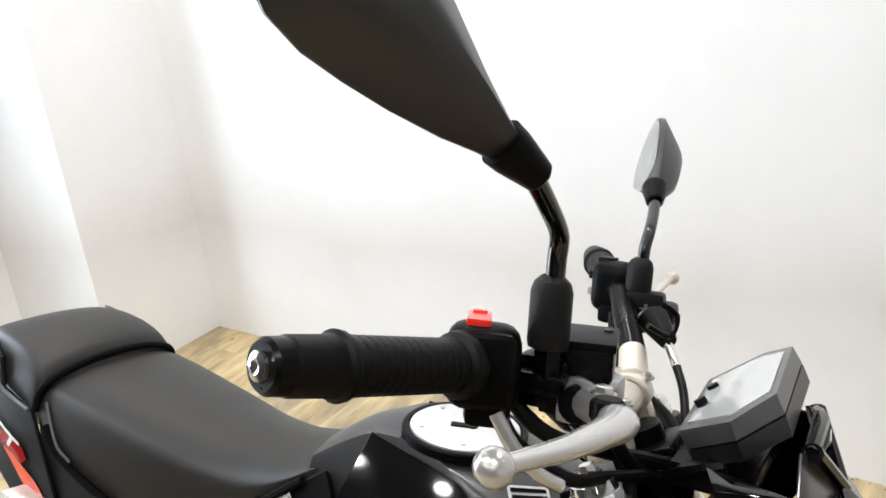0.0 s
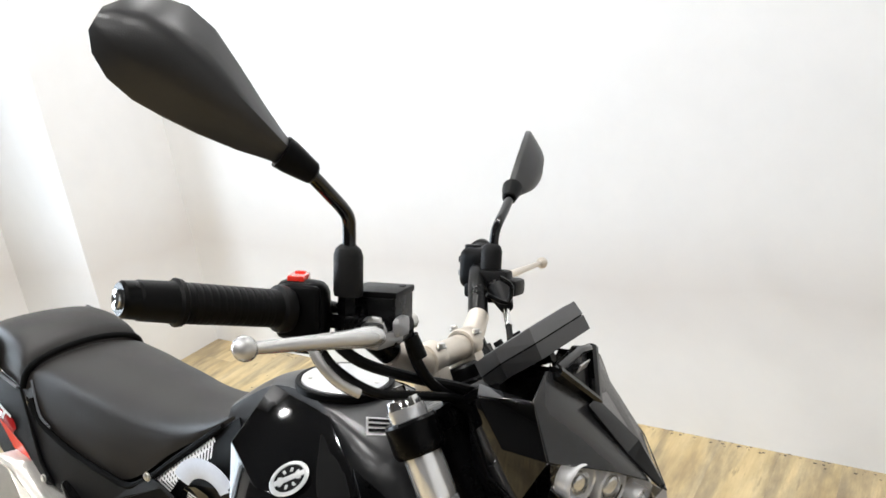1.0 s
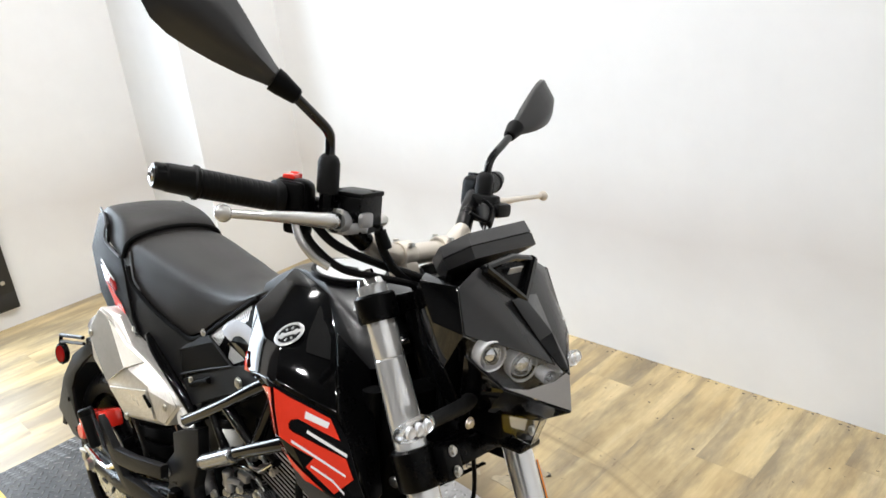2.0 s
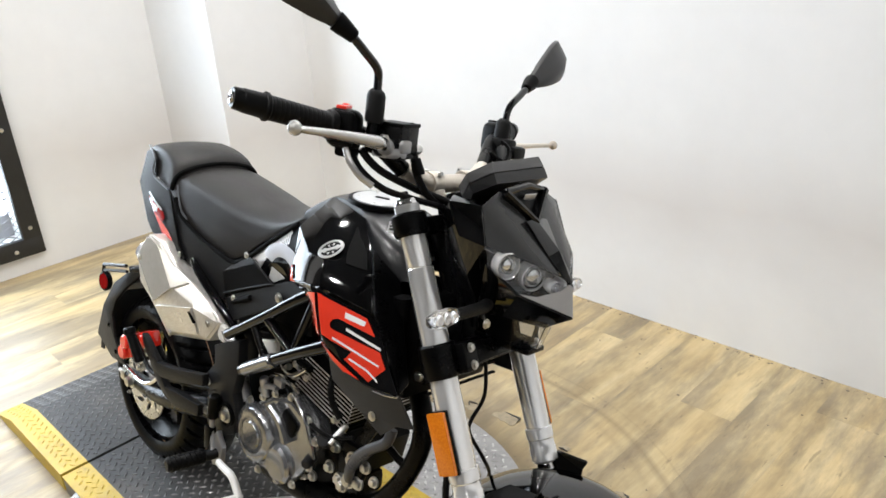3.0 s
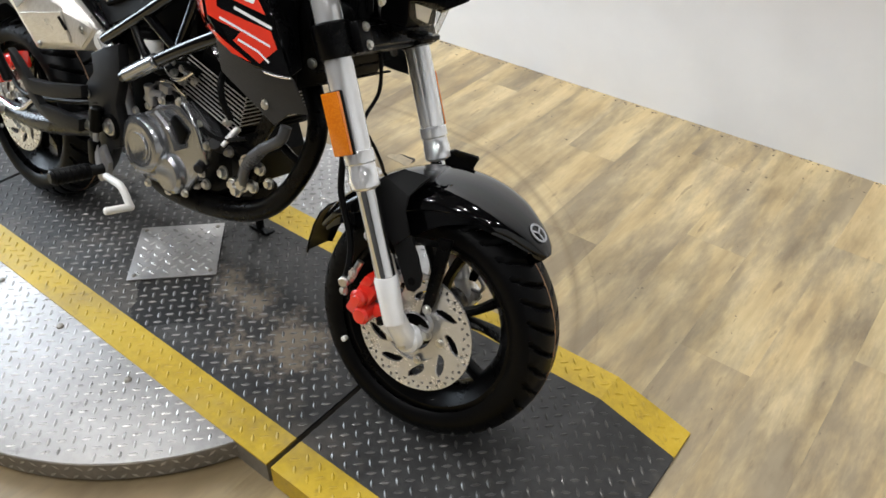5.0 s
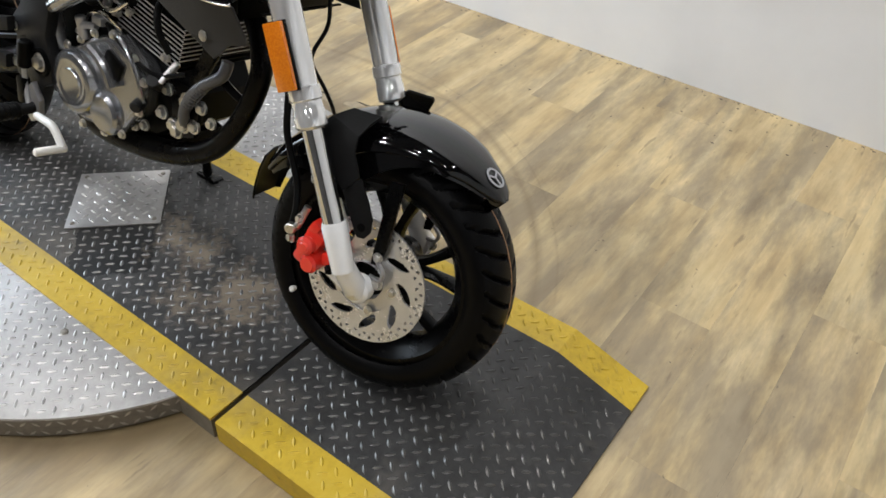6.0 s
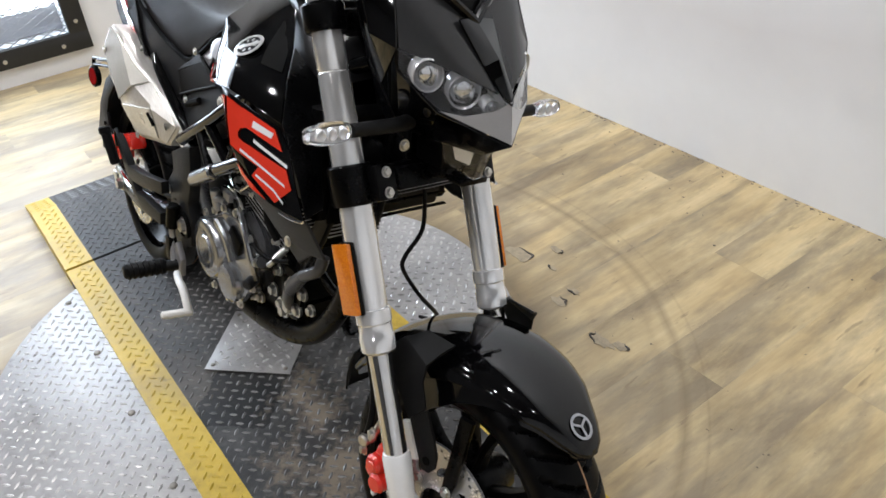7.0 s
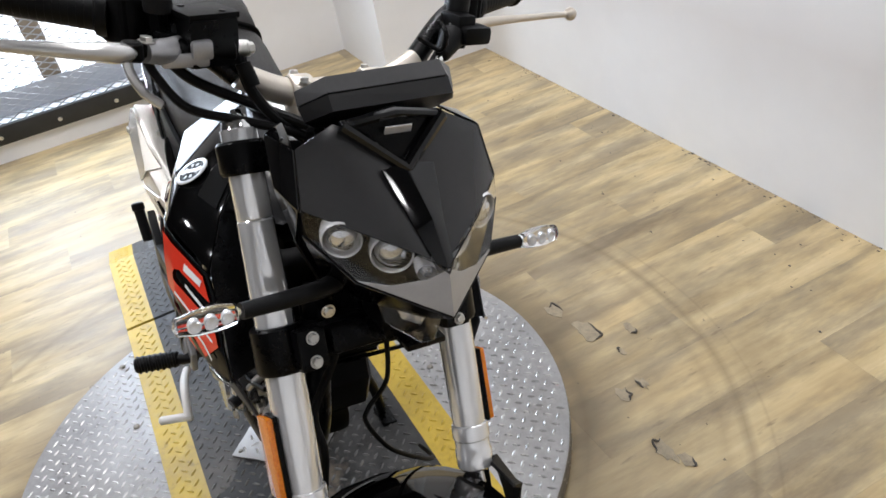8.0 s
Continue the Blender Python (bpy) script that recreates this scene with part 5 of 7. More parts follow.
# the clutch lever is bent a little further back
lv_pts = [(0.874, 0.150, 0.921), (0.864, 0.185, 0.927), (0.858, 0.210, 0.930), (0.853, 0.255, 0.930), (0.847, 0.305, 0.929), (0.843, 0.342, 0.928)]
lv_b = tube(lv_pts, [0.009, 0.0085, 0.0065, 0.0048, 0.0040, 0.0036], 14, 6)
ball_ = bmesh.new()
bmesh.ops.create_uvsphere(ball_, u_segments=20, v_segments=14, radius=0.0085)
bmesh.ops.translate(ball_, vec=(0.843, 0.345, 0.928), verts=ball_.verts)
lv_l = p_("lever", join(lv_b, ball_), "bar_beige", "pale alloy clutch lever with a ball end")
p_("pivot_bolt", bolt((0.870, 0.160, 0.931), (0, 0, 1), 0.006, 0.005), "bolt_zinc", "", lv_l)
h_("lever_perch", join(box(0.918, -0.165, 0.934, 0.028, 0.045, 0.014, 0.004), box(0.925, -0.150, 0.944, 0.024, 0.020, 0.018, 0.004)), "cast_aluminium", "", mc)
perch = h_("clutch_perch", join(box(0.895, 0.163, 0.944, 0.040, 0.026, 0.032, 0.006), rod((0.905, 0.150, 0.936), (0.925, 0.120, 0.918), 0.016, 16, 0.009, 0.002), box(0.912, 0.172, 0.938, 0.03, 0.04, 0.022, 0.007)), "rubber", "black clutch lever perch with a rubber boot")
h_("adjuster", rod((0.922, 0.124, 0.920), (0.935, 0.098, 0.900), 0.0045, 12), "chrome", "silver cable adjuster", perch)
h_("clutch_cable", tube([(0.935, 0.098, 0.900), (0.945, 0.075, 0.880), (0.95, 0.045, 0.850), (0.94, 0.03, 0.80), (0.92, 0.03, 0.72)], 0.004, 10, 6), "rubber", "", perch)


def mirror_set(sy, tip):
    y = lambda v: sy * v
    o = Vector((0.008, -0.009, 0.010)) if sy < 0 else Vector((0.0, 0.0, -0.014))
    boot = h_("mirror_boot", lathe([(0, 0.0), (0, 0.0128), (0.004, 0.0135), (0.036, 0.0135), (0.042, 0.0115), (0.046, 0.007)], Vector((0.886, y(0.168), 0.961)) + o, Vector((0.890, y(0.172), 1.2)) + o, 24), "grained_black", "round black rubber boot")
    st = h_("mirror_stem", tube([Vector(p) + o for p in ((0.888, y(0.170), 0.995), (0.889, y(0.171), 1.018), (0.891, y(0.178), 1.033), (0.890, y(0.205), 1.050), (0.886, y(0.243), 1.073))], 0.0062, 14, 6), "gloss_black", "glossy black mirror stem", boot)
    h_("mirror_clamp", join(rod(Vector((0.886, y(0.168), 0.932)) + o, Vector((0.886, y(0.168), 0.962)) + o, 0.0095, 6, edge=0.001), box(0.882 + o.x, y(0.166) + o.y, 0.938 + o.z, 0.034, 0.022, 0.014, 0.003)), "satin_black", "", boot)
    A = Vector((0.886, y(0.236), 1.069)) + o
    B = Vector((tip[0], y(tip[1]), tip[2]))
    d = (B - A).normalized()
    h_("stem_cone", lathe([(-0.012, 0.0075), (-0.010, 0.0095), (0.012, 0.0135), (0.020, 0.0140), (0.020, 0.009)], A, B, 20), "matte_black", "", boot)
    back = Vector((-0.80, y(-0.52), 0.10))
    back = (back - d * back.dot(d)).normalized()
    across = d.cross(back).normalized()
    L_ = (B - A).length
    # outline of the head: distance along, half width up, half width down, bulge of the shell
    st_ = [(0.016, 0.009, 0.010, 0.010), (0.030, 0.012, 0.014, 0.014), (0.055, 0.019, 0.023, 0.020), (0.090, 0.026, 0.037, 0.024), (0.120, 0.030, 0.048, 0.026), (0.146, 0.032, 0.050, 0.025), (0.170, 0.029, 0.042, 0.021), (0.188, 0.020, 0.027, 0.013), (0.198, 0.008, 0.012, 0.005)]
    k_ = L_ / 0.198
    if sy > 0:
        st_ = [(a_, b_ * 1.10, c_ * 1.08, d_ * 1.35) for a_, b_, c_, d_ in st_]
    rings = []
    for s, up, dn, bl in st_:
        c = A + d * s * k_
        ring = []
        for q in range(28):
            a = 2 * math.pi * (q + 0.5) / 28
            ca, sa = math.cos(a), math.sin(a)
            wid = (up if ca > 0 else dn) * (abs(ca) ** 0.85) * (1 if ca > 0 else -1)
            # the shell's back is creased along one line
            dep = -bl * min(1.0, (1.0 - abs(ca + 0.20) / (1.20 if ca > -0.20 else 0.80)) * 1.25) if sa > 0 else 0.007 * min(1, abs(sa) * 3)
            ring.append(c + across * wid + back * dep)
        rings.append(ring)
    head_ = h_("mirror_head", loft(rings), "shell_satin", "black mirror shell with a creased back", boot, angle=42)
    gl = []
    for s, up, dn, bl in st_[2:]:
        gl.append((s * k_ - 0.003, up * 0.92, dn * 0.92))
    outline = [A + d * s + across * u + back * 0.0078 for s, u, _ in gl] + [A + d * s - across * w + back * 0.0078 for s, _, w in reversed(gl)]
    g = bmesh.new()
    f = g.faces.new([g.verts.new(v) for v in outline])
    bmesh.ops.solidify(g, geom=g.faces[:], thickness=0.001)
    h_("mirror_pane", g, "mirror_glass", "mirror glass", boot)
    return boot


mirror_set(-1, (0.806, 0.368, 1.166))
mirror_set(1, (0.862, 0.378, 1.133))

# cables round the head
p_("breather_hose", tube([(1.000, 0.020, 0.620), (1.008, 0.018, 0.560), (1.004, -0.004, 0.520), (1.008, -0.008, 0.500), (1.016, 0.020, 0.455), (0.992, 0.075, 0.395), (0.952, 0.115, 0.345), (0.90, 0.12, 0.32)], 0.0032, 8, 6), "rubber", "thin black breather hose")
h_("throttle_cable", tube([(0.868, -0.190, 0.928), (0.880, -0.180, 0.905), (0.910, -0.160, 0.882), (0.924, -0.110, 0.868), (0.945, -0.06, 0.855), (0.950, -0.02, 0.83), (0.92, -0.01, 0.76)], 0.0048, 10, 6), "rubber", "black throttle cable")
h_("cable_elbow", tube([(0.872, -0.206, 0.930), (0.884, -0.206, 0.912), (0.898, -0.198, 0.896), (0.910, -0.184, 0.886)], 0.0050, 12, 5), "lever_alloy", "silver cable elbow")
h_("wiring_loom", tube([(0.872, -0.175, 0.932), (0.890, -0.150, 0.905), (0.915, -0.095, 0.880), (0.945, -0.055, 0.865), (0.965, -0.02, 0.845), (0.955, 0.0, 0.78)], 0.0056, 10, 6), "rubber", "black wrapped wiring loom")
h_("wiring_loom", tube([(0.862, 0.180, 0.930), (0.872, 0.150, 0.895), (0.905, 0.095, 0.872), (0.935, 0.06, 0.860), (0.955, 0.02, 0.84), (0.95, 0.0, 0.77)], 0.0060, 10, 6), "rubber", "black wrapped wiring loom")
h_("cable_guide", tube([(0.905, 0.10, 0.935), (0.925, 0.118, 0.925), (0.930, 0.120, 0.945), (0.915, 0.118, 0.955)], 0.003, 8, 5), "satin_black")
h_("ignition_lock", join(rod((0.935, 0, 0.835), (0.918, 0, 0.872), 0.019, 24, edge=0.003), box(0.932, 0, 0.850, 0.05, 0.06, 0.02, 0.004, pose(0, 0, 0, 0, -24, 0))), "satin_black", "black ignition lock")

from mathutils import geometry
from mathutils.bvhtree import BVHTree

# ---- tank and side panels ----
def sym_rows(stations):
    """Rows from the right lower rim over the top to the left lower rim; each station is x and (half width, height) pairs from the rim up to the middle."""
    rows = []
    for x, pairs in stations:
        row = [(x + (dx[2] if len(dx) > 2 else 0), -dx[0], dx[1]) for dx in pairs]
        row += [(px, -py, pz) for px, py, pz in reversed(row[:-1])]
        rows.append(row)
    return rows


def polyloft(rows, thick=0.0, r=0.0):
    """A skin with its creases kept, over rows of points."""
    bm = bmesh.new()
    vs = [[bm.verts.new(p) for p in row] for row in rows]
    for a, b in zip(vs, vs[1:]):
        for k in range(len(a) - 1):
            bm.faces.new((a[k], a[k + 1], b[k + 1], b[k]))
    bmesh.ops.recalc_face_normals(bm, faces=bm.faces)
    if thick:
        bmesh.ops.solidify(bm, geom=bm.faces[:], thickness=thick)
    if r:
        bevel(bm, r, 3, 12)
    return bm


# the top of the tank between the two glossy shells
top_rows = sym_rows([
    (0.615, [(0.055, 0.690), (0.062, 0.765), (0.038, 0.784), (0.0, 0.788)]),
    (0.650, [(0.070, 0.690), (0.058, 0.786), (0.038, 0.804), (0.0, 0.810)]),
    (0.690, [(0.095, 0.690), (0.054, 0.805), (0.040, 0.814), (0.0, 0.819)]),
    (0.750, [(0.105, 0.690), (0.060, 0.803), (0.045, 0.814), (0.0, 0.819)]),
    (0.805, [(0.105, 0.700), (0.074, 0.786), (0.055, 0.804), (0.0, 0.812)]),
    (0.850, [(0.098, 0.712), (0.082, 0.770), (0.058, 0.790), (0.0, 0.800)]),
    (0.888, [(0.080, 0.730), (0.074, 0.758), (0.050, 0.774), (0.0, 0.782)]),
    (0.908, [(0.068, 0.735), (0.056, 0.740), (0.036, 0.744), (0.0, 0.746)]),
])
top_rows = [[(px, py, pz + (0.007 if pz > 0.75 else 0)) for px, py, pz in row] for row in top_rows]
tank = p_("fuel_tank", surface(top_rows, 0.003, 3), "tank_satin", "black fuel tank with a round silver filler cap", angle=40)
cap_m = Matrix.Translation((0.755, 0, 0.8275)) @ Euler((0, radians(3), 0)).to_matrix().to_4x4()


def on_cap(b):
    bmesh.ops.transform(b, matrix=cap_m, verts=b.verts)
    return b


cap = p_("filler_cap", on_cap(lathe([(-0.006, 0.060), (0.001, 0.060), (0.0025, 0.0585), (0.0025, 0.0545), (0.0005, 0.0535), (0.0005, 0.0)], (0, 0, 0), (0, 0, 1), 56)), "matte_black", "round filler cap, silver with a keyhole flap", tank)
p_("cap_disc", on_cap(lathe([(0.0005, 0.0525), (0.003, 0.0520), (0.0042, 0.0495), (0.0042, 0.0)], (0, 0, 0), (0, 0, 1), 56)), "cap_silver", "", cap)
p_("key_flap", on_cap(join(box(-0.002, -0.004, 0.0046, 0.020, 0.009, 0.0016, 0.0006, pose(0, 0, 0, 0, 0, 25)), rod((0.008, 0, 0.004), (0.008, 0, 0.0056), 0.0052, 18, edge=0.0005))), "matte_black", "", cap)
for k in range(5):
    a = radians(72 * k + 10)
    p_("cap_screw", on_cap(rod((0.0425 * math.cos(a), 0.0425 * math.sin(a), 0.004), (0.0425 * math.cos(a), 0.0425 * math.sin(a), 0.0052), 0.0028, 10)), "bolt_zinc", "", cap)
tank_tree = BVHTree.FromBMesh(surface(top_rows, 0.003, 3))


def on_tank(x0, y0, ux, uy, lift):
    """A small oblong laid on the tank, its long side along ux, uy."""
    bm = bmesh.new()
    vs = []
    for a_, b_ in ((-1, -1), (1, -1), (1, 1), (-1, 1)):
        px, py = x0 + a_ * ux[0] + b_ * uy[0], y0 + a_ * ux[1] + b_ * uy[1]
        hit_ = tank_tree.ray_cast(Vector((px, py, 1.2)), Vector((0, 0, -1)))
        vs.append(bm.verts.new(hit_[0] + Vector((0, 0, lift))))
    bm.faces.new(vs)
    bmesh.ops.solidify(bm, geom=bm.faces[:], thickness=0.0004)
    return bm


p_("caution_label", on_tank(0.846, -0.044, (0.014, 0.012), (0.008, -0.010), 0.0012), "white_decal", "small caution label", tank)
for k in (-1, 0, 1):
    p_("label_bar", on_tank(0.846 + 0.0045 * k, -0.044 - 0.0056 * k, (0.012, 0.0103), (0.0013, -0.0017), 0.0019), "matte_black", "", tank)

# glossy side shells: upper with the round badge, lower with the red panel
for sy in (-1, 1):
    def sh(x, y, z):
        return (x, sy * y, z)
    up_bm = facets({"rt": sh(0.698, 0.130, 0.782), "ap": sh(0.682, 0.049, 0.824), "st": sh(0.790, 0.069, 0.811), "ft": sh(0.850, 0.104, 0.777), "fm": sh(0.890, 0.134, 0.748), "fb": sh(0.922, 0.157, 0.703), "e": sh(0.806, 0.161, 0.757), "cr": sh(0.828, 0.1835, 0.722), "rl": sh(0.734, 0.170, 0.706), "rm": sh(0.762, 0.1570, 0.757)}, ["rt ap rm", "ap st e rm", "st ft fm e", "rt rm rl", "rm e cr rl", "e fm fb cr"], 0.003, 0.004)
    up_tree = BVHTree.FromBMesh(up_bm)
    shell = p_("tank_shell", up_bm, "gloss_black", "glossy black tank shell with a round silver badge", angle=30)
    lo = [
        [sh(0.734, 0.168, 0.702), sh(0.780, 0.177, 0.714), sh(0.828, 0.1855, 0.718), sh(0.880, 0.172, 0.707), sh(0.922, 0.159, 0.699)],
        [sh(0.765, 0.150, 0.685), sh(0.803, 0.174, 0.688), sh(0.838, 0.1900, 0.686), sh(0.890, 0.176, 0.682), sh(0.945, 0.157, 0.676)],
        [sh(0.777, 0.150, 0.645), sh(0.815, 0.174, 0.650), sh(0.849, 0.1915, 0.654), sh(0.905, 0.180, 0.640), sh(0.970, 0.160, 0.635)],
        [sh(0.800, 0.152, 0.620), sh(0.838, 0.172, 0.620), sh(0.880, 0.186, 0.616), sh(0.932, 0.178, 0.602), sh(0.992, 0.159, 0.598)],
    ]
    lo_bm = polyloft([spline(r, 2) for r in lo], 0.003, 0.0015)
    lo_tree = BVHTree.FromBMesh(lo_bm)
    lower = p_("side_shroud", lo_bm, "gloss_black", "glossy black shroud with a large red decal", angle=24)

    def decal(name, outline, mat, lab, parent_, tree, lift, fine=True):
        """A thin decal given in x and z that lies on the panel."""
        bm = bmesh.new()
        pts = [Vector((x_, z_, 0)) for x_, z_ in outline]
        vs_ = [bm.verts.new(p) for p in pts]
        for t3 in geometry.tessellate_polygon([pts]):
            bm.faces.new([vs_[k] for k in t3])
        for _ in range(2 if fine else 1):
            bmesh.ops.subdivide_edges(bm, edges=bm.edges[:], cuts=3)
            bmesh.ops.triangulate(bm, faces=bm.faces[:])
        for vert in bm.verts:
            x_, z_ = vert.co.x, vert.co.y
            hit = tree.ray_cast(Vector((x_, sy * 0.5, z_)), Vector((0, -sy, 0)))
            if hit[0] is None:
                hit = tree.find_nearest(Vector((x_, sy * 0.17, z_)))
            nrm = hit[1] if hit[1].y * sy > 0 else -hit[1]
            vert.co = hit[0] + nrm * lift
        return p_(name, bm, mat, lab, parent_, angle=60)

    # the red field, cut by black bars, with thin white lines
    red = decal("red_decal", [(0.830, 0.714), (0.918, 0.695), (0.938, 0.672), (0.876, 0.685), (0.867, 0.682), (0.864, 0.676), (0.866, 0.670), (0.873, 0.667), (0.951, 0.653), (0.966, 0.632), (0.944, 0.607), (0.899, 0.629), (0.908, 0.643), (0.851, 0.655)], "red_decal", "large angular red decal", lower, lo_tree, 0.0022)
    decal("red_side", [(0.823, 0.712), (0.790, 0.703), (0.776, 0.682), (0.784, 0.650), (0.806, 0.628), (0.822, 0.640), (0.844, 0.652)], "red_decal", "", lower, lo_tree, 0.0022)
    decal("red_strip", [(0.806, 0.625), (0.850, 0.632), (0.898, 0.612), (0.930, 0.606), (0.890, 0.624), (0.850, 0.642)], "red_decal", "", lower, lo_tree, 0.0023)
    decal("white_line", [(0.892, 0.675), (0.951, 0.659), (0.952, 0.655), (0.892, 0.671)], "white_decal", "", lower, lo_tree, 0.0030, False)
    decal("white_line", [(0.873, 0.6575), (0.955, 0.635), (0.956, 0.632), (0.873, 0.654)], "white_decal", "", lower, lo_tree, 0.0032, False)
    decal("white_line", [(0.907, 0.634), (0.940, 0.624), (0.958, 0.613), (0.958, 0.610), (0.939, 0.6215), (0.906, 0.631)], "white_decal", "", lower, lo_tree, 0.0032, False)
    decal("nameplate", [(0.884, 0.6965), (0.919, 0.690), (0.918, 0.683), (0.885, 0.688)], "white_decal", "plain white nameplate", lower, lo_tree, 0.0032, False)
    decal("red_edge", [(0.712, 0.724), (0.728, 0.728), (0.748, 0.706), (0.740, 0.698)], "red_decal", "", lower, up_tree, 0.0022, False)
    p_("bright_rim", tube([sh(0.952, 0.172, 0.597), sh(0.975, 0.166, 0.596), sh(0.992, 0.160, 0.598)], 0.0022, 8, 3), "chrome", "bright lower rim", lower)
    hit = up_tree.ray_cast(Vector((0.800, sy * 0.142, 1.0)), Vector((0, 0, -1)))
    c0, nn = hit[0], (hit[1] if hit[1].z > 0 else -hit[1])
    c0 = c0 + nn * 0.0012
    badge = p_("badge", join(lathe([(0, 0.0222), (0.0008, 0.0220), (0.0012, 0.0212), (0.0012, 0.0174), (0.0006, 0.0170)], c0, c0 + nn, 40)), "badge_silver", "round pale silver badge with a dark middle", shell)
    p_("badge_field", lathe([(0.0003, 0.0172), (0.0005, 0.0)], c0, c0 + nn, 32), "matte_black", "", badge)
    q = nn.to_track_quat("Z", "Y").to_matrix().to_4x4()
    p_("badge_bar", box(0, 0, 0, 0.0068, 0.034, 0.0008, 0.0002, Matrix.Translation(c0 + nn * 0.0008) @ q @ pose(0, 0, 0, 0, 0, 45 * sy)), "badge_silver", "", badge)
    for k in range(8):
        a = radians(45 * k + 22.5)
        p_("badge_mark", box(0, 0, 0, 0.0050, 0.0030, 0.0010, 0.0002, Matrix.Translation(c0 + nn * 0.0007) @ q @ pose(0.0108 * math.cos(a), 0.0108 * math.sin(a), 0, 0, 0, math.degrees(a))), "badge_silver", "", badge)
    slot_rows = []
    for t0 in (0.0, 0.25, 0.5, 0.75, 1.0):
        fr = Vector(sh(0.800, 0.076, 0.800)).lerp(Vector(sh(0.880, 0.132, 0.752)), t0)
        bk = Vector(sh(0.797, 0.092, 0.796)).lerp(Vector(sh(0.838, 0.148, 0.758)), t0)
        row_ = []
        for f0 in (0.0, 0.33, 0.67, 1.0):
            w0 = (1 - math.sin(math.pi * min(max(t0, 0.06), 0.94)) ** 0.5) * 0.3
            loc, nrm_, _, _ = up_tree.find_nearest(fr.lerp(bk, f0 * (1 - w0) + w0 * 0.4))
            row_.append(loc + (nrm_ if nrm_.y * sy > 0 else -nrm_) * 0.002)
        slot_rows.append(row_)
    p_("shell_slot", surface(slot_rows, 0.001, 2), "dark_gap", "matte recess in the tank shell", shell)
    p_("inner_shroud", facets({"a": sh(0.923, 0.156, 0.702), "b": sh(0.850, 0.103, 0.776), "m": sh(0.890, 0.133, 0.748), "c": sh(0.898, 0.085, 0.735), "d": sh(0.935, 0.108, 0.690), "e": sh(0.972, 0.122, 0.600), "f": sh(0.990, 0.156, 0.600), "g": sh(0.968, 0.156, 0.640)}, ["b m c", "m a d c", "a g f e d"], 0.003, 0.001), "satin_black", "black inner shroud", lower, angle=15)
    # the grey lower wing beside the radiator
    wing = facets({"a": sh(0.838, 0.168, 0.617), "b": sh(0.932, 0.174, 0.599), "c": sh(0.990, 0.154, 0.594), "t": sh(1.004, 0.134, 0.543), "e": sh(0.970, 0.136, 0.534), "f": sh(0.934, 0.132, 0.503), "g": sh(0.896, 0.138, 0.524), "h": sh(0.826, 0.146, 0.560)}, ["a b h", "b g h", "b c t e", "b e g", "e f g"], 0.004, 0.002)
    if sy > 0:
        for v in wing.verts:
            v.co.z = max(v.co.z, 0.560)
    wob_ = p_("radiator_wing", wing, "wing_grey", "matte dark grey wing beside the radiator", angle=12)
    p_("wing_screw", bolt(sh(0.925, 0.1445, 0.536 if sy < 0 else 0.585), (0, sy, 0), 0.006, 0.003, 14), "bolt_zinc", "", wob_)
    p_("bright_rod", rod(sh(0.846, 0.070, 0.714), sh(0.900, 0.057, 0.738), 0.0042, 12, edge=0.001), "chrome", "bright rod under the tank")

# inside the front: radiator, frame, dark fillers
p_("radiator", join(box(0.940, 0, 0.640, 0.030, 0.190, 0.170, 0.006, pose(0, 0, 0, 0, 12, 0)), rod((0.925, -0.10, 0.565), (0.925, -0.10, 0.72), 0.014, 14), rod((0.925, 0.10, 0.565), (0.925, 0.10, 0.72), 0.014, 14)), "matte_black", "black radiator")
for k in range(9):
    p_("radiator_fin", box(0.957 - 0.0035 * (k - 4) * 1.0, 0, 0.640 + 0.017 * (k - 4), 0.006, 0.165, 0.002), "satin_black")
p_("air_box", join(box(0.80, 0, 0.66, 0.20, 0.14, 0.10, 0.02), box(0.70, 0, 0.66, 0.14, 0.15, 0.09, 0.02)), "matte_black", "black air box under the tank")
p_("belly_filler", box(0.88, 0, 0.585, 0.10, 0.19, 0.05, 0.01), "matte_black")
p_("horn", join(lathe([(0, 0.0), (0, 0.030), (0.010, 0.032), (0.016, 0.020), (0.022, 0.0)], (0.985, -0.055, 0.665), (0.985, -1, 0.665), 28)), "satin_black", "black horn")

# small bright fittings in the dark behind the fork
p_("clip", rod((0.905, -0.062, 0.690), (0.925, -0.060, 0.690), 0.0028, 8), "chrome", "bright clip")
p_("clip", box(0.938, -0.080, 0.655, 0.020, 0.004, 0.014, 0.002, pose(0, 0, 0, 0, 30, 0)), "cast_aluminium", "bright clip")
p_("clip", rod((0.915, -0.085, 0.672), (0.938, -0.083, 0.674), 0.0022, 8), "chrome", "bright clip")
p_("clamp_screw", bolt((0.968, -0.095, 0.605), (0.3, -1, 0), 0.006, 0.004, 14), "bolt_zinc")
p_("radiator_hose", tube([(0.935, -0.085, 0.700), (0.915, -0.098, 0.675), (0.910, -0.100, 0.640), (0.925, -0.098, 0.600)], 0.011, 12, 5), "rubber", "black radiator hose")

# air box filling the frame behind the cylinder
p_("air_box", slab([(0.418, 0.345), (0.402, 0.45), (0.395, 0.53), (0.50, 0.575), (0.61, 0.575), (0.595, 0.47), (0.51, 0.35)], 0.13, 0.012, 2), "engine_black", "black plastic air box")

def f_(name, bm, mat, label="", parent=None, angle=32):
    """A part of a rider's footrest."""
    return part(name, bm, mat, parent or bike, label, angle, Matrix.Translation((-0.028, 0, -0.016)))


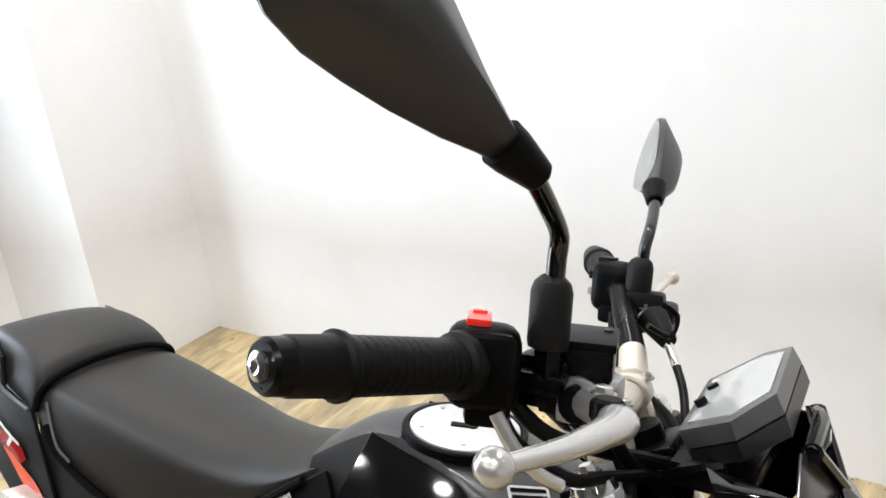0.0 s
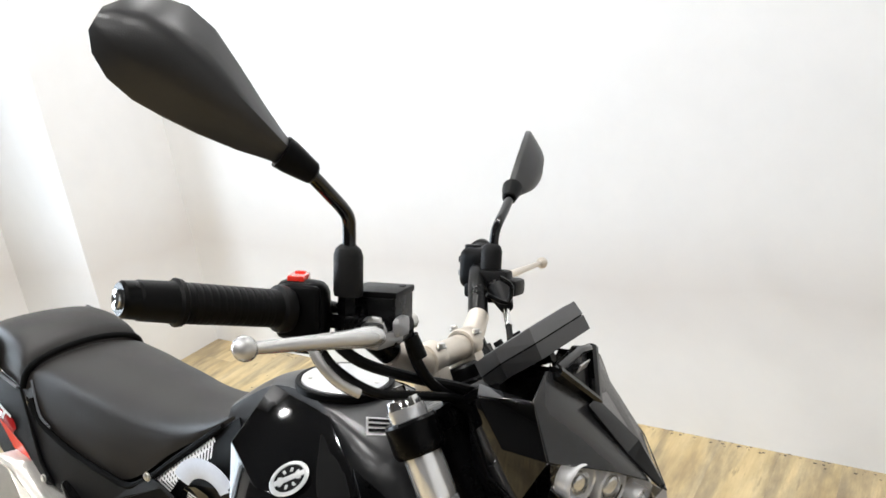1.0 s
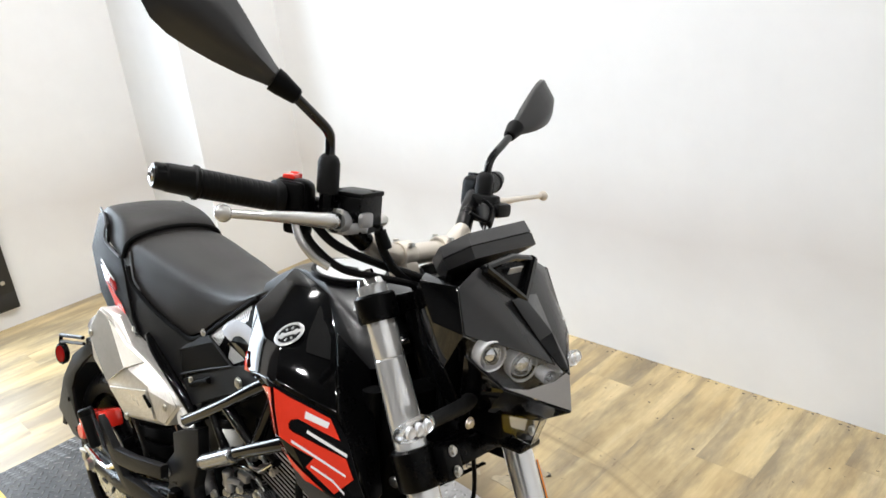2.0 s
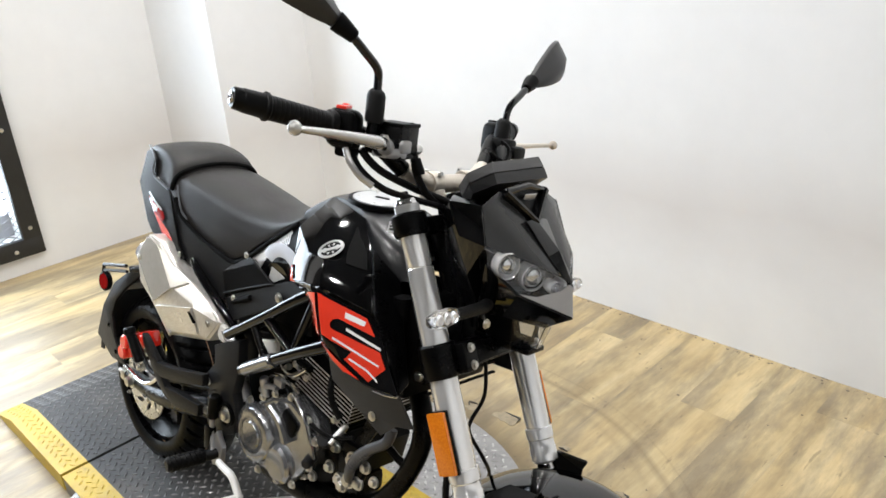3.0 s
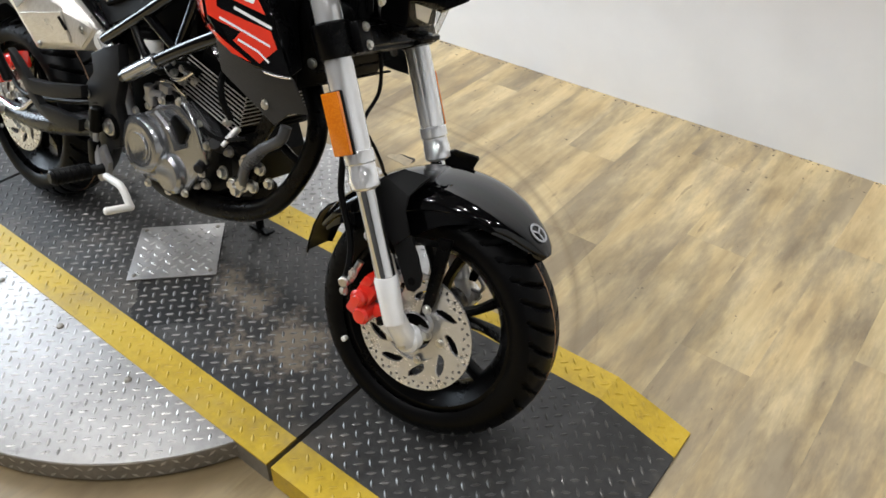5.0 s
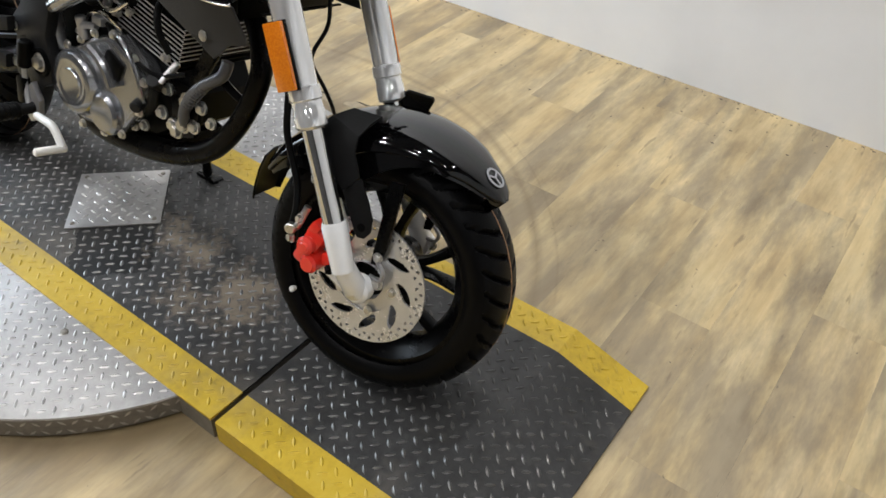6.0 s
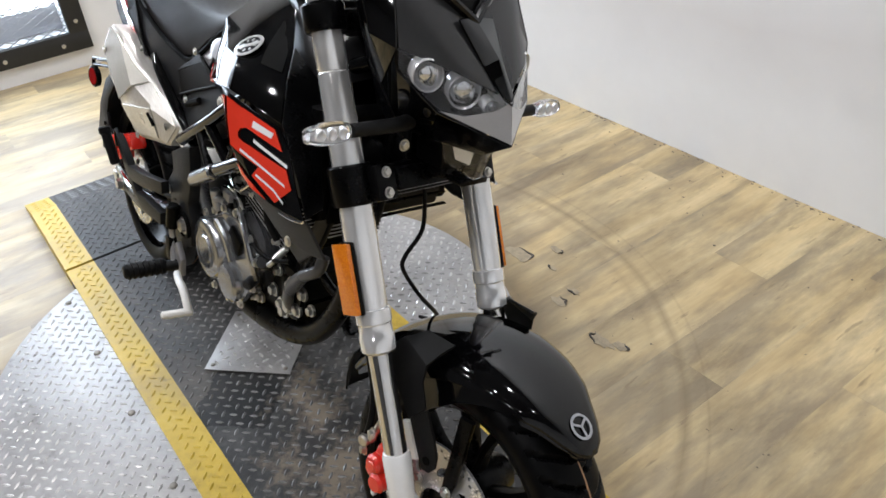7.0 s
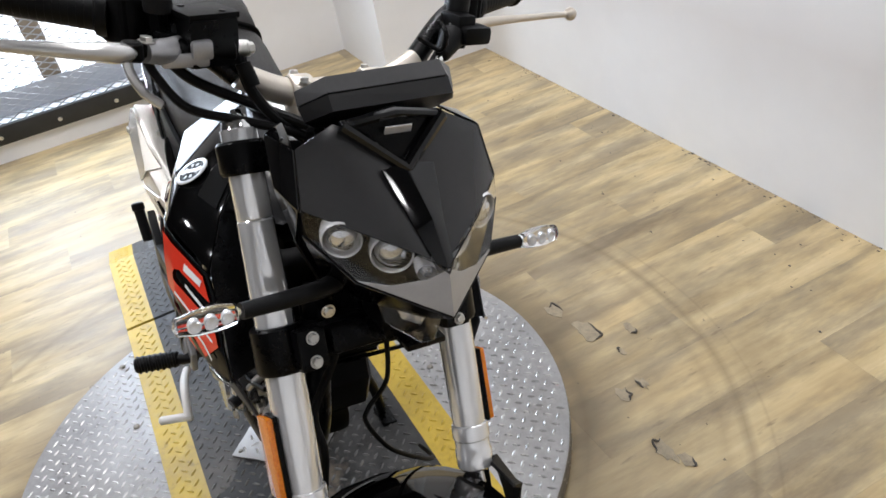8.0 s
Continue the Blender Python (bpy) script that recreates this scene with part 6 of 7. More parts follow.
# trellis frame
for sy in (-1, 1):
    y = lambda v: sy * v
    p_("frame_tube", tube([(0.470, y(0.118), 0.515), (0.600, y(0.122), 0.592), (0.720, y(0.112), 0.668), (0.860, y(0.060), 0.742), (0.915, y(0.025), 0.770)], 0.0110, 16, 5), "gloss_black", "glossy black frame tube")
    p_("frame_tube", tube([(0.530, y(0.122), 0.462), (0.660, y(0.126), 0.535), (0.790, y(0.120), 0.602), (0.900, y(0.070), 0.655), (0.955, y(0.025), 0.680)], 0.0118, 16, 5), "gloss_black", "glossy black frame tube")
    p_("frame_brace", rod((0.600, y(0.122), 0.592), (0.690, y(0.125), 0.552), 0.009, 12), "gloss_black")
    p_("frame_brace", rod((0.690, y(0.124), 0.552), (0.735, y(0.110), 0.675), 0.009, 12), "gloss_black")
    p_("frame_brace", rod((0.560, y(0.121), 0.568), (0.610, y(0.124), 0.508), 0.008, 12), "satin_black")
    # cast pivot plate
    pv = [(0.428, 0.478), (0.470, 0.500), (0.516, 0.517), (0.518, 0.457), (0.500, 0.400), (0.511, 0.362), (0.508, 0.318), (0.486, 0.306), (0.470, 0.272), (0.450, 0.244), (0.432, 0.262), (0.396, 0.322), (0.410, 0.378), (0.394, 0.402), (0.431, 0.442)]
    piv = p_("pivot_plate", slab(pv, 0.022, 0.004, 2, Matrix.Translation((0, y(0.113), 0))), "cast_grey", "dark grey cast pivot plate")
    p_("pivot_bolt", bolt((0.484, y(0.126), 0.352), (0, sy, 0), 0.0125, 0.010), "bolt_zinc", "", piv)
    p_("pivot_bolt", bolt((0.405, y(0.125), 0.330), (0, sy, 0), 0.0075, 0.006), "bolt_zinc", "", piv)
    p_("plate_boss", lathe([(0, 0.026), (0.007, 0.025), (0.008, 0.021), (0.003, 0.019), (0.003, 0)], (0.484, y(0.123), 0.352), (0.484, y(1), 0.352), 28), "matte_black", "", piv)
    p_("pivot_bolt", bolt((0.412, y(0.125), 0.396), (0, sy, 0), 0.0062, 0.005), "bolt_zinc", "", piv)
    # rider's footpeg
    peg = f_("footpeg", join(tube([(0.505, y(0.128), 0.285), (0.492, y(0.150), 0.278), (0.486, y(0.160), 0.276)], 0.011, 12, 4), rod((0.486, y(0.155), 0.276), (0.474, y(0.232), 0.274), 0.0145, 18, edge=0.004)), "rubber", "black ribbed rubber footpeg")
    for k in range(7):
        t = k / 6
        f_("peg_rib", lathe([(0, 0.0140), (0.0005, 0.0162), (0.0045, 0.0162), (0.005, 0.0140)], Vector((0.485, y(0.163), 0.276)).lerp(Vector((0.476, y(0.222), 0.2743)), t), (0.474, y(0.5), 0.26), 18), "rubber", "", peg)
    f_("peg_hanger", slab([(0.470, 0.300), (0.500, 0.330), (0.520, 0.300), (0.515, 0.262), (0.488, 0.250), (0.470, 0.270)], 0.012, 0.003, 2, Matrix.Translation((0, y(0.134), 0))), "cast_aluminium", "", peg)
    # passenger peg arm: a bent cast loop behind the pivot plate
    arm = p_("passenger_peg_arm", join(
        slab([(0.156, 0.418), (0.174, 0.410), (0.226, 0.374), (0.300, 0.386), (0.420, 0.416), (0.420, 0.392), (0.315, 0.360), (0.232, 0.344), (0.208, 0.350), (0.162, 0.398)], 0.016, 0.003, 2, Matrix.Translation((0, y(0.136), 0))),
        slab([(0.208, 0.352), (0.236, 0.353), (0.264, 0.331), (0.310, 0.337), (0.405, 0.344), (0.402, 0.318), (0.300, 0.304), (0.260, 0.309), (0.222, 0.334)], 0.016, 0.003, 2, Matrix.Translation((0, y(0.136), 0)))), "cast_grey", "dark grey cast passenger peg arm")
    p_("passenger_peg", join(rod((0.160, y(0.150), 0.352), (0.126, y(0.156), 0.412), 0.0105, 14, edge=0.003), rod((0.128, y(0.156), 0.408), (0.122, y(0.157), 0.424), 0.0130, 14, edge=0.003)), "rubber", "folded black passenger peg", arm)

p_("frame_sleeve", rod((0.545, -0.1255, 0.470), (0.640, -0.129, 0.523), 0.0138, 18, edge=0.003), "engine_grey", "dark polished frame sleeve")
ped = p_("brake_pedal", join(tube([(0.500, -0.150, 0.262), (0.535, -0.160, 0.270), (0.568, -0.166, 0.274), (0.585, -0.168, 0.268), (0.606, -0.170, 0.246)], [0.0070, 0.0070, 0.0072, 0.0072, 0.0072], 12, 5), rod((0.606, -0.162, 0.244), (0.596, -0.216, 0.244), 0.0072, 14, edge=0.003)), "white_enamel", "pale alloy rear brake pedal")
p_("pedal_pushrod", tube([(0.470, -0.145, 0.262), (0.455, -0.14, 0.300), (0.452, -0.138, 0.345)], 0.0055, 10, 4), "cast_aluminium", "", ped)
p_("rear_brake_cylinder", join(rod((0.452, -0.138, 0.335), (0.458, -0.136, 0.385), 0.012, 14, edge=0.003), box(0.448, -0.140, 0.292, 0.022, 0.016, 0.05, 0.004)), "engine_black", "dark rear brake cylinder")
p_("rear_reservoir", join(rod((0.590, -0.105, 0.500), (0.588, -0.103, 0.545), 0.019, 20, edge=0.003)), "white_enamel", "translucent white fluid reservoir")
p_("reservoir_cap", rod((0.588, -0.103, 0.545), (0.587, -0.1025, 0.560), 0.0205, 20, edge=0.003), "matte_black")

# ---- engine ----
ENGINE = Matrix.Translation((-0.028, 0.016, -0.012))


def e_(name, bm, mat, label="", parent=None, angle=32):
    """A part of the engine, set into the frame."""
    return part(name, bm, mat, parent or bike, label, angle, ENGINE)


mk("fin_metal", (0.62, 0.62, 0.63), 0.30, 0.35).vary(60, 0.15, 0.25, 0.4)
case = [(0.520, 0.330), (0.535, 0.400), (0.580, 0.445), (0.650, 0.470), (0.720, 0.470), (0.790, 0.440), (0.815, 0.390), (0.800, 0.330), (0.740, 0.292), (0.640, 0.276), (0.560, 0.280)]
eng = e_("engine", slab(case, 0.150, 0.014, 3), "engine_black", "black and grey single-cylinder engine")
e_("sump", box(0.67, 0, 0.275, 0.20, 0.11, 0.05, 0.015), "engine_black", "", eng)
cc = [(0.515, 0.318), (0.521, 0.353), (0.549, 0.392), (0.592, 0.420), (0.633, 0.446), (0.686, 0.460), (0.721, 0.445), (0.745, 0.432), (0.764, 0.409), (0.746, 0.350), (0.701, 0.294), (0.660, 0.284), (0.590, 0.276), (0.544, 0.286)]
cover = e_("clutch_cover", slab(cc, 0.045, 0.012, 4, Matrix.Translation((0, -0.094, 0))), "engine_grey", "grey cast clutch cover")
e_("clutch_dome", lathe([(0, 0.060), (0.010, 0.059), (0.018, 0.053), (0.020, 0.046), (0.0202, 0.034), (0.0192, 0.032), (0.0192, 0.027), (0.0215, 0.0255), (0.0215, 0.0)], (0.586, -0.114, 0.349), (0.586, -1, 0.349), 56), "engine_grey", "", cover)
e_("oil_dome", lathe([(0, 0.040), (0.010, 0.038), (0.015, 0.031), (0.016, 0.0)], (0.662, -0.114, 0.318), (0.662, -1, 0.318), 40), "engine_grey", "", cover)
e_("cover_rib", tube([(0.640, -0.128, 0.430), (0.672, -0.126, 0.410), (0.690, -0.124, 0.375)], 0.010, 10, 5), "engine_grey", "", cover)
e_("cover_window", join(box(0.688, -0.118, 0.412, 0.045, 0.012, 0.036, 0.006, pose(0, 0, 0, 0, 25, 0))), "engine_black", "", cover)
for x, z in ((0.522, 0.316), (0.560, 0.408), (0.600, 0.430), (0.640, 0.452), (0.690, 0.464), (0.744, 0.440), (0.766, 0.408), (0.752, 0.352), (0.704, 0.294), (0.655, 0.280), (0.592, 0.273)):
    e_("cover_bolt", bolt((x, -0.117, z), (0, -1, 0), 0.0062, 0.006, 14), "bolt_zinc", "", cover)
for x, z, r in ((0.790, 0.400, 0.008), (0.812, 0.335, 0.010), (0.835, 0.395, 0.011), (0.828, 0.352, 0.011), (0.775, 0.355, 0.009)):
    e_("engine_bolt", bolt((x, -0.088, z), (0, -1, 0), r, 0.010), "bolt_zinc", "", eng)
e_("engine_mount", join(slab([(0.790, 0.420), (0.845, 0.420), (0.862, 0.380), (0.850, 0.335), (0.800, 0.318)], 0.012, 0.003, 2, Matrix.Translation((0, -0.082, 0))), slab([(0.845, 0.415), (0.900, 0.500), (0.930, 0.560), (0.905, 0.570), (0.860, 0.490), (0.825, 0.420)], 0.012, 0.003, 2, Matrix.Translation((0, -0.075, 0)))), "satin_black", "black engine mount", eng)
hose = e_("coolant_hose", tube([(0.923, -0.086, 0.490), (0.918, -0.092, 0.466), (0.884, -0.098, 0.440), (0.856, -0.100, 0.412), (0.839, -0.098, 0.378), (0.832, -0.090, 0.356)], 0.0095, 14, 6), "hose_grey", "ribbed grey coolant hose")
for k in range(9):
    q0, q1 = Vector((0.884, -0.098, 0.440)), Vector((0.845, -0.100, 0.392))
    e_("hose_rib", lathe([(0, 0.0094), (0.0006, 0.0104), (0.0026, 0.0104), (0.0032, 0.0094)], q0.lerp(q1, k / 9), q0.lerp(q1, k / 9) + (q1 - q0), 14), "hose_grey", "", hose)
for x, z, yy, r in ((0.867, 0.394, 0.086, 0.0085), (0.850, 0.356, 0.086, 0.0095), (0.802, 0.343, 0.090, 0.0085), (0.732, 0.316, 0.092, 0.0075), (0.706, 0.305, 0.092, 0.0065), (0.884, 0.372, 0.080, 0.0075), (0.790, 0.455, 0.094, 0.006), (0.668, 0.492, 0.094, 0.006), (0.640, 0.500, 0.090, 0.0055)):
    e_("engine_bolt", join(bolt((x, -yy, z), (0, -1, 0), r, 0.008), lathe([(-0.002, 0), (-0.002, r * 1.35), (0.001, r * 1.3)], (x, -yy, z), (x, -yy - 1, z), 16)), "bolt_zinc", "", eng)
e_("spark_plug_cap", join(rod((0.812, -0.088, 0.452), (0.806, -0.108, 0.430), 0.0062, 14, edge=0.002), rod((0.806, -0.108, 0.430), (0.803, -0.116, 0.420), 0.0045, 12, edge=0.001)), "bolt_zinc", "bright sensor on the crankcase", eng)
e_("oil_line", tube([(0.690, -0.112, 0.470), (0.716, -0.120, 0.462), (0.742, -0.124, 0.440), (0.757, -0.122, 0.405), (0.760, -0.118, 0.372)], 0.0055, 10, 6), "engine_grey", "bright curved edge of the cover", eng)
e_("sensor_stub", join(rod((0.772, -0.090, 0.402), (0.786, -0.118, 0.420), 0.012, 14, edge=0.002), rod((0.752, -0.112, 0.372), (0.762, -0.135, 0.366), 0.010, 12, edge=0.002)), "cast_grey", "", eng)

# finned cylinder, leaning forward
UP = Vector((math.sin(radians(14)), 0, math.cos(radians(14))))
FW = Vector((math.cos(radians(14)), 0, -math.sin(radians(14))))
CYL = Vector((0.732, 0, 0.452))
cm = Matrix((FW, Vector((0, 1, 0)), UP)).transposed().to_4x4()
core = box(0, 0, 0, 0.12, 0.150, 0.13, 0.008, cm)
bmesh.ops.translate(core, vec=CYL + UP * 0.040, verts=core.verts)
cyl = e_("cylinder", core, "engine_black", "black finned cylinder")
for k in range(10):
    fin = box(0, 0, 0, 0.156, 0.172, 0.0020, 0.0005, cm)
    bmesh.ops.translate(fin, vec=CYL + UP * (0.001 + 0.0080 * k), verts=fin.verts)
    e_("cooling_fin", fin, "engine_black", "", cyl)
    edge = join(*[box(dx, dy, 0, lx_, ly_, 0.0018, 0.0, cm) for dx, dy, lx_, ly_ in ((0, -0.0866, 0.157, 0.0012), (0, 0.0866, 0.157, 0.0012), (0.0786, 0, 0.0012, 0.172), (-0.0786, 0, 0.0012, 0.172))])
    bmesh.ops.translate(edge, vec=CYL + UP * (0.001 + 0.0080 * k), verts=edge.verts)
    e_("fin_edge", edge, "fin_metal", "bright machined fin edge", cyl)
hd = box(0, 0, 0, 0.125, 0.155, 0.060, 0.014, cm)
bmesh.ops.translate(hd, vec=CYL + UP * 0.115, verts=hd.verts)
e_("cylinder_head", hd, "engine_black", "", eng)
cv = lathe([(0, 0.034), (0.010, 0.033), (0.014, 0.026), (0.010, 0.020), (0.010, 0)], CYL + UP * 0.135 + Vector((0, -0.078, 0)), CYL + UP * 0.135 + Vector((0, -1, 0)), 28)
e_("cam_cover", cv, "engine_grey", "", eng)
e_("spark_lead", tube([(0.775, -0.085, 0.545), (0.790, -0.110, 0.530), (0.800, -0.115, 0.500), (0.812, -0.105, 0.470)], 0.006, 10, 5), "rubber", "", eng)
e_("engine_cable", tube([(0.655, -0.105, 0.470), (0.690, -0.116, 0.462), (0.740, -0.118, 0.440), (0.790, -0.112, 0.428), (0.845, -0.10, 0.445)], 0.0038, 8, 5), "rubber", "", eng)
e_("clutch_arm", join(tube([(0.585, -0.112, 0.438), (0.610, -0.118, 0.456), (0.640, -0.115, 0.462)], 0.006, 10, 4), rod((0.602, -0.112, 0.430), (0.600, -0.118, 0.470), 0.009, 14, edge=0.002), box(0.640, -0.108, 0.472, 0.026, 0.016, 0.016, 0.004)), "cast_aluminium", "", eng)
e_("throttle_body", join(rod((0.62, -0.03, 0.545), (0.70, -0.03, 0.56), 0.030, 20, edge=0.004), box(0.655, -0.065, 0.545, 0.05, 0.04, 0.045, 0.006)), "engine_black", "", eng)
for k, (x, z, yy) in enumerate(((0.628, 0.520, 0.088), (0.645, 0.535, 0.092), (0.662, 0.512, 0.090), (0.700, 0.500, 0.094), (0.610, 0.505, 0.086))):
    e_("hose_clip", join(rod((x, -yy, z), (x + 0.014, -yy - 0.004, z + (0.008 if k % 2 else -0.006)), 0.0038, 10, edge=0.001), bolt((x, -yy - 0.002, z), (0, -1, 0), 0.0055, 0.004, 6)), "bolt_zinc", "", eng)
for q in (((0.588, -0.098, 0.452), (0.612, -0.106, 0.476), (0.640, -0.106, 0.484), (0.668, -0.104, 0.476), (0.700, -0.110, 0.470)), ((0.620, -0.096, 0.500), (0.650, -0.104, 0.494), (0.680, -0.106, 0.500), (0.706, -0.100, 0.520))):
    e_("vent_pipe", tube([Vector(p_at) for p_at in q], 0.0042, 10, 5), "chrome", "thin bright vent pipe", eng)
e_("starter_motor", rod((0.660, -0.045, 0.490), (0.660, 0.05, 0.490), 0.027, 20, edge=0.005), "engine_black", "", eng)
e_("engine_loom", tube([(0.56, -0.085, 0.50), (0.60, -0.095, 0.49), (0.65, -0.085, 0.515), (0.71, -0.095, 0.52)], 0.007, 10, 5), "rubber", "", eng)

# ---- exhaust ----
pipe = p_("exhaust_pipe", tube([(0.850, -0.010, 0.555), (0.895, -0.030, 0.555), (0.935, -0.045, 0.520), (0.944, -0.050, 0.465), (0.914, -0.052, 0.390), (0.862, -0.054, 0.322), (0.798, -0.056, 0.282), (0.715, -0.058, 0.258), (0.620, -0.060, 0.250), (0.545, -0.062, 0.258), (0.500, -0.070, 0.30)], [0.016, 0.017, 0.017, 0.017, 0.017, 0.018, 0.020, 0.022, 0.026, 0.026, 0.022], 20, 6), "satin_black", "black exhaust pipe sweeping under the engine")
p_("pipe_bracket", join(tube([(0.926, -0.052, 0.415), (0.900, -0.058, 0.425), (0.870, -0.063, 0.445)], 0.007, 10, 3)), "satin_black", "", pipe)
p_("link_pipe", tube([(0.500, -0.070, 0.30), (0.478, -0.085, 0.380), (0.470, -0.092, 0.440), (0.452, -0.090, 0.480), (0.410, -0.085, 0.505)], 0.017, 18, 5), "polished_steel", "", pipe)


def y(v):
    return -v


outer = {"a": (0.182, y(0.140), 0.652), "b": (0.145, y(0.148), 0.596), "b2": (0.150, y(0.146), 0.538), "c": (0.178, y(0.134), 0.502), "d": (0.214, y(0.112), 0.428), "e": (0.386, y(0.112), 0.470), "f": (0.418, y(0.102), 0.516), "g": (0.392, y(0.106), 0.546), "h": (0.330, y(0.114), 0.576), "i": (0.272, y(0.126), 0.599), "j": (0.220, y(0.136), 0.644),
         "k": (0.222, y(0.146), 0.508), "l": (0.364, y(0.134), 0.542), "m": (0.298, y(0.142), 0.560), "n": (0.372, y(0.120), 0.478), "o": (0.242, y(0.124), 0.446)}
inner = {n_ + "_": (x_ + 0.012, min(y_ + 0.075, -0.035), z_ - 0.004) for n_, (x_, y_, z_) in outer.items()}
ring_ = "a b b2 c d e f g h i j".split()
fl = ["a b k m j", "j m h i", "b b2 c k", "m k l", "m l g h", "c o k", "c d o", "k o n l", "o d e n", "l n e f", "l f g"]
fl += ["%s %s %s_ %s_" % (p0, p1, p1, p0) for p0, p1 in zip(ring_, ring_[1:] + ring_[:1])] + [" ".join(q_ + "_" for q_ in ring_)]
sil = p_("silencer", facets({**outer, **inner}, fl, 0.0, 0.006), "brushed_steel", "short angular brushed steel silencer with heat shields", angle=22)


def lifted(keys, pull, lift):
    """Corners of a shield set in from the silencer's edges and raised off it."""
    P_ = [Vector(outer[k_]) for k_ in keys.split()]
    c_ = sum(P_, Vector()) / len(P_)
    return {k_: tuple(p_.lerp(c_, pull) + Vector((0, -lift, 0))) for k_, p_ in zip(keys.split(), P_)}


p_("heat_shield", facets(lifted("a b k m h i j", 0.08, 0.006), ["a b k m j", "j m h i"], 0.003, 0.001), "brushed_tan", "brushed steel upper heat shield", sil, angle=12)
p_("window_shield", facets(lifted("k o n l", 0.10, 0.005), ["k o n l"], 0.003, 0.001), "brushed_steel", "", sil, angle=12)
p_("edge_shield", facets(lifted("l n e f g h", 0.10, 0.005), ["l n e f", "l f g h"], 0.003, 0.001), "brushed_steel", "", sil, angle=12)
p_("shield_slot", tube([(0.352, y(0.1385), 0.528), (0.366, y(0.133), 0.506)], 0.0032, 8, 1), "matte_black", "", sil)
for x, yy, z in ((0.396, 0.121, 0.513), (0.166, 0.153, 0.598), (0.262, 0.131, 0.452)):
    p_("shield_screw", bolt((x, -yy, z), (0, -1, 0), 0.0055, 0.003, 14), "bolt_zinc", "", sil)
p_("outlet", lathe([(0, 0.026), (0.034, 0.026), (0.036, 0.022), (0.006, 0.020), (0.004, 0)], (0.150, -0.112, 0.585), (0.02, -0.122, 0.64), 28), "polished_steel", "", sil)
p_("hanger_bolt", lathe([(0, 0.019), (0.007, 0.0195), (0.011, 0.015), (0.011, 0.0)], (0.420, -0.092, 0.495), (0.415, -1, 0.495), 24), "white_enamel", "pale round hanger cap", sil)
p_("hanger_stay", slab([(0.385, 0.515), (0.440, 0.520), (0.458, 0.500), (0.440, 0.474), (0.390, 0.482)], 0.008, 0.002, 2, Matrix.Translation((0, -0.088, 0))), "satin_black", "", sil)
p_("subframe_tube", tube([(0.300, -0.098, 0.618), (0.330, -0.104, 0.600), (0.400, -0.106, 0.564), (0.462, -0.104, 0.528), (0.490, -0.10, 0.50)], 0.0095, 14, 4), "gloss_black", "glossy black subframe tube")

# ---- rear end ----
for sy in (-1, 1):
    y = lambda v: sy * v
    sw = p_("swingarm", tube([(0.500, y(0.085), 0.355), (0.380, y(0.098), 0.318), (0.200, y(0.104) + 0.012, 0.262), (0.060, y(0.104) + 0.022, 0.236), (-0.050, y(0.104) + 0.026, 0.230)], [0.022, 0.024, 0.023, 0.020, 0.016], 14, 4), "satin_black", "black swingarm")
    p_("axle_nut", bolt((0.0, y(0.120) + 0.026, 0.233), (0, sy, 0), 0.013, 0.014), "bolt_zinc", "", sw)
    p_("chain_adjuster", join(box(-0.055, y(0.112) + 0.026, 0.230, 0.020, 0.018, 0.026, 0.003), rod((-0.05, y(0.112) + 0.026, 0.230), (-0.085, y(0.112) + 0.026, 0.230), 0.005, 10)), "bolt_zinc", "", sw)
    p_("upper_brace", tube([(-0.050, y(0.112) + 0.024, 0.252), (0.060, y(0.113) + 0.022, 0.246), (0.150, y(0.110) + 0.015, 0.300)], 0.007, 10, 4), "chrome" if sy < 0 else "satin_black", "", sw)
p_("swingarm_bridge", rod((0.33, -0.10, 0.305), (0.33, 0.10, 0.305), 0.022, 18), "satin_black")
rc_bm = join(box(0.038, -0.094, 0.345, 0.105, 0.036, 0.040, 0.009, pose(0, 0, 0, 0, -21, 0)), box(-0.020, -0.096, 0.312, 0.040, 0.036, 0.060, 0.009, pose(0, 0, 0, 0, -18, 0)),
             rod((-0.030, -0.090, 0.296), (-0.030, -0.124, 0.296), 0.019, 24, edge=0.004), rod((-0.018, -0.090, 0.326), (-0.018, -0.124, 0.326), 0.018, 24, edge=0.004), rod((0.068, -0.090, 0.356), (0.068, -0.120, 0.356), 0.014, 20, edge=0.003))
rc = r_("rear_caliper", rc_bm, "red_paint", "red painted rear brake caliper")
r_("bleed_nipple", rod((0.020, -0.120, 0.330), (0.020, -0.122, 0.372), 0.006, 12, edge=0.002), "rubber", "", rc)
p_("rear_brake_hose", tube([(0.01, -0.10, 0.372), (0.08, -0.11, 0.345), (0.16, -0.12, 0.320), (0.30, -0.115, 0.345), (0.44, -0.12, 0.385)], 0.005, 10, 5), "rubber")
p_("shock", join(rod((0.36, 0, 0.36), (0.42, 0, 0.58), 0.012, 16), *[lathe([(0, 0.024), (0.006, 0.030), (0.012, 0.024)], Vector((0.365, 0, 0.38)).lerp(Vector((0.415, 0, 0.56)), k / 8), (0.44, 0, 0.65), 20) for k in range(8)]), "satin_black", "rear shock with a black spring")

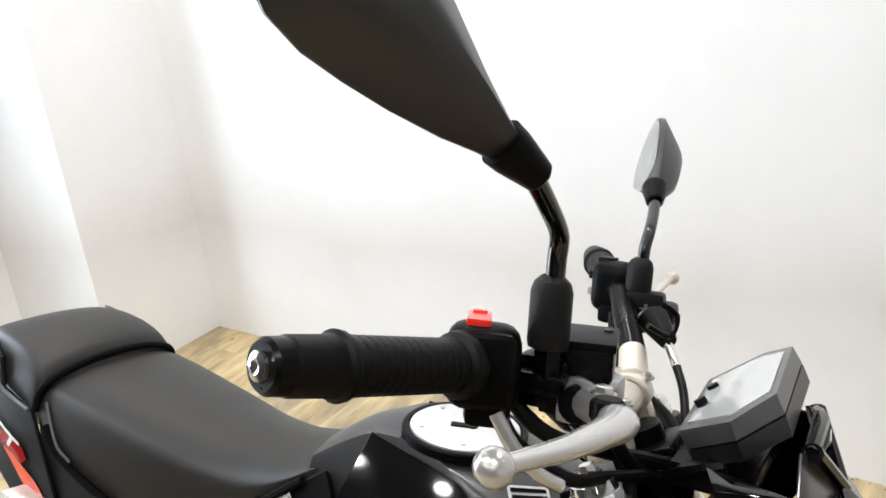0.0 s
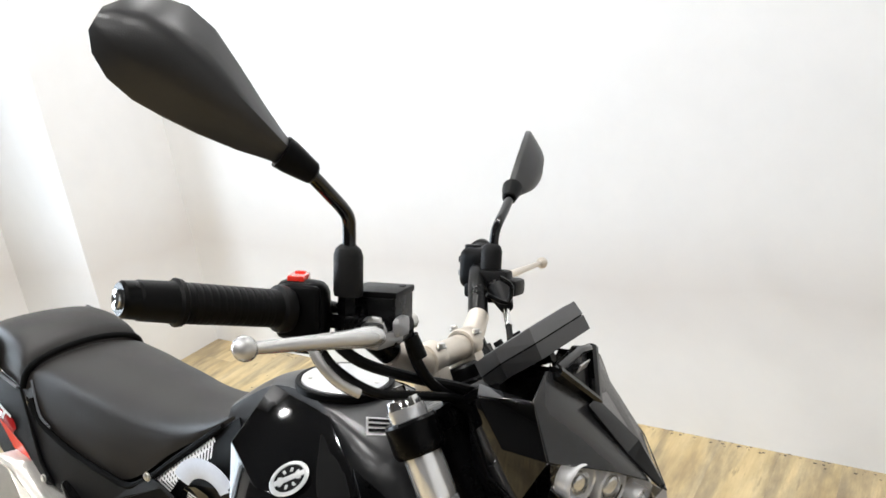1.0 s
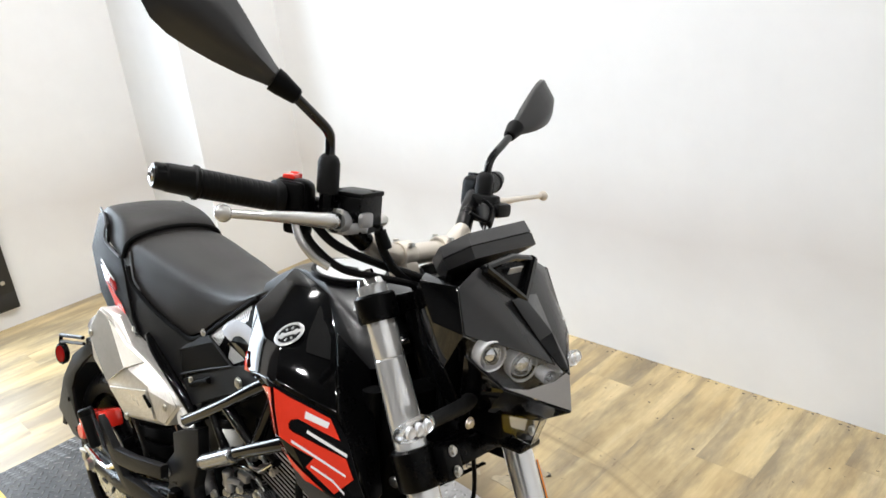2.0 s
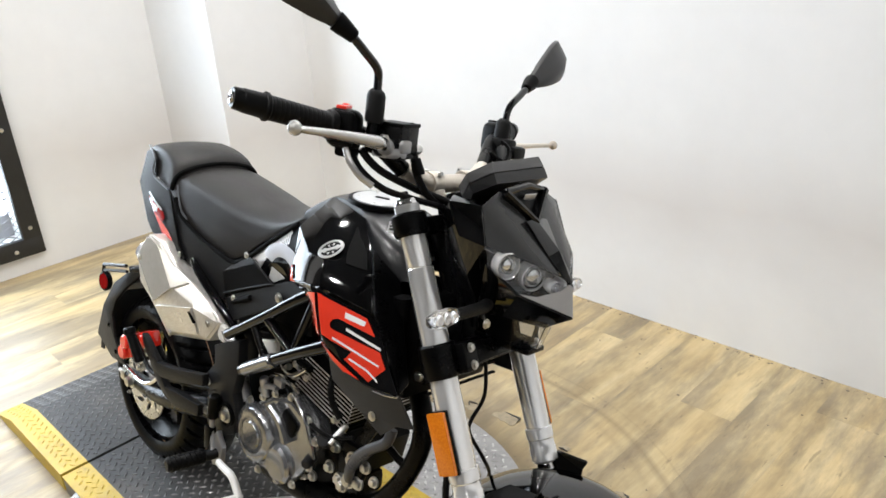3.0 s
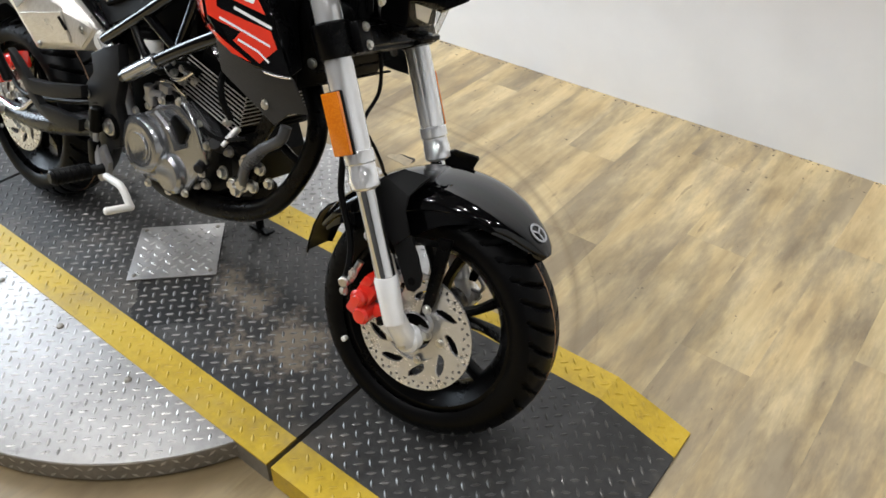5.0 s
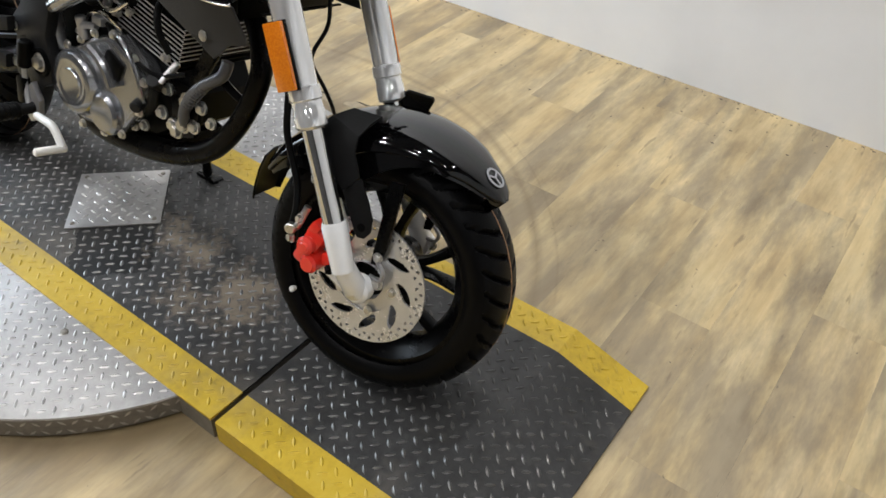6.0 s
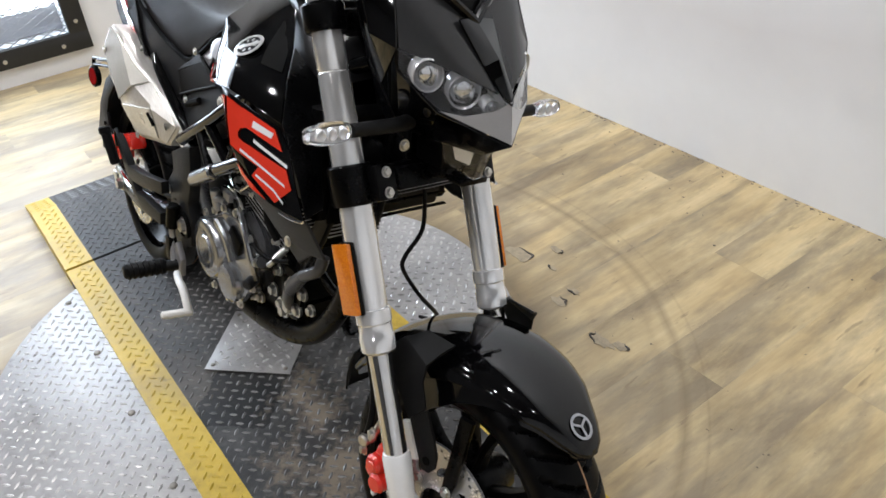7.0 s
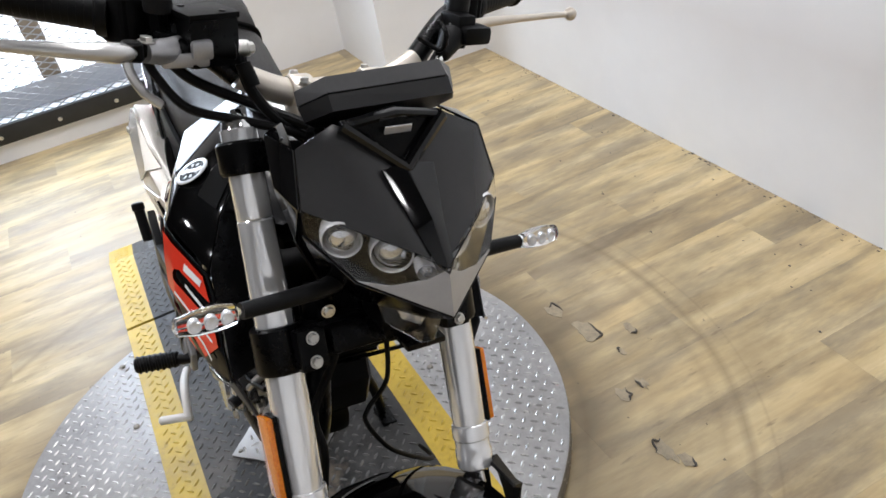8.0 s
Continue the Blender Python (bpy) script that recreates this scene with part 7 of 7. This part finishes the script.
# hugger behind the rear wheel with its flap
hug_rows = []
for a, r in ((60, 0.300), (85, 0.285), (110, 0.264), (135, 0.252), (158, 0.249), (176, 0.248)):
    ca, sa = math.cos(radians(a)), math.sin(radians(a))
    hug_rows.append([(RX + (r - 0.030) * ca, -0.086, RZ + (r - 0.030) * sa), (RX + r * ca, -0.080, RZ + r * sa), (RX + (r + 0.008) * ca, 0, RZ + (r + 0.008) * sa), (RX + r * ca, 0.080, RZ + r * sa), (RX + (r - 0.030) * ca, 0.086, RZ + (r - 0.030) * sa)])
hug = r_("rear_hugger", polyloft([spline(r, 2) for r in hug_rows], 0.004, 0.0), "cast_grey", "matte black rear mudguard close to the tyre", angle=30)
CHEEK = [(0.030, 0.530), (-0.062, 0.486), (-0.136, 0.440), (-0.200, 0.364), (-0.240, 0.272), (-0.155, 0.232), (-0.095, 0.234), (-0.066, 0.226), (-0.136, 0.292), (-0.150, 0.352), (-0.126, 0.396), (-0.078, 0.438), (0.012, 0.500)]
for sy in (-1, 1):
    r_("hugger_side", slab(CHEEK, 0.008, 0.0025, 2, Matrix.Translation((0, sy * 0.089, 0))), "cast_grey", "matte dark grey mudguard cheek", hug)
for x, z in ((-0.168, 0.318), (-0.128, 0.256)):
    r_("cheek_screw", bolt((x, -0.0935, z), (0, -1, 0), 0.0055, 0.003, 14), "satin_black", "", hug)
for sy in (-1, 1):
    y = lambda v: sy * v
    br = r_("signal_bracket", join(tube([(-0.150, y(0.112), 0.470), (-0.146, y(0.112), 0.489), (-0.030, y(0.108), 0.514)], 0.0045, 8, 1), tube([(-0.146, y(0.112), 0.474), (-0.026, y(0.108), 0.501)], 0.004, 8, 1), box(0.010, y(0.080), 0.515, 0.075, 0.050, 0.016, 0.005, pose(0, 0, 0, 0, -14, 0))), "satin_black", "black slotted bracket with a red reflector")
    c = Vector((-0.122, y(0.118), 0.453))
    bezel = lathe([(-0.004, 0.0), (-0.004, 0.0215), (0.005, 0.0220), (0.008, 0.0185), (0.005, 0.0180)], c, c + Vector((0.25, sy, 0.0)), 28)
    lens_r = lathe([(0.004, 0.0185), (0.008, 0.0165), (0.009, 0.0)], c, c + Vector((0.25, sy, 0.0)), 28)
    for b_ in (bezel, lens_r):
        bmesh.ops.scale(b_, vec=(0.85, 1, 1.15), verts=b_.verts, space=Matrix.Translation(-c))
    r_("reflector_bezel", bezel, "satin_black", "", br)
    r_("red_reflector", lens_r, "dark_red_plastic", "oval red reflector", br)
p_("tail_lamp", box(0.075, 0, 0.735, 0.03, 0.085, 0.030, 0.008, pose(0, 0, 0, 0, 40, 0)), "dark_red_plastic", "red tail lamp")
p_("plate_stub", join(tube([(0.10, 0, 0.60), (0.02, 0, 0.545), (-0.03, 0, 0.51)], 0.018, 12, 4), rod((-0.035, -0.04, 0.53), (-0.02, -0.055, 0.56), 0.011, 14, edge=0.003)), "satin_black", "black tail stub")

# ---- seat and tail ----
def seat_rows(st):
    rows = []
    for x, w, zb, zt, dome in st:
        row = []
        for u in (-1.0, -0.985, -0.93, -0.80, -0.5, 0.0, 0.5, 0.80, 0.93, 0.985, 1.0):
            au = abs(u)
            z = zt - dome * au ** 2.2 - (0 if au < 0.9 else (zt - dome - zb) * {0.93: 0.10, 0.985: 0.55, 1.0: 1.0}[round(au, 3)])
            row.append((x - (0.012 if au > 0.97 else 0), w * (u if au < 0.99 else u * 0.985), z))
        rows.append(row)
    return rows


seat = p_("rider_seat", surface(seat_rows([
    (0.208, 0.098, 0.742, 0.788, 0.020), (0.228, 0.101, 0.728, 0.794, 0.022), (0.250, 0.102, 0.706, 0.793, 0.024), (0.300, 0.101, 0.685, 0.788, 0.027), (0.350, 0.098, 0.669, 0.782, 0.030), (0.400, 0.095, 0.659, 0.775, 0.031),
    (0.440, 0.091, 0.653, 0.769, 0.032), (0.480, 0.086, 0.671, 0.766, 0.032), (0.530, 0.080, 0.707, 0.766, 0.029), (0.585, 0.073, 0.738, 0.776, 0.022), (0.620, 0.066, 0.752, 0.788, 0.014), (0.645, 0.060, 0.762, 0.798, 0.010)]), 0.003, 3), "seat_vinyl", "black vinyl rider seat with a raised back edge", angle=50)
pill = p_("pillion_seat", surface(seat_rows([
    (0.040, 0.060, 0.790, 0.808, 0.003), (0.062, 0.078, 0.784, 0.824, 0.006), (0.105, 0.090, 0.772, 0.833, 0.011), (0.150, 0.096, 0.760, 0.831, 0.015), (0.185, 0.099, 0.752, 0.822, 0.018), (0.205, 0.101, 0.748, 0.808, 0.019), (0.214, 0.101, 0.744, 0.786, 0.019)]), 0.006, 3), "seat_vinyl", "black vinyl passenger pad", angle=50)
gap_line = [(0.206, -0.1015, 0.748), (0.212, -0.097, 0.772), (0.220, -0.080, 0.788), (0.226, -0.045, 0.799), (0.228, 0, 0.803), (0.226, 0.045, 0.799), (0.220, 0.080, 0.788), (0.212, 0.097, 0.772), (0.206, 0.1015, 0.748)]
p_("seat_gap", tube(gap_line, 0.0050, 10, 4), "dark_gap", "dark gap between the two pads", pill)
p_("seat_base", join(box(0.42, 0, 0.690, 0.38, 0.13, 0.05, 0.02), box(0.17, 0, 0.725, 0.22, 0.13, 0.06, 0.02)), "matte_black", "black seat base")
for sy in (-1, 1):
    y = lambda v: sy * v
    p_("seat_lip", tube([(0.228, y(0.103), 0.735), (0.250, y(0.103), 0.703), (0.300, y(0.102), 0.681), (0.350, y(0.099), 0.665), (0.400, y(0.096), 0.655), (0.440, y(0.092), 0.648), (0.480, y(0.087), 0.667), (0.530, y(0.081), 0.703), (0.585, y(0.074), 0.742), (0.612, y(0.068), 0.761)], 0.0048, 8, 3), "dark_gap", "dark lip under the seat", seat)
    # a thin grey tube paints the sheen along the seat's edge
    p_("edge_sheen", tube([(0.226, y(0.0985), 0.762), (0.238, y(0.1015), 0.735), (0.252, y(0.1035), 0.712), (0.275, y(0.1030), 0.700)], 0.0018, 8, 3), "edge_grey", "grey line painting the highlight on the edge", seat)
    cow = {"a": (0.046, y(0.078), 0.806), "b": (0.094, y(0.090), 0.816), "b1": (0.128, y(0.0985), 0.800), "c": (0.134, y(0.101), 0.762), "d": (0.199, y(0.103), 0.744), "e": (0.222, y(0.106), 0.700), "f": (0.250, y(0.109), 0.640), "f1": (0.276, y(0.108), 0.612), "g": (0.236, y(0.108), 0.605), "h": (0.160, y(0.107), 0.615), "i": (0.104, y(0.1060), 0.660), "j": (0.052, y(0.0985), 0.738), "k": (0.160, y(0.110), 0.700)}
    cow_bm = facets(cow, ["a b c j", "b b1 c", "c d k", "j c k i", "d e k", "k e f g", "f f1 g", "i k g h"], 0.005, 0.0015)
    cow_tree = BVHTree.FromBMesh(cow_bm)
    tail = p_("tail_cowl", cow_bm, "grained_black", "matte black tail cowl with red and white decals", angle=14)
    # the cowl edge's highlight, laid on as a grey tube
    p_("edge_piping", tube([(0.078, y(0.087), 0.822), (0.108, y(0.0945), 0.812), (0.128, y(0.1005), 0.797), (0.124, y(0.102), 0.778), (0.135, y(0.103), 0.762), (0.196, y(0.105), 0.747)], 0.0022, 8, 3), "edge_grey", "grey line painting the highlight on the edge", tail)
    decal("red_stripe", [(0.142, 0.6900), (0.172, 0.6590), (0.196, 0.6340), (0.207, 0.6140), (0.230, 0.6170), (0.225, 0.6460), (0.209, 0.6610), (0.182, 0.6740), (0.164, 0.6840)], "red_decal", "red stripe on the cowl", tail, cow_tree, 0.0016)
    decal("dark_red_mark", [(0.112, 0.7180), (0.124, 0.7060), (0.142, 0.6900), (0.164, 0.6840), (0.182, 0.6740), (0.194, 0.6840), (0.186, 0.6970), (0.154, 0.7060)], "dark_red_plastic", "dark red field behind two white marks", tail, cow_tree, 0.0017)
    decal("white_mark", [(0.116, 0.7280), (0.182, 0.7015), (0.180, 0.6980), (0.114, 0.7245)], "white_decal", "", tail, cow_tree, 0.0024)
    for x0, z0 in ((0.136, 0.717), (0.165, 0.705)):
        decal("white_tick", [(x0 - 0.002, z0 + 0.002), (x0 + 0.004, z0), (x0 - 0.005, z0 - 0.013), (x0 - 0.011, z0 - 0.011)], "white_decal", "", tail, cow_tree, 0.0025)
    p_("cowl_screw", bolt((0.262, y(0.1115), 0.622), (0, sy, 0), 0.0048, 0.003, 14), "bolt_zinc", "", tail)
    # the side panel below the seat, with its sunken triangle and lower rail
    pan = {"a": (0.212, y(0.102), 0.735), "b": (0.232, y(0.102), 0.700), "c": (0.252, y(0.100), 0.696), "d": (0.352, y(0.098), 0.662), "e": (0.441, y(0.094), 0.646), "f": (0.492, y(0.092), 0.672), "g": (0.525, y(0.096), 0.668), "h": (0.583, y(0.097), 0.645), "i": (0.422, y(0.099), 0.582), "j": (0.418, y(0.099), 0.566), "k": (0.262, y(0.101), 0.608), "l": (0.224, y(0.103), 0.662), "m": (0.312, y(0.102), 0.632), "n": (0.412, y(0.098), 0.622)}
    side = p_("side_panel", facets(pan, ["a b l", "b c m k l", "c d n m", "d e n", "e f g n", "m n i j k"], 0.004, 0.0015), "grained_black", "matte black side panel under the seat", angle=10)
    p_("panel_recess", facets({"g": (0.521, y(0.093), 0.668), "h": (0.580, y(0.094), 0.644), "i": (0.424, y(0.096), 0.583), "n": (0.414, y(0.095), 0.621)}, ["g h i n"], 0.003), "matte_black", "", side)
    p_("panel_edge", tube([(0.516, y(0.097), 0.672), (0.548, y(0.099), 0.660), (0.584, y(0.100), 0.645), (0.500, y(0.101), 0.613), (0.424, y(0.102), 0.582)], 0.0022, 8, 1), "grained_black", "", side)
    rail = {"a": (0.440, y(0.101), 0.552), "b": (0.424, y(0.100), 0.572), "c": (0.474, y(0.100), 0.597), "d": (0.581, y(0.098), 0.643), "e": (0.668, y(0.100), 0.676), "f": (0.704, y(0.104), 0.682), "g": (0.704, y(0.108), 0.655), "h": (0.686, y(0.104), 0.651), "i": (0.574, y(0.104), 0.594), "j": (0.447, y(0.104), 0.528)}
    p_("side_rail", facets(rail, ["a b c i j", "c d i", "d e h i", "e f g h"], 0.005, 0.0015), "grained_black", "", side, angle=12)
    p_("rail_slot", tube([(0.462, y(0.1045), 0.576), (0.520, y(0.104), 0.601)], 0.0055, 8, 1), "dark_gap", "", side)
    p_("panel_screw", bolt((0.613, y(0.1045), 0.627), (0, sy, 0), 0.0075, 0.004, 14), "bolt_zinc", "", side)
    p_("panel_screw", bolt((0.466, y(0.1065), 0.585), (0, sy, 0), 0.0050, 0.003, 14), "bolt_zinc", "", side)
    p_("panel_screw", bolt((0.302, y(0.1035), 0.616), (0, sy, 0), 0.0055, 0.003, 14), "bolt_zinc", "", side)
    p_("panel_screw", bolt((0.491, y(0.0965), 0.676), (0, sy, 0), 0.0050, 0.003, 14), "bolt_zinc", "", side)
    # striped insert with the pale curved film between seat and tank
    ins = {"a": (0.478, y(0.080), 0.664), "b": (0.600, y(0.058), 0.758), "c": (0.640, y(0.066), 0.778), "d": (0.690, y(0.098), 0.705), "e": (0.672, y(0.092), 0.668), "f": (0.580, y(0.088), 0.638)}
    ins_bm = facets(ins, ["a b c d", "a d e f"], 0.003)
    ins_tree = BVHTree.FromBMesh(ins_bm)
    insert = p_("insert", ins_bm, "matte_black", "dark insert with pale stripes and a bluish film", side, angle=12)
    P0, P1, P2, P3 = Vector((0.478, 0.672, 0)), Vector((0.520, 0.656, 0)), Vector((0.606, 0.741, 0)), Vector((0.593, 0.754, 0))
    for k in range(20):
        t0, t1 = (k + 0.10) / 20, (k + 0.62) / 20
        skew = 0.03
        q = [P0.lerp(P3, t0), P0.lerp(P3, t1), P1.lerp(P2, min(1, t1 + skew)), P1.lerp(P2, min(1, t0 + skew))]
        decal("stripe", [(v_.x, v_.y) for v_ in q], "white_decal", "", insert, ins_tree, 0.0030, False)
    for k in range(6):
        t0, t1 = (k + 0.1) / 6, (k + 0.6) / 6
        A0, A1, B0, B1 = Vector((0.558, 0.650, 0)), Vector((0.566, 0.674, 0)), Vector((0.576, 0.645, 0)), Vector((0.614, 0.664, 0))
        q = [A0.lerp(A1, t0), A0.lerp(A1, t1), B0.lerp(B1, t1), B0.lerp(B1, t0)]
        decal("stripe", [(v_.x, v_.y) for v_ in q], "white_decal", "", insert, ins_tree, 0.0046, False)
    oval = decal("dark_oval", [(0.545, 0.664), (0.560, 0.677), (0.583, 0.683), (0.606, 0.678), (0.622, 0.664), (0.600, 0.648), (0.578, 0.642), (0.552, 0.645)], "gloss_black", "", insert, ins_tree, 0.0036)
    film = []
    for k in range(9):
        a = radians(172 - 20 * k)
        film.append([Vector((0.600 + r_ * 1.15 * math.cos(a), y(0.0925 + bulge), 0.668 + r_ * math.sin(a))) for r_, bulge in ((0.030, 0.0), (0.037, 0.002), (0.048, 0.002), (0.056, 0.0))])
    p_("curved_film", surface(film[1:8], 0.0015, 2), "blue_grey_film", "pale bluish curved film", insert)
p_("battery_box", join(box(0.48, 0, 0.615, 0.40, 0.16, 0.11, 0.02), box(0.32, 0, 0.65, 0.20, 0.16, 0.10, 0.02)), "matte_black", "black battery box under the seat")
p_("side_stand", join(tube([(0.56, 0.12, 0.30), (0.54, 0.19, 0.14), (0.53, 0.215, 0.055)], 0.010, 12, 4), box(0.53, 0.222, 0.046, 0.06, 0.03, 0.008, 0.003)), "satin_black", "black side stand")

# ---- floor planks ----
floor = setting(part("floor", box(1.2, -0.99, -0.055, 6.1, 5.4, 0.1), "dark_gap"), "light tan wood-look vinyl plank floor, worn and scuffed", "floor")
PW, PL = 0.152, 0.92
plank_mesh = {}


def plank(x, y0, y1):
    key = round(y1 - y0, 3)
    if key not in plank_mesh:
        bm = box(0, 0, -0.0025, PW - 0.0002, key - 0.0002, 0.005)
        me = bpy.data.meshes.new("plank")
        bm.to_mesh(me)
        bm.free()
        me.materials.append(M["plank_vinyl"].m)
        plank_mesh[key] = me
    ob = new("plank", plank_mesh[key])
    ob.matrix_world = pose(x, (y0 + y1) / 2, 0)
    ob.parent = floor
    return ob


col = 0
x = REAR_X + PW / 2
while x < FRONT_X:
    y = NEAR_Y - (col * 0.37) % PL
    while y < FAR_Y + 0.12:
        a, b = max(y, NEAR_Y), min(y + PL, FAR_Y + 0.12)
        if b - a > 0.03:
            plank(x, round(a, 3), round(b, 3))
        y += PL
    x += PW
    col += 1

# torn patches in the vinyl and dirt left along the wall
mk("torn_film", (0.29, 0.235, 0.155), 0.55).vary(60, 0.35, 0.4, 0.65, 300, 0.5, 0.0008)
mk("torn_edge", (0.06, 0.05, 0.04), 0.6).vary(80, 0.3)
rng = random.Random(11)
for tx, ty, tr in ((0.535, 0.778, 0.042), (0.432, 0.759, 0.030), (0.590, 0.861, 0.020), (0.746, 0.723, 0.026), (0.906, 0.697, 0.032), (0.741, 0.774, 0.018), (0.949, 0.716, 0.022), (0.64, 0.80, 0.014)):
    n = 15
    rad_ = [tr * rng.uniform(0.55, 1.1) for _ in range(n)]
    flat_pts = [(tx + r * math.cos(2 * math.pi * k / n) * 1.15, ty + r * math.sin(2 * math.pi * k / n) * 0.62) for k, r in enumerate(rad_)]
    bm = bmesh.new()
    bm.faces.new([bm.verts.new((px, py, 0.0006)) for px, py in flat_pts])
    ex = bmesh.ops.extrude_face_region(bm, geom=bm.faces[:])
    bmesh.ops.translate(bm, vec=(0, 0, 0.0008), verts=[v for v in ex["geom"] if isinstance(v, bmesh.types.BMVert)])
    tp = part("torn_patch", bm, "torn_film", floor)
    k0 = rng.randrange(n)
    curl = [(flat_pts[(k0 + j) % n][0], flat_pts[(k0 + j) % n][1], 0.0022 + 0.0012 * math.sin(j * 0.9)) for j in range(6)]
    part("torn_lip", tube(curl, [0.0004, 0.0018, 0.0030, 0.0022, 0.0018, 0.0004], 7, 3), "torn_edge", tp)
bm = bmesh.new()
for k in range(420):
    wx = rng.uniform(-1.1, 3.4)
    wy = FAR_Y + (wx + 1.24) * math.tan(radians(0.3)) - abs(rng.gauss(0, 0.014)) - 0.003
    if rng.random() < 0.25:
        wy -= rng.uniform(0, 0.35)
    sz = rng.uniform(0.0012, 0.0045) * (1.8 if rng.random() < 0.06 else 1.0)
    a0 = rng.uniform(0, 6.28)
    base = [bm.verts.new((wx + sz * (1 + 0.6 * rng.random()) * math.cos(a0 + 1.57 * j), wy + sz * 0.8 * math.sin(a0 + 1.57 * j), 0.0004)) for j in range(4)]
    top = bm.verts.new((wx, wy, 0.0004 + sz * 0.35))
    for j in range(4):
        bm.faces.new((base[j], base[(j + 1) % 4], top))
tagged(part("floor_dirt", bm, "torn_edge", floor, "dark crumbs of dirt along the wall"), kind="stuff")
